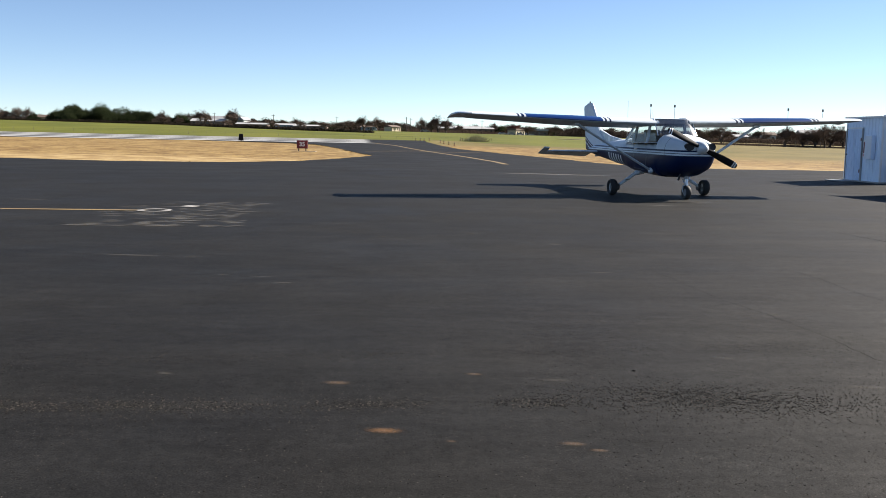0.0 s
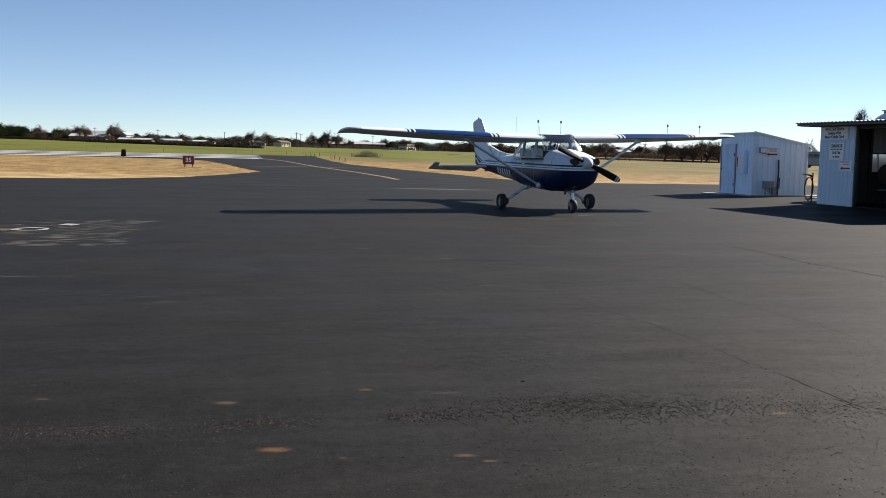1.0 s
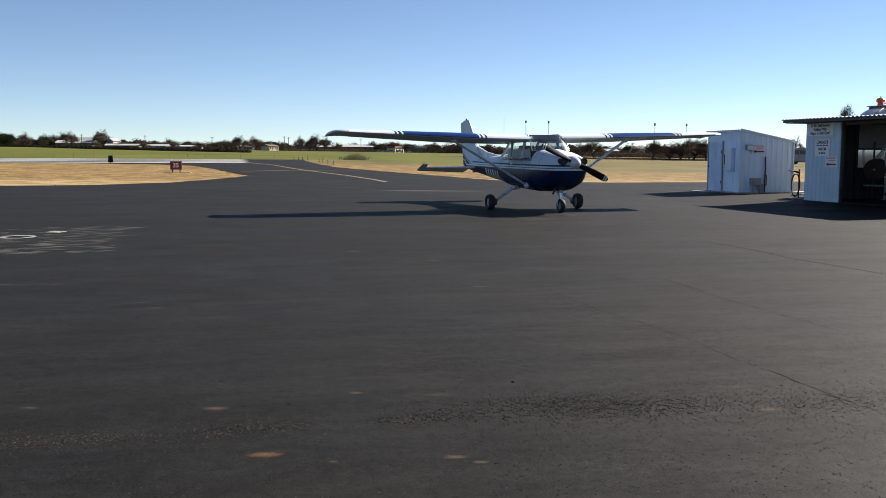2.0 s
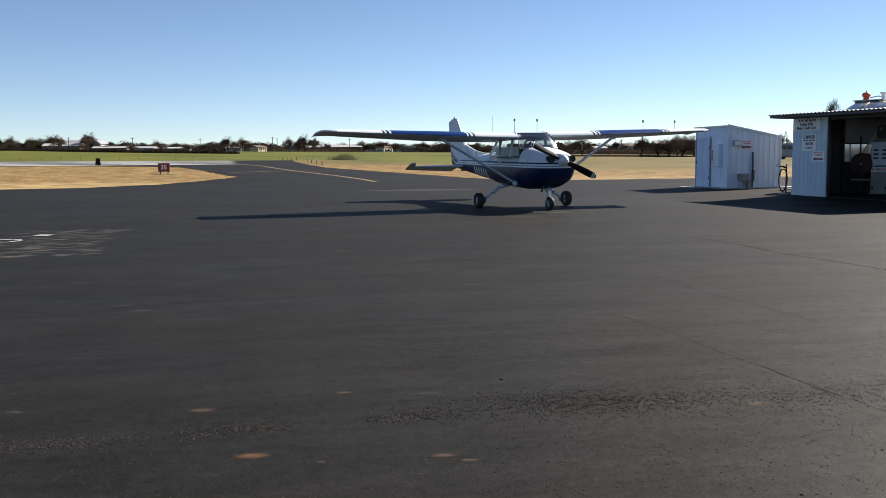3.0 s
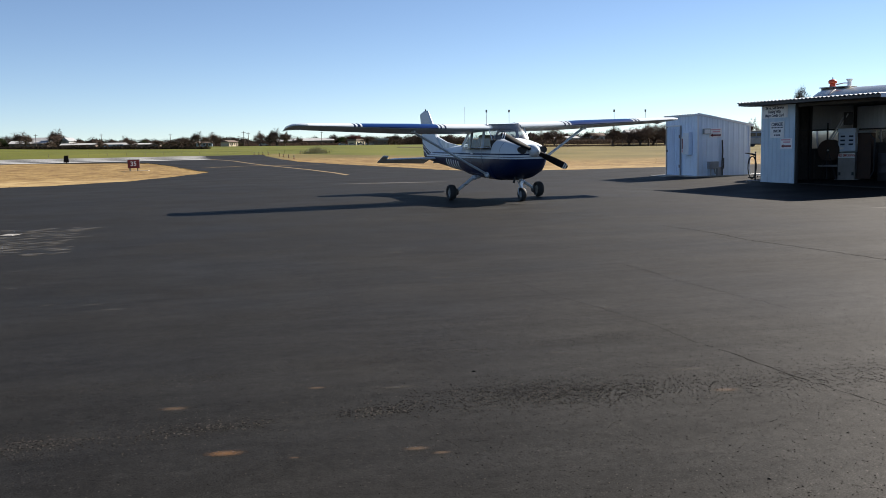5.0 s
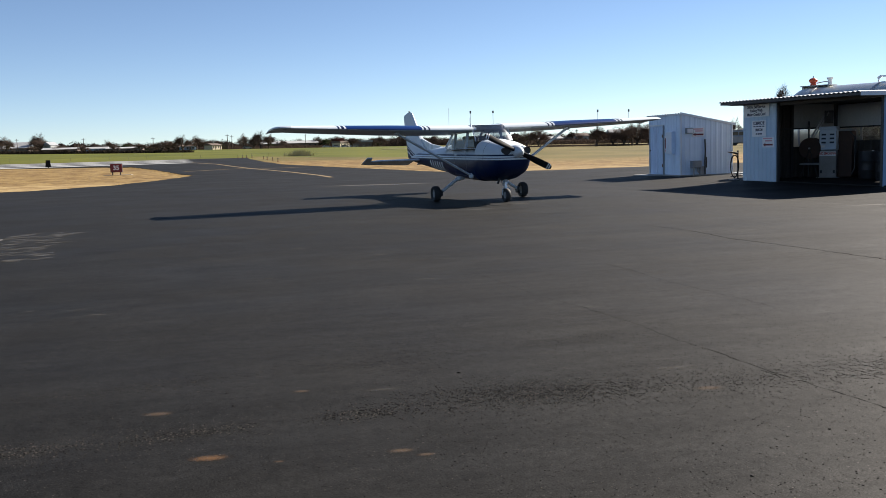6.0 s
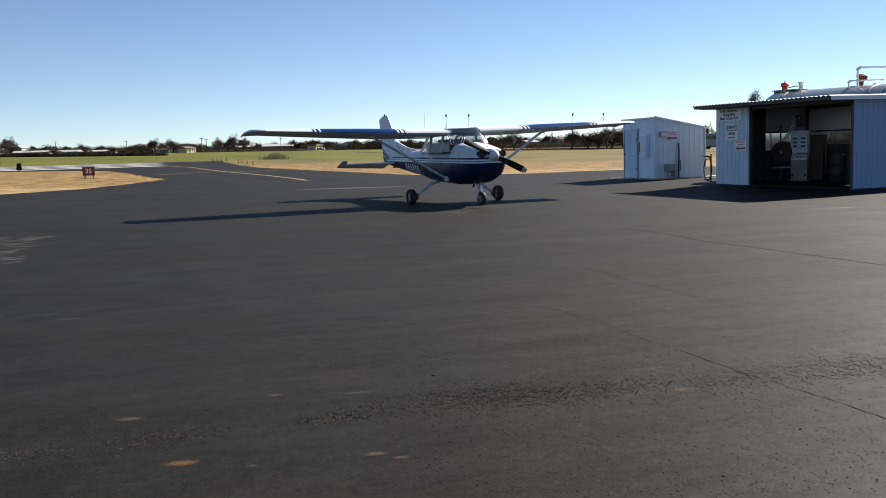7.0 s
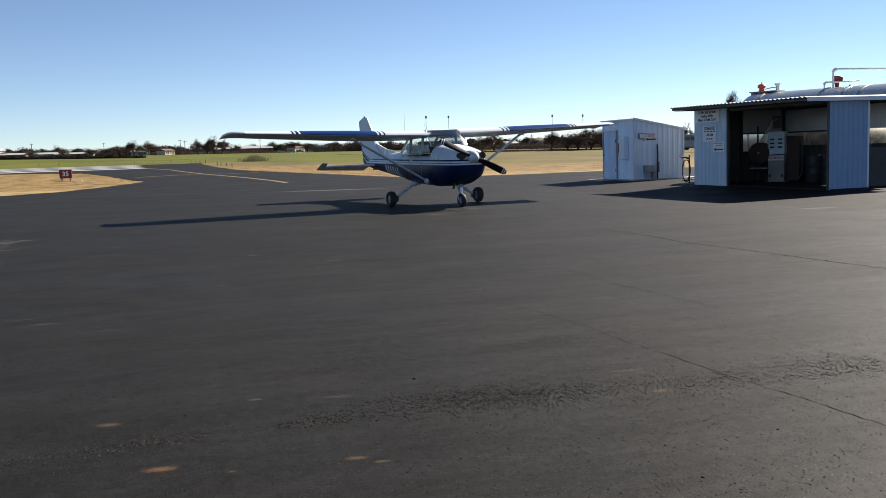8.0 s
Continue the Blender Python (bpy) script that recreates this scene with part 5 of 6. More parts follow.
def hose_bracket():
    t = thing("fuel_hose", pose(16.62, 27.75, 0, 0, 0, 2), "black fuel hose with nozzle hanging on a short stand", "hose")
    part("stand", rod((0.24, 0.22, 0), (0.24, 0.22, 1.0), 0.025), dark_metal, t, smooth=40)
    pts = []
    for k in range(30):
        a = -0.5 * math.pi + 2 * math.pi * k / 29 * 1.7
        pts.append((0.05 + 0.22 * math.cos(a) + 0.03 * k / 29, 0.14 + 0.10 * math.cos(a), 0.48 + (0.38 + 0.02 * math.sin(a * 3)) * math.sin(a)))
    part("hose", tube(pts, 0.017, 7), rubber, t, "black rubber hose", smooth=60)
    part("nozzle", tube([(0.14, 0.12, 0.90), (0.02, 0.10, 0.93), (-0.26, 0.04, 0.96)], [0.045, 0.035, 0.014], 8), black_paint, t, smooth=50)
    part("foot", box((0.3, 0.3, 0.03), (0.05, 0.1, 0.015), 0.006), concrete, t)
    return t


def dispenser():
    """The fuel dispenser: a tall cabinet with a blue-white dial face and a red warning plate."""
    t = thing("fuel_dispenser", pose(19.33, 26.5, 0.02, 0, 0, -50) @ Matrix.Diagonal((0.92, 0.92, 1, 1)), "tall grey fuel dispenser with white dial face", "fuel pump")
    part("cabinet", box((0.58, 0.46, 0.86), (0, 0, 0.45), 0.02), pump_grey, t, "grey lower cabinet")
    face = part("head", box((0.60, 0.44, 0.68), (0, 0, 1.24), 0.03, m=pose(0, 0, 0, -5, 0, 0)), dial_white, t, "white dial head")
    part("cap", box((0.60, 0.48, 0.11), (-0.02, 0.02, 1.63), 0.02), dial_white, t)
    for r in range(3):
        for c in (-1, 1):
            part("dial_window", box((0.15, 0.015, 0.055), (c * 0.14, -0.236 - 0.012 * (r - 1), 1.42 - r * 0.13), 0.004), sign_ink, face, "dark dial window")
    for c in (-1, 1):
        part("dial_frame", box((0.02, 0.02, 0.60), (c * 0.29, -0.232, 1.24), 0.004), grey_metal, face)
    plate = part("warning_plate", box((0.57, 0.012, 0.17), (0, -0.238, 0.80), 0.003), sign_white, t, "white plate with red lettering")
    lettering("plate_lettering", "NO SMOKING", 0.115, red_paint, plate, upright_south(0, -0.247, 0.80), 0.78)
    part("card_slot", box((0.16, 0.012, 0.16), (-0.18, -0.236, 0.99), 0.004), sign_white, t)
    for c in (-1, 1):
        part("vent", box((0.07, 0.012, 0.10), (c * 0.22, -0.236, 0.20), 0.004), dash_black, t)
    part("base", box((0.76, 0.56, 0.05), (0, 0, 0.0), 0.01), concrete, t)
    return t


def hose_reel():
    t = thing("hose_reel", pose(18.94, 26.9, 0.02, 0, 0, -52), "dark red hose reel on a low steel stand", "hose reel")
    drum = part("drum", rod((0, -0.16, 0.98), (0, 0.16, 0.98), 0.26, sides=28), rubber, t, "wound black hose", smooth=40)
    for s in (1, -1):
        part("flange", rod((0, s * 0.17, 0.98), (0, s * 0.19, 0.98), 0.35, sides=36), dark_rust, t, "dark red reel flange", smooth=40)
        part("stand_leg", tube([(-0.28, s * 0.22, 0.0), (0, s * 0.22, 0.98), (0.28, s * 0.22, 0.0)], 0.022, 6), dark_metal, t)
    part("axle", rod((0, -0.26, 0.98), (0, 0.26, 0.98), 0.03), steel, t, smooth=40)
    part("bench", box((0.62, 0.5, 0.05), (0, 0, 0.46), 0.008), grey_metal, t)
    return t


def filter_unit():
    t = thing("filter_unit", pose(19.84, 26.3, 0.02, 0, 0, -54), "brown metal pump cabinet with pipes", "pump cabinet")
    part("cabinet", box((0.46, 0.44, 1.50), (0, 0, 0.77), 0.03), dark_rust, t, "brown painted cabinet")
    part("cap", box((0.48, 0.48, 0.08), (0, 0, 1.56), 0.03), grey_metal, t)
    part("pipe", tube([(0.22, -0.2, 0.1), (0.32, -0.2, 0.3), (0.32, -0.2, 1.3), (0.15, -0.2, 1.5)], 0.03, 8), dark_metal, t, smooth=50)
    return t


def tool_rack():
    """Boxes and hooks on the dark inner wall."""
    t = thing("swing_arm", pose(18.9, 27.0, 0, 0, 0, -10), "grey swinging hose arm on the shelter wall", "swing arm")
    part("mast", tube([(0, 0, 0.04), (0, 0, 1.9)], 0.03, 8), dark_metal, t)
    part("arm", tube([(0, 0, 1.25), (0.18, -0.15, 1.62), (0.42, -0.35, 2.18)], 0.03, 8), steel, t, "bright metal arm")
    part("arm", tube([(0.05, -0.08, 1.25), (0.23, -0.23, 1.62), (0.47, -0.43, 2.18)], 0.02, 8), steel, t)
    part("bracket", box((0.30, 0.05, 0.42), (0.5, -0.38, 2.02), 0.02), dark_metal, t)
    return t


def barrels():
    """Low dark stores under the tank side of the shelter."""
    first = None
    for k, (x, y, r, h) in enumerate(((19.62, 24.95, 0.29, 0.88), (19.68, 24.25, 0.29, 0.88), (19.2, 23.6, 0.26, 0.7))):
        if first is None:
            first = thing("oil_drum", pose(x, y, 0), "dark steel oil drum", "drum", "drums by the tank")
            rings = [(0, 0.97), (0.02, 1), (0.30, 1), (0.32, 1.04), (0.34, 1), (0.62, 1), (0.64, 1.04), (0.66, 1), (0.98, 1), (1, 0.97)]
            part("drum", loft([[(0.29 * q * math.cos(2 * math.pi * i / 24), 0.29 * q * math.sin(2 * math.pi * i / 24), 0.88 * p) for i in range(24)] for p, q in rings]), dark_metal, first, smooth=40)
            part("bung", rod((0.15, 0, 0.88), (0.15, 0, 0.90), 0.035), steel, first)
        else:
            copy_thing(first, pose(x, y, 0))


def fuel_tank():
    """The tank lies behind the shelter, its far end dished, its axis running towards the apron."""
    t = thing("fuel_tank", pose(20.98, 29.89, 0, 0, 0, -64.3), "large silver-grey horizontal fuel tank with welded bands", "fuel tank")
    r, zc, length = 1.6, 1.6, 6.8

    def hoop(x, rad):
        return [(x, rad * math.cos(2 * math.pi * i / 56), zc + rad * math.sin(2 * math.pi * i / 56)) for i in range(56)]
    rings = [hoop(x, r * k) for x, k in ((-0.86, 0.05), (-0.84, 0.28), (-0.76, 0.52), (-0.60, 0.74), (-0.40, 0.88), (-0.18, 0.965), (0.0, 1.0), (length, 1.0), (length + 0.35, 0.8), (length + 0.5, 0.05))]
    shell = part("shell", loft(rings), tank_paint, t, "silver-grey painted steel shell", smooth=40)
    for x in (0.45, 2.72, 3.55, 4.12, 6.0):
        part("weld_band", loft([hoop(x + d, r + h) for d, h in ((-0.04, 0.0), (-0.03, 0.016), (0.03, 0.016), (0.04, 0.0))], caps=False), tank_band, shell, smooth=40)
    for x in (1.0, 3.6, 6.2):
        part("saddle", box((0.4, 2.2, 0.5), (x, 0, 0.24), 0.02), concrete, t, "concrete saddle")
    lift = radians(20.5)
    lettering("tank_lettering", "FLAMMABLE", 0.24, red_paint, shell, pose(5.62, -r * math.cos(lift) - 0.006, zc + r * math.sin(lift), 90 - math.degrees(lift), 0, 0), 0.85)
    top = zc + r + 0.03
    part("hatch_plate", box((1.12, 0.6, 0.035), (0.30, 0, top), 0.01), grey_metal, t, "grey steel hatch platform")
    for x in (-0.18, 0.78):
        part("plate_foot", box((0.06, 0.5, 0.16), (x, 0, top - 0.09), 0.008), grey_metal, t)
    cap = part("vent_cap", rod((0.09, 0, top), (0.09, 0, top + 0.13), 0.11, 0.095, 18), orange_paint, t, "bright orange-red vent cap", smooth=40)
    part("cap_rim", loft([[(0.09 + q * math.cos(2 * math.pi * i / 18), q * math.sin(2 * math.pi * i / 18), top + z) for i in range(18)] for z, q in ((0.13, 0.095), (0.155, 0.145), (0.23, 0.15), (0.28, 0.11), (0.295, 0.045))]), orange_paint, cap, smooth=40)
    part("cap_bolt", rod((0.09, 0, top + 0.295), (0.09, 0, top + 0.37), 0.025, 0.015, 8), steel, cap)
    part("vent_pipe", rod((0.73, 0, top), (0.73, 0, top + 0.20), 0.07, 0.07, 16), bare_white, t, "white vent pipe", smooth=40)
    part("vent_pipe_rim", rod((0.73, 0, top + 0.20), (0.73, 0, top + 0.27), 0.09, 0.12, 16), bare_white, t, smooth=40)
    part("pipe", tube([(0.2, 0.05, top + 0.10), (0.5, 0.05, top + 0.14), (0.7, 0.05, top + 0.12)], 0.02, 8), steel, t)
    return t


def tank_pipes():
    t = thing("pipe_frame", pose(22.18, 27.33, 3.12), "white steel pipes with dark red valve on the tank top", "pipework")
    part("riser", tube([(0, 0, 0.0), (0, 0, 0.68), (0.04, 0, 0.72), (5.5, 0.0, 0.72)], 0.034, 10), bare_white, t, "white pipe", smooth=50)
    part("riser", tube([(-0.36, 0, 0.0), (-0.36, 0, 0.22), (-0.32, 0, 0.26), (1.05, 0.0, 0.29)], 0.028, 10), bare_white, t, "white pipe", smooth=50)
    part("elbow", rod((-0.02, 0, 0.64), (0.12, 0, 0.72), 0.055), bare_white, t, smooth=50)
    part("elbow", rod((-0.38, 0, 0.20), (-0.26, 0, 0.265), 0.045), bare_white, t, smooth=50)
    part("pipe_end", rod((1.0, 0, 0.29), (1.08, 0, 0.292), 0.045), bare_white, t, smooth=50)
    valve = part("valve", rod((0.24, 0.10, 0.05), (0.24, 0.10, 0.30), 0.06, 0.09, 14), maroon_paint, t, "dark red valve", smooth=40)
    part("valve_wheel", tube([(0.26 + 0.2 * math.cos(a), 0.1 + 0.08 * math.sin(a), 0.42 + 0.06 * math.sin(a)) for a in (2 * math.pi * k / 16 for k in range(17))], 0.028, 6), maroon_paint, valve, smooth=50)
    part("valve_body", box((0.30, 0.2, 0.15), (0.27, 0.1, 0.37), 0.03), maroon_paint, valve)
    part("stub", rod((0.62, 0, 0.02), (0.72, 0, 0.16), 0.03), grey_metal, t)
    return t


pump_shed()
fuel_shelter()
hose_bracket()
dispenser()
hose_reel()
filter_unit()
tool_rack()
barrels()
fuel_tank()
tank_pipes()
b = box((9.7, 0.22, 1.14), (25.3, 32.5, 0.55), 0.015)
box((11.5, 0.2, 1.13), (24.25, 21.55, 0.56), 0.015, bm=b)
# unseen pale bed, added to reflect light up onto the tank's flank
bed = surface("bounce_pale", (0.62, 0.54, 0.40), (0.50, 0.43, 0.31), 1.5, 30, 0.95, 0, 0.3, 0.01)
solid("bounce_floor", box((10.0, 10.6, 0.05), (25.4, 27.0, 0.02)), bed, "unseen pale bed added to bounce light onto the tank", "gravel", kind="structure")
solid("containment_wall", b, dark_concrete, "grey concrete containment wall around the tank", "wall", kind="structure")

solid("concrete_step", box((0.7, 1.4, 0.05), (16.8, 34.75, 0.0), 0.01), concrete, "pale concrete step before the shed door", "concrete slab")
solid("concrete_slab", box((1.2, 1.7, 0.07), (20.35, 32.3, 0.02), 0.015), concrete, "pale concrete slab beside the shed", "concrete slab")
hose = thing("ground_hose", pose(18.0, 29.9, 0.02), "black hose lying loose on the asphalt", "hose")
part("hose", tube([(0.9 * k / 9 - 0.2 + 0.1 * math.sin(k * 1.3), 0.9 * k / 9 + 0.12 * math.cos(k * 1.1), 0.02) for k in range(14)], 0.022, 7), rubber, hose, smooth=60)


# ---- airfield furniture ----
# tan earth of the low strip under the runway sign
pad_earth = surface("pad_earth", (0.26, 0.21, 0.15), (0.2, 0.165, 0.115), 2, 30, 0.9, 0, 0.2, 0.005)


def runway_sign():
    x, y = -8.1, 68.4
    t = thing("runway_sign", pose(x, y, rise(x, y), 0, 0, -3), "dark red runway sign with white numerals on short legs", "sign")
    board = part("board", box((0.79, 0.16, 0.58), (0, 0, 0.48), 0.02), maroon_paint, t, "dark red sign face")
    part("frame", box((0.83, 0.12, 0.62), (0, 0.03, 0.48), 0.02), dark_metal, t)
    lettering("numerals", "35", 0.44, sign_white, board, upright_south(0, -0.085, 0.48), 1.0)
    for s in (-1, 1):
        part("leg", rod((s * 0.27, 0.02, -0.1), (s * 0.27, 0.02, 0.2), 0.04), dark_metal, t, smooth=40)
    pad = part("pad", box((1.9, 0.8, 0.08), (0.1, 0, -0.05), 0.02), pad_earth, t, "low pad of tan earth")
    return t


def marker_board():
    x, y = -18.1, 98.0
    t = thing("marker_board", pose(x, y, rise(x, y), 0, 0, 0), "black tapered marker board on a post", "marker")
    part("board", prism([(-0.27, 0.10), (0.27, 0.10), (0.19, 0.80), (-0.19, 0.80)], -0.04, 0.04, m=pose(0, 0, 0.0, 90, 0, 0)), black_paint, t, "black board")
    part("post", rod((0, 0.06, -0.05), (0, 0.06, 0.5), 0.05), dark_metal, t, smooth=40)
    return t


def edge_light(x, y, first=None):
    if first:
        return copy_thing(first, pose(x, y, rise(x, y)))
    t = thing("edge_marker", pose(x, y, rise(x, y)), "small dark taxiway edge marker post", "marker", "taxiway edge markers")
    part("stem", rod((0, 0, -0.05), (0, 0, 0.24), 0.03, sides=10), rust, t, smooth=40)
    part("lamp", rod((0, 0, 0.24), (0, 0, 0.36), 0.07, 0.05, 12), dark_metal, t, smooth=40)
    part("base", rod((0, 0, -0.03), (0, 0, 0.04), 0.10, sides=12), rust, t, smooth=40)
    return t


runway_sign()
marker_board()
light = edge_light(4.3, 117.5)
for x, y in ((4.6, 109.3), (4.9, 102), (4.0, 122.5), (0.8, 140.5), (1.5, 140.7), (2.1, 140.8), (2.9, 141), (8.0, 146.5), (8.8, 154.6)):
    edge_light(x, y, light)

# ---- far trees, houses and poles ----
bark = surface("bark", (0.11, 0.085, 0.07), (0.06, 0.048, 0.04), 2, 20, 0.95, 0, 0.4, 0.02, spec=0.04)
twig = surface("twig", (0.19, 0.14, 0.11), (0.11, 0.08, 0.065), 0.8, 6, 0.95, 0, 0.0, spec=0.04)
twig_red = surface("twig_red", (0.13, 0.045, 0.035), (0.08, 0.03, 0.025), 0.8, 6, 0.95, 0, 0.0, spec=0.04)
oak_leaf = surface("oak_leaf", (0.034, 0.044, 0.020), (0.018, 0.025, 0.012), 0.6, 5, 0.9, 0, 0.0, spec=0.04)
hedge_leaf = surface("hedge_leaf", (0.040, 0.032, 0.023), (0.02, 0.017, 0.013), 0.4, 4, 0.95, 0, 0.0, spec=0.04)
yucca_leaf = surface("yucca_leaf", (0.40, 0.36, 0.21), (0.26, 0.24, 0.13), 2, 12, 0.9, 0, 0.0)


def thin_leaf(m, colour):
    """Half of the light goes through the leaves and twigs of m."""
    n, l = m.node_tree.nodes, m.node_tree.links
    thin, mix = n.new("ShaderNodeBsdfTranslucent"), n.new("ShaderNodeMixShader")
    thin.inputs["Color"].default_value = (*colour, 1)
    l.new(n["Principled BSDF"].outputs[0], mix.inputs[1])
    l.new(thin.outputs[0], mix.inputs[2])
    l.new(mix.outputs[0], n["Material Output"].inputs["Surface"])
    return m


def branchy(parent, height, seed, material, spread=0.55, twigs=900):
    """A short trunk that forks low into many spreading limbs, and a see-through crown of very many thin twigs."""
    rnd = random.Random(seed)
    b = bmesh.new()
    tips = []

    def grow(p, way, length, r, depth):
        mid = p + way * length * 0.5 + Vector((rnd.uniform(-1, 1), rnd.uniform(-1, 1), rnd.uniform(-0.5, 0.5))) * length * 0.10
        end = p + way * length
        tube([p, mid, end], [r, r * 0.8, r * 0.58], 5, bm=b)
        if depth == 0:
            tips.append((end, way))
            return
        if depth < 4:
            tips.append((mid, way))
        for k in range(rnd.choice((2, 3)) if depth < 5 else 5):
            a = rnd.uniform(0, 2 * math.pi)
            lean = rnd.uniform(0.35, 1.15) * spread * 2
            turn = Vector((math.cos(a) * lean, math.sin(a) * lean, rnd.uniform(0.15, 0.9)))
            new_way = (way * 0.6 + turn).normalized()
            grow(end if k else p.lerp(end, 0.75), new_way, length * rnd.uniform(0.62, 1.02), r * 0.6, depth - 1)

    grow(Vector((0, 0, -0.2)), Vector((0, 0, 1)), height * 0.15, height * 0.024, 5)
    tall = max(p.z for p, _ in tips)
    wide = sorted(math.hypot(p.x, p.y) for p, _ in tips)[int(len(tips) * 0.97)]
    fit, across = height * 0.93 / tall, height * 0.52 / wide
    bmesh.ops.scale(b, vec=(across, across, fit), verts=b.verts)

    def domed(p):
        """Lets the outer limbs hang lower, so that the crown is round."""
        out = math.hypot(p.x, p.y) / (height * 0.52)
        high = min(max(p.z / height - 0.25, 0.0) / 0.3, 1.0)
        return Vector((p.x * 0.92, p.y * 0.92, p.z + height * high * (0.08 - 0.34 * min(out, 1.2) ** 2)))
    for v in b.verts:
        v.co = domed(v.co)
    tips = [(domed(Vector((p.x * across, p.y * across, p.z * fit))), way) for p, way in tips]
    part("trunk", b, bark, parent, "bare brown trunk and limbs")
    verts, faces = [], []
    for i in range(twigs):
        p, way = rnd.choice(tips)
        a = p + Vector((rnd.gauss(0, 1), rnd.gauss(0, 1), rnd.gauss(0, 0.8))) * height * 0.028
        d = (way * 0.9 + Vector((rnd.uniform(-1, 1), rnd.uniform(-1, 1), rnd.uniform(-0.5, 0.9)))).normalized() * height * rnd.uniform(0.04, 0.13)
        w = d.orthogonal().normalized() * height * 0.0022
        w2 = d.cross(w).normalized() * height * 0.0022
        n = len(verts)
        verts += [a + w, a - w * 0.5 + w2, a - w * 0.5 - w2, a + d]
        faces += [(n, n + 1, n + 3), (n + 1, n + 2, n + 3), (n + 2, n, n + 3)]
    me = bpy.data.meshes.new("crown")
    me.from_pydata([tuple(v) for v in verts], [], faces)
    me.materials.append(material)
    ob = new("crown", me)
    ob.parent = parent
    ob["label"] = "leafless crown of thin twigs"


def leafy(parent, height, width, seed, material, leaves=13000):
    """A broad evergreen: short trunk, limbs, and a crown of leaf clumps with gaps."""
    rnd = random.Random(seed)
    b = bmesh.new()
    tube([(0, 0, -0.2), (0.05, 0, height * 0.2), (0, 0.1, height * 0.45)], [height * 0.05, height * 0.04, height * 0.03], 8, bm=b)
    centres = []
    for k in range(26):
        a = rnd.uniform(0, 2 * math.pi)
        q = rnd.uniform(0.15, 1) ** 0.7
        c = Vector((math.cos(a) * q * width * 0.40, math.sin(a) * q * width * 0.40, height * (0.22 + 0.58 * (1 - q * q) * rnd.uniform(0.45, 1.0) + rnd.uniform(-0.04, 0.10))))
        centres.append((c, width * rnd.uniform(0.12, 0.20)))
        tube([(0, 0, height * 0.25), c * 0.6 + Vector((0, 0, height * 0.06)), c], [height * 0.022, height * 0.014, height * 0.006], 5, bm=b)
    part("trunk", b, bark, parent, "dark trunk and limbs")
    verts, faces = [], []
    for i in range(leaves):
        c, r = rnd.choice(centres)
        d = Vector((rnd.gauss(0, 1), rnd.gauss(0, 1), rnd.gauss(0, 0.8))).normalized()
        p = c + d * r * rnd.uniform(0.55, 1.12)
        p.z = max(p.z, height * 0.04 + rnd.uniform(0, 0.3))
        u = Vector((rnd.uniform(-1, 1), rnd.uniform(-1, 1), rnd.uniform(-1, 1))).normalized()
        v = u.orthogonal().normalized()
        s = height * rnd.uniform(0.013, 0.028)
        n = len(verts)
        verts += [p + u * s, p + v * s * 0.7, p - u * s, p - v * s * 0.7]
        faces.append((n, n + 1, n + 2, n + 3))
    me = bpy.data.meshes.new("crown")
    me.from_pydata([tuple(v) for v in verts], [], faces)
    me.materials.append(material)
    ob = new("crown", me)
    ob.parent = parent
    ob["label"] = "dense dark green crown of small leaves"


bare_kinds, oak_kinds = [], []
for k, (x, y) in enumerate(((-76, 600), (-20, 610), (112, 590), (75, 640))):
    t = thing("bare_tree", pose(x, y, rise(x, y)), "leafless brown tree beyond the field", "tree", "far bare trees")
    branchy(t, 8.0, 11 + k, twig_red if k == 3 else twig, 0.42 + 0.07 * k, 5200)
    bare_kinds.append(t)
for k, (x, y) in enumerate(((-222, 610), (-118, 620), (98, 640))):
    t = thing("oak_tree", pose(x, y, rise(x, y)), "dark evergreen oak beyond the field", "tree", "far evergreen trees")
    leafy(t, 7.0, 10.0, 31 + k, oak_leaf)
    oak_kinds.append(t)


def plant(kinds, k, x, y, width, height, own_w, own_h):
    turn = pose(x, y, rise(x, y) - 0.15, 0, 0, (k * 67) % 360)
    copy_thing(kinds[k % len(kinds)], turn @ Matrix.Diagonal((width / own_w, width / own_w, height / own_h, 1)))


BARE = [(-266, 585, 12, 10), (-256, 585, 11, 10), (-249, 588, 9, 10.3), (-244, 592, 9, 10.3), (-154, 572, 10, 9.6), (-138, 598, 11, 11.5), (-141, 585, 9, 9), (-107, 559, 12, 11.5),
        (-129, 572, 11, 10.5), (-105, 546, 12, 10.3)]
BARE += [(-34, 520, 13, 6), (-17, 468, 10, 7), (5.7, 448, 6.5, 7.1), (10.5, 448, 7, 6.7), (-30, 520, 9, 4.6), (-84, 546, 8, 5.2), (-45, 546, 9, 4.8), (33, 611, 8, 7.4), (57, 624, 9, 8.6), (93, 585, 11, 7.6)]
BARE += [(83.4, 200, 6.2, 4.8), (92.5, 205, 6, 5), (97.5, 208, 7, 5.4), (152, 390, 8, 5.9), (113.5, 190, 3.5, 5.9), (146, 416, 8, 5), (87, 572, 9, 6), (93.1, 201.5, 6, 5.2), (99.5, 206, 6.5, 5.0), (91, 208, 5.5, 4.6), (78.2, 226.9, 5, 4.8), (78.6, 237.3, 6, 4.4)]
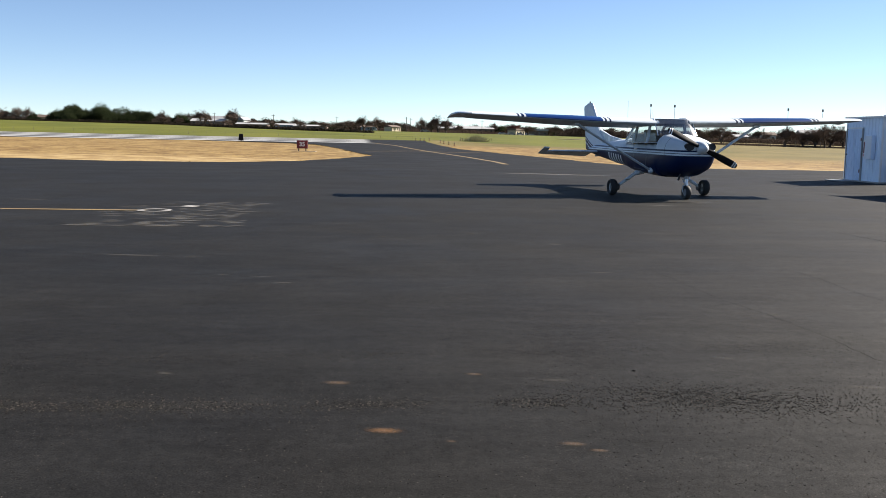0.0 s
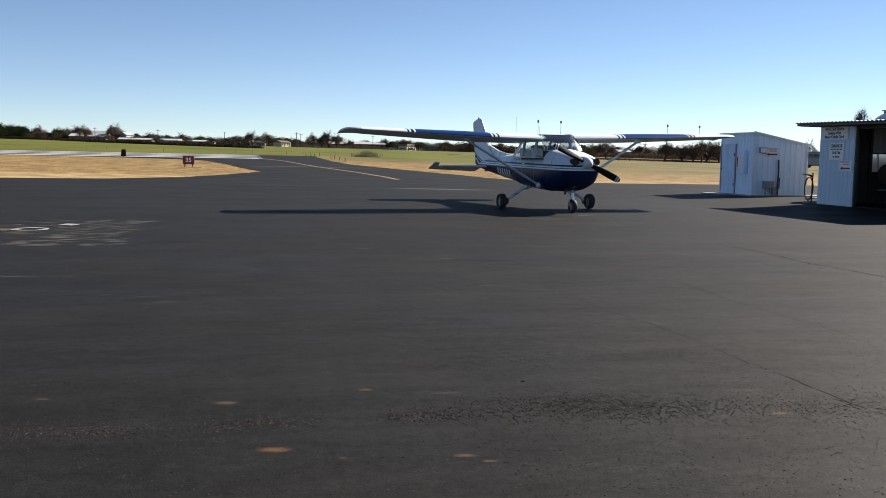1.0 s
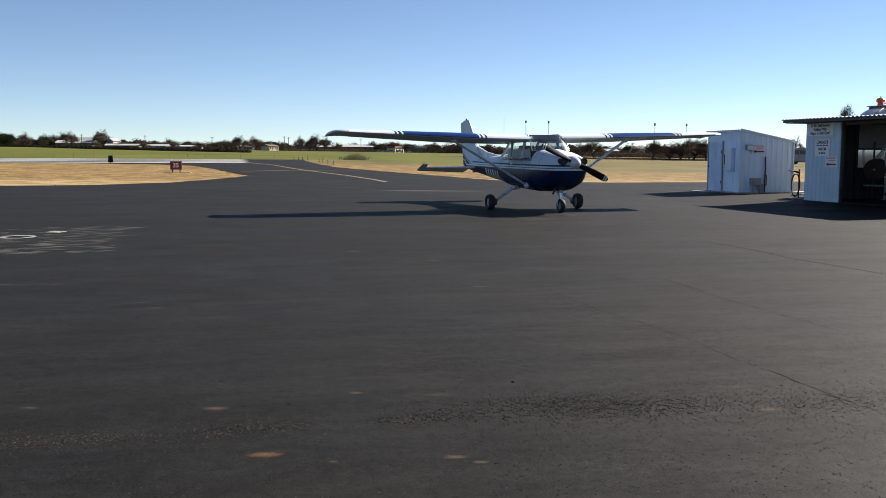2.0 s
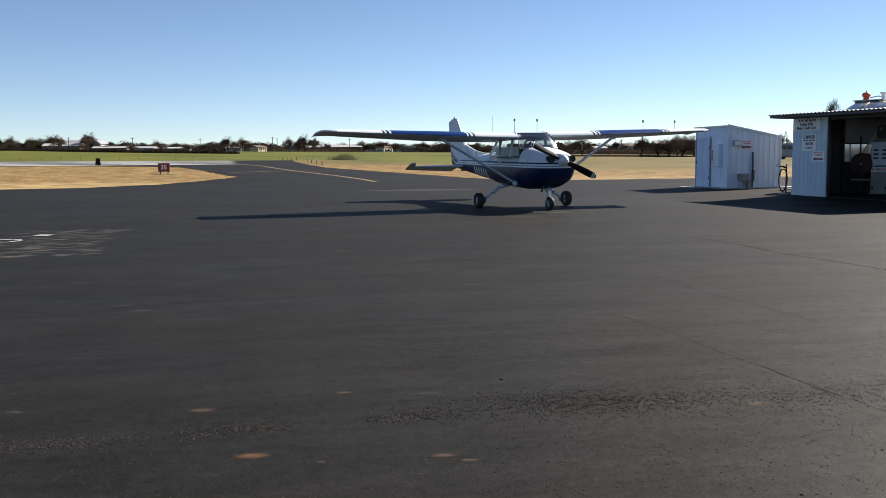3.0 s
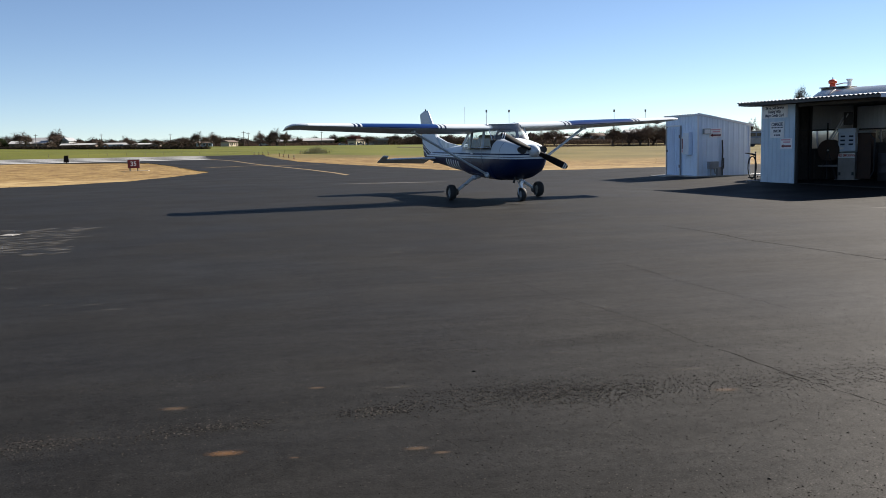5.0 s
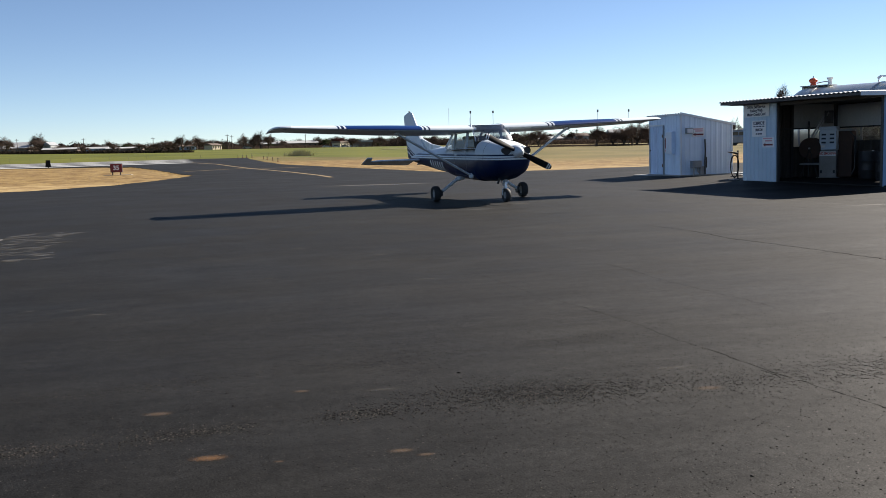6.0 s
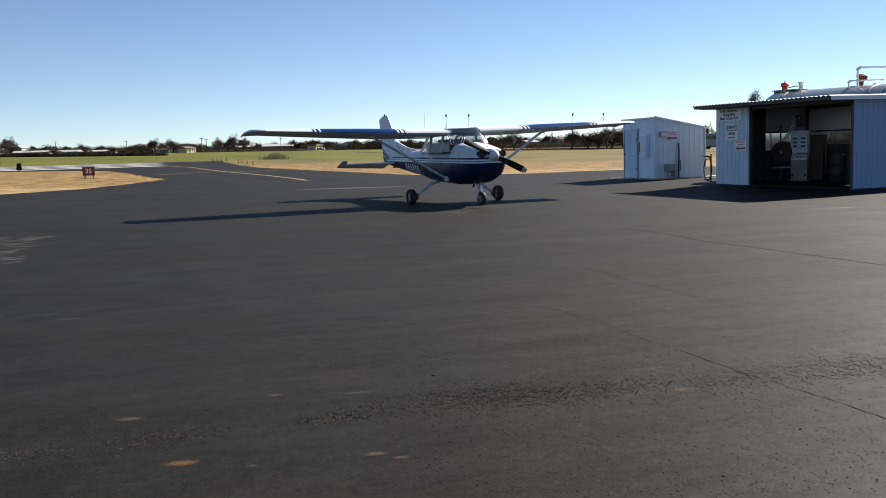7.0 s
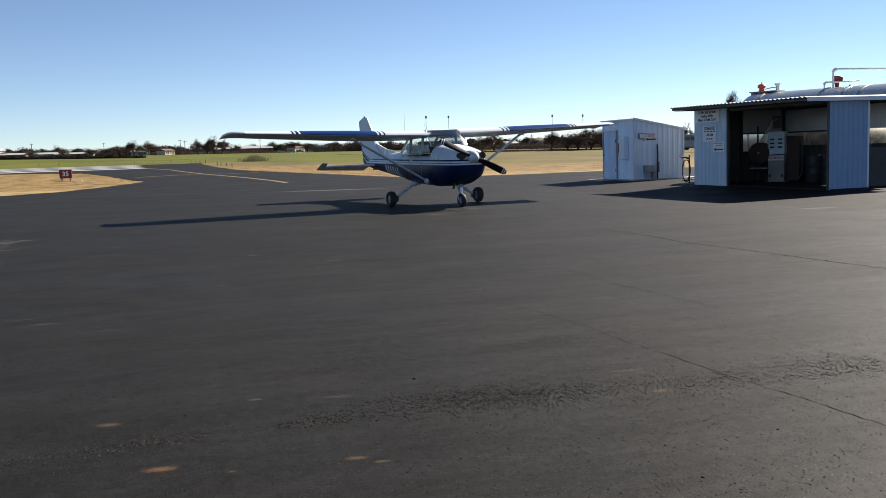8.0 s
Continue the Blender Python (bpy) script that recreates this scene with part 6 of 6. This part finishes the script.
BARE += [(-112.1, 500, 9, 8.2), (-135.1, 540, 7, 6.5), (-93.6, 470, 6, 3.6), (-70.7, 470, 6, 3.2), (-56.1, 470, 5, 3.4), (-43.8, 470, 7, 4.2), (-33.9, 470, 9, 4.6), (-23.4, 460, 9, 7.2), (13.7, 455, 9, 8.4), (17.6, 455, 7, 7.8), (60.7, 470, 8, 5), (-141.0, 520, 9, 5.5), (-90.3, 520, 8, 4.4), (-70.5, 520, 7, 4.2)]
for k, (x, y, w, h) in enumerate(BARE):
    plant(bare_kinds, k if k % 4 != 3 else k + 1, x, y, w, h, 7.0, 8.0)
plant(bare_kinds, 3, 62.5, 546, 10, 7.4, 7.0, 8.0)
t = thing("bare_tree", pose(79.6, 119.3, rise(79.6, 119.3)) @ Matrix.Diagonal((0.62, 0.62, 1, 1)), "leafless grey-brown tree behind the shelter", "tree")
branchy(t, 8.5, 71, twig, 0.5, 6500)
OAKS = [(-210, 572, 17, 13), (-191, 572, 20, 14), (-181, 578, 17, 11.8), (-167, 572, 17, 10.2), (-143, 572, 11, 9.2), (-232, 572, 8, 6.6), (-164, 572, 14, 9.4), (-142, 572, 12, 7.9),
        (-95, 572, 9, 4), (-61, 559, 9, 5.2), (-52, 559, 11, 4.3), (-6, 559, 7, 4.4), (64, 624, 12, 7.2), (25, 611, 8, 4.6), (128, 390, 9, 5), (79, 598, 14, 6.3), (-82, 559, 8, 4.4), (-27, 546, 7, 4), (-201, 565, 17, 11.6), (-186, 560, 16, 12), (-174, 566, 16, 10.6), (-160, 560, 12, 9), (-216, 566, 12, 9.5), (-206, 556, 14, 9)]
for k, (x, y, w, h) in enumerate(OAKS):
    plant(oak_kinds, k, x, y, w, h, 9.5, 7.0)


def far_growth(name, line, height, depth, per_metre, material, label, seed, size):
    """Rough scrub along a line, as small leaves and sticks."""
    rnd = random.Random(seed)
    verts, faces = [], []
    for (x0, y0), (x1, y1) in zip(line, line[1:]):
        length = math.hypot(x1 - x0, y1 - y0)
        for k in range(int(length * per_metre)):
            u = rnd.random()
            x, y = x0 + (x1 - x0) * u + rnd.uniform(-1, 1) * depth, y0 + (y1 - y0) * u + rnd.uniform(-1, 1) * depth
            top = height * (0.78 + 0.40 * noise.noise((x * 0.045, y * 0.045, seed)) + 0.32 * noise.noise((x * 0.17, y * 0.17, seed + 2)))
            z = rise(x, y) + rnd.random() ** 1.2 * max(top, height * 0.2) * 0.98
            s = size * rnd.uniform(0.5, 1.2)
            a = Vector((rnd.uniform(-1, 1), rnd.uniform(-1, 1), rnd.uniform(-0.6, 1))).normalized() * s
            b = a.orthogonal().normalized() * s * rnd.uniform(0.3, 0.7)
            n = len(verts)
            p = Vector((x, y, z))
            verts.extend((tuple(p + a), tuple(p + b), tuple(p - a), tuple(p - b)))
            faces.append((n, n + 1, n + 2, n + 3))
    # the dense inner growth, a rough ridge under the outer leaves
    for (x0, y0), (x1, y1) in zip(line, line[1:]):
        length = math.hypot(x1 - x0, y1 - y0)
        nx, ny = -(y1 - y0) / length, (x1 - x0) / length
        steps, prev = int(length / 1.2), None
        for k in range(steps + 1):
            x, y = x0 + (x1 - x0) * k / steps, y0 + (y1 - y0) * k / steps
            top = height * (0.78 + 0.40 * noise.noise((x * 0.045, y * 0.045, seed)) + 0.32 * noise.noise((x * 0.17, y * 0.17, seed + 2)))
            top = max(top, height * 0.2) * rnd.uniform(0.80, 1.0)
            n = len(verts)
            for off, up in ((-0.6, -0.3), (-0.3, top * rnd.uniform(0.5, 0.8)), (0.0, top), (0.5, -0.3)):
                px, py = x + nx * off * depth, y + ny * off * depth
                verts.append((px, py, rise(px, py) + up))
            if prev is not None:
                for j in range(3):
                    faces.append((prev + j, prev + j + 1, n + j + 1, n + j))
            prev = n
    me = bpy.data.meshes.new(name)
    me.from_pydata(verts, [], faces)
    me.materials.append(material)
    tagged(new(name, me), label, "trees", kind="stuff")


woods_twig = surface("woods_twig", (0.058, 0.044, 0.036), (0.032, 0.025, 0.021), 0.05, 0.6, 0.95, 0, 0.0, spec=0.04)
brush_twig = surface("brush_twig", (0.070, 0.048, 0.035), (0.042, 0.029, 0.022), 0.3, 3, 0.95, 0, 0.0, spec=0.04)
for m, c in ((woods_twig, (0.045, 0.034, 0.028)), (brush_twig, (0.055, 0.038, 0.028)), (hedge_leaf, (0.03, 0.024, 0.017)), (oak_leaf, (0.026, 0.034, 0.015)), (twig, (0.10, 0.075, 0.06))):
    thin_leaf(m, c)
far_growth("far_woods", [(-420, 640), (-260, 690), (-120, 700), (0, 700), (120, 690), (330, 640), (560, 520)], 8.6, 13, 420, woods_twig, "distant brown and dark green winter woods", 3, 0.36)
far_growth("scrub_line", [(-300, 560), (-200, 600), (-90, 585), (0, 560), (90, 600)], 3.4, 10, 130, brush_twig, "distant leafless brown scrub", 6, 0.33)
far_growth("hedge", [(-330, 470), (-260, 440), (-183, 416), (-110, 422), (-68, 345), (-34, 300), (-12, 283)], 1.1, 1.2, 45, hedge_leaf, "low dark hedge on the far field edge", 9, 0.45)
far_growth("brush", [(60, 225), (130, 190), (200, 170)], 0.40, 5, 420, brush_twig, "leafless brown brush behind the fence", 12, 0.13)
far_growth("brush_line", [(110, 330), (190, 300), (300, 260)], 1.9, 7, 160, brush_twig, "dark brush and trees behind the houses", 15, 0.4)

# houses and low buildings beyond the field
PAINTS = {"white": surface("house_white", (0.36, 0.36, 0.36), (0.26, 0.26, 0.26), 0.8, 8, 0.7, 0, 0.0), "cream": surface("house_cream", (0.46, 0.38, 0.26), (0.38, 0.32, 0.21), 0.8, 8, 0.7, 0, 0.0),
          "blue": surface("house_blue", (0.22, 0.28, 0.36), (0.17, 0.22, 0.3), 0.8, 8, 0.7, 0, 0.0), "tan": surface("house_tan", (0.42, 0.31, 0.2), (0.34, 0.25, 0.16), 0.8, 8, 0.7, 0, 0.0),
          "brown": surface("house_brown", (0.13, 0.09, 0.07), (0.09, 0.065, 0.05), 0.8, 8, 0.8, 0, 0.0), "grey": surface("house_grey", (0.28, 0.29, 0.3), (0.2, 0.21, 0.22), 0.8, 8, 0.7, 0, 0.0)}
pane_dark = surface("pane_dark", (0.02, 0.025, 0.03), (0.015, 0.018, 0.02), 2, 10, 0.1, 0, 0.0)


def house(x, y, w, h, walls, roof, gable, label, kind="house", deep=None, turn=0.0, windows=3):
    d = deep or max(5.0, w * 0.6)
    t = thing("house" if kind == "house" else "building", pose(x, y, rise(x, y), 0, 0, turn), label, kind, "far houses")
    eave = h * (0.72 if gable else 0.74)
    part("wall", box((w, d, eave + 0.3), (0, 0, eave / 2 - 0.15)), PAINTS[walls], t)
    if gable:
        b = bmesh.new()
        half = d / 2 + 0.4
        ridge = [(-w / 2 - 0.4, 0, h), (w / 2 + 0.4, 0, h)]
        low = [(-w / 2 - 0.4, -half, eave - 0.1), (w / 2 + 0.4, -half, eave - 0.1), (w / 2 + 0.4, half, eave - 0.1), (-w / 2 - 0.4, half, eave - 0.1)]
        v = [b.verts.new(p) for p in (*ridge, *low)]
        for f in ((2, 3, 1, 0), (4, 5, 0, 1), (3, 4, 1), (5, 2, 0), (2, 5, 4, 3)):
            b.faces.new([v[i] for i in f])
        bmesh.ops.recalc_face_normals(b, faces=b.faces)
        part("roof", b, PAINTS[roof], t)
    else:
        part("roof", box((w + 0.8, d + 0.8, h - eave), (0, 0, (h + eave) / 2), 0.05), PAINTS[roof], t)
    for k in range(windows):
        u = -w / 2 + w * (k + 0.5) / windows
        win = part("window", box((w / windows * 0.35, 0.08, eave * 0.4), (u, -d / 2 - 0.03, eave * 0.55)), pane_dark, t)
        part("sill", box((w / windows * 0.42, 0.16, 0.08), (u, -d / 2 - 0.08, eave * 0.33)), PAINTS["white"], win)
    part("door", box((0.95, 0.08, min(2.0, eave * 0.8)), (w * 0.5 - 1.0 if windows % 2 == 0 else w / windows * 0.5, -d / 2 - 0.03, min(1.0, eave * 0.4))), PAINTS["brown"], t)
    return t


house(-229, 585, 10.5, 5.6, "tan", "brown", True, "small brown house among bare trees")
house(-122, 559, 20, 5.2, "brown", "white", True, "long low building with white metal roof", "building", windows=5)
house(-125, 598, 11, 7.8, "grey", "white", True, "barn with white metal roof", "barn")
house(-99, 546, 7, 6.6, "white", "grey", True, "white gabled house behind a hedge", turn=65)
house(-89, 520, 17.5, 3.0, "brown", "white", True, "long low shed with white roof", "building", windows=4)
house(-69, 507, 10.5, 2.9, "blue", "white", True, "low pale blue house with white roof")
house(-55, 507, 18, 2.6, "brown", "white", True, "long low shed with white roof", "building", windows=4)
house(-22, 481, 8, 2.9, "blue", "brown", True, "small blue house under bare trees")
house(-8.9, 448, 6.7, 2.9, "cream", "brown", True, "cream house with tall windows and brown roof", windows=4, turn=52)
house(24.3, 624, 12.6, 5.6, "brown", "white", True, "dark building with white flat roof", "building", windows=4)
house(25.4, 640, 6.2, 8.6, "white", "white", False, "tall white block above a flat roof", "building", windows=2)
house(43.5, 624, 26, 5.8, "brown", "white", True, "long dark building with white flat roof", "building", windows=7)
house(62, 533, 9.7, 3.9, "cream", "brown", False, "tan house beside a dark red tree", turn=50)
house(78.6, 572, 14.5, 4.4, "brown", "grey", False, "dark low building behind parked cars", "building", windows=4)
house(152.4, 429, 14, 3.4, "grey", "white", True, "low building with pale roofs", "building", windows=4)
house(165, 416, 6.3, 4.8, "grey", "brown", True, "grey house with white windows", windows=2)
house(190, 429, 9.6, 6.6, "grey", "white", True, "grey house with pale roof")
house(168.4, 442, 8, 3.3, "brown", "grey", False, "dark wooden outbuilding near houses", "building", windows=2)


def pole(x, y, h, arm, first=None):
    if first:
        return copy_thing(first, pose(x, y, rise(x, y)) @ Matrix.Diagonal((1, 1, h / 8, 1)))
    t = thing("utility_pole", pose(x, y, rise(x, y)), "brown wooden utility pole with a crossarm", "pole", "far utility poles")
    part("mast", rod((0, 0, -0.2), (0, 0, 8), 0.20, 0.13, 8), bark, t)
    part("crossarm", box((2.0, 0.14, 0.16), (0, 0, 7.4), 0.02), bark, t)
    return t


first = pole(-110.7, 520, 8, True)
for x, y, h in ((-77.6, 520, 7.9), (-41.8, 520, 7.6), (-60, 513, 4.8), (-19.2, 520, 6.4), (-2, 448, 7.1), (0.1, 494, 7.5), (42.8, 546, 8.6), (153, 390, 6.4)):
    pole(x, y, h, True, first)


def stadium_light(x, y, h, first=None):
    if first:
        return copy_thing(first, pose(x, y, rise(x, y)))
    t = thing("stadium_light", pose(x, y, rise(x, y)), "tall thin stadium floodlight mast", "floodlight", "stadium floodlights")
    part("mast", rod((0, 0, -0.3), (0, 0, h), 0.20, 0.12, 8), steel, t)
    bank = part("lamp_bank", box((0.95, 0.3, 1.5), (0, 0, h + 0.4), 0.06), dark_metal, t, "dark bank of lamps")
    for r in range(3):
        for c in (-1, 1):
            part("lamp", rod((c * 0.28, -0.17, h - 0.1 + r * 0.5), (c * 0.28, -0.26, h - 0.1 + r * 0.5), 0.2, 0.22, 10), grey_metal, bank)
    return t


mast = stadium_light(137.6, 520, 18.9)
for x in (151.4, 217.6, 237.9):
    stadium_light(x, 520, 19, mast)
t = thing("radio_mast", pose(140, 585, rise(140, 585)), "thin grey radio mast beyond the houses", "mast")
part("mast", rod((0, 0, -0.3), (0, 0, 24.5), 0.14, 0.08, 6), steel, t)


def car(x, y, turn, paint, label, first=None):
    t = thing("car", pose(x, y, rise(x, y), 0, 0, turn), label, "car", "parked cars")
    side = [(-2.2, 0.35), (2.2, 0.35), (2.25, 0.75), (1.2, 0.92), (0.65, 1.45), (-1.3, 1.48), (-2.0, 0.95), (-2.25, 0.85)]
    part("body", prism(side, -0.85, 0.85, m=pose(0, 0, 0, 90, 0, 0)), paint, t)
    part("side_glass", prism([(1.0, 0.95), (0.58, 1.38), (-1.25, 1.40), (-1.75, 0.98)], -0.86, 0.86, m=pose(0, 0, 0, 90, 0, 0)), pane_dark, t)
    for u in (-1.4, 1.4):
        for v in (-0.8, 0.8):
            part("wheel", rod((u, v - 0.1, 0.33), (u, v + 0.1, 0.33), 0.33, sides=16), rubber, t)
    return t


car(50.5, 500, 10, PAINTS["white"], "white car parked beyond the field")
car(56.0, 503, 0, PAINTS["white"], "white car parked beyond the field")
car(60.5, 500, -8, PAINTS["grey"], "grey car parked beyond the field")
car(66.0, 505, 5, PAINTS["white"], "white car parked beyond the field")
car(7.5, 470, 15, PAINTS["grey"], "grey car by the cream house")


def camper():
    t = thing("camper_van", pose(91.8, 150, rise(91.8, 150), 0, 0, -25), "white camper van with dark windows beyond the grass", "van")
    part("body", box((6.2, 2.3, 1.15), (0, 0, 1.05), 0.12), PAINTS["white"], t)
    part("upper_body", box((5.6, 2.2, 1.2), (-0.2, 0, 2.15), 0.2), PAINTS["blue"], t)
    for k in range(4):
        part("window", box((1.15, 0.04, 0.62), (-2.1 + k * 1.32, -1.115, 2.15), 0.01), pane_dark, t)
    part("roof", box((5.8, 2.3, 0.16), (-0.2, 0, 2.82), 0.06), PAINTS["white"], t)
    for u in (-2.0, 2.0):
        for v in (-1.0, 1.0):
            part("wheel", rod((u, v - 0.12, 0.42), (u, v + 0.12, 0.42), 0.42, sides=16), rubber, t)
    return t


camper()


def post_fence(name, a, b, count, height, label, wires=(0.4, 0.75, 1.05)):
    a, b = Vector(a), Vector(b)
    t = thing(name, pose(0, 0, 0), label, "fence")
    me = finish(rod((0, 0, -0.15), (0, 0, height), 0.022 + 0.043 * (height > 1), 0.02 + 0.03 * (height > 1), 7), "post", timber)
    pts = [a.lerp(b, k / (count - 1)) for k in range(count)]
    for p in pts:
        ob = new("post", me)
        ob.parent = t
        ob.matrix_basis = pose(p.x, p.y, rise(p.x, p.y), random.uniform(-2, 2), random.uniform(-2, 2), 0)
    for z in wires:
        part("wire", tube([(p.x, p.y, rise(p.x, p.y) + z * height / 1.2) for p in pts], 0.005, 4), dark_metal, t)
    return t


post_fence("field_fence", (56, 206), (150, 155), 44, 1.25, "wooden post and wire fence along the dry field")
post_fence("airfield_fence", (-92, 130.5), (14, 157), 40, 0.5, "low wire fence on thin posts in the green field", (1.0,))
paved("earth_track", [(40, 247), (120, 212), (230, 165), (233, 171), (122, 219), (42, 254)], surface("pale_earth", (0.26, 0.20, 0.13), (0.19, 0.15, 0.10), 0.2, 3, 0.95, 0, 0.2), "pale earth track behind the fence", 0.06, 4, "track", 0.3)


def spiky_bush():
    t = thing("yucca_bush", pose(10.4, 145, rise(10.4, 145)), "grey-green spiky bush at the edge of the field", "bush")
    rnd = random.Random(4)
    verts, faces = [], []
    for k in range(620):
        x, y = rnd.gauss(0, 0.85), rnd.gauss(0, 0.5)
        h = rnd.uniform(0.35, 1.15) * (1.1 - abs(x) * 0.22)
        lean = Vector((rnd.gauss(0, 0.28), rnd.gauss(0, 0.28), 0))
        w = 0.03
        n = len(verts)
        verts.extend(((x - w, y, -0.05), (x + w, y, -0.05), (x + lean.x, y + lean.y, h)))
        faces.append((n, n + 1, n + 2))
    me = bpy.data.meshes.new("leaves")
    me.from_pydata(verts, [], faces)
    me.materials.append(yucca_leaf)
    ob = new("leaves", me)
    ob.parent = t
    return t


spiky_bush()
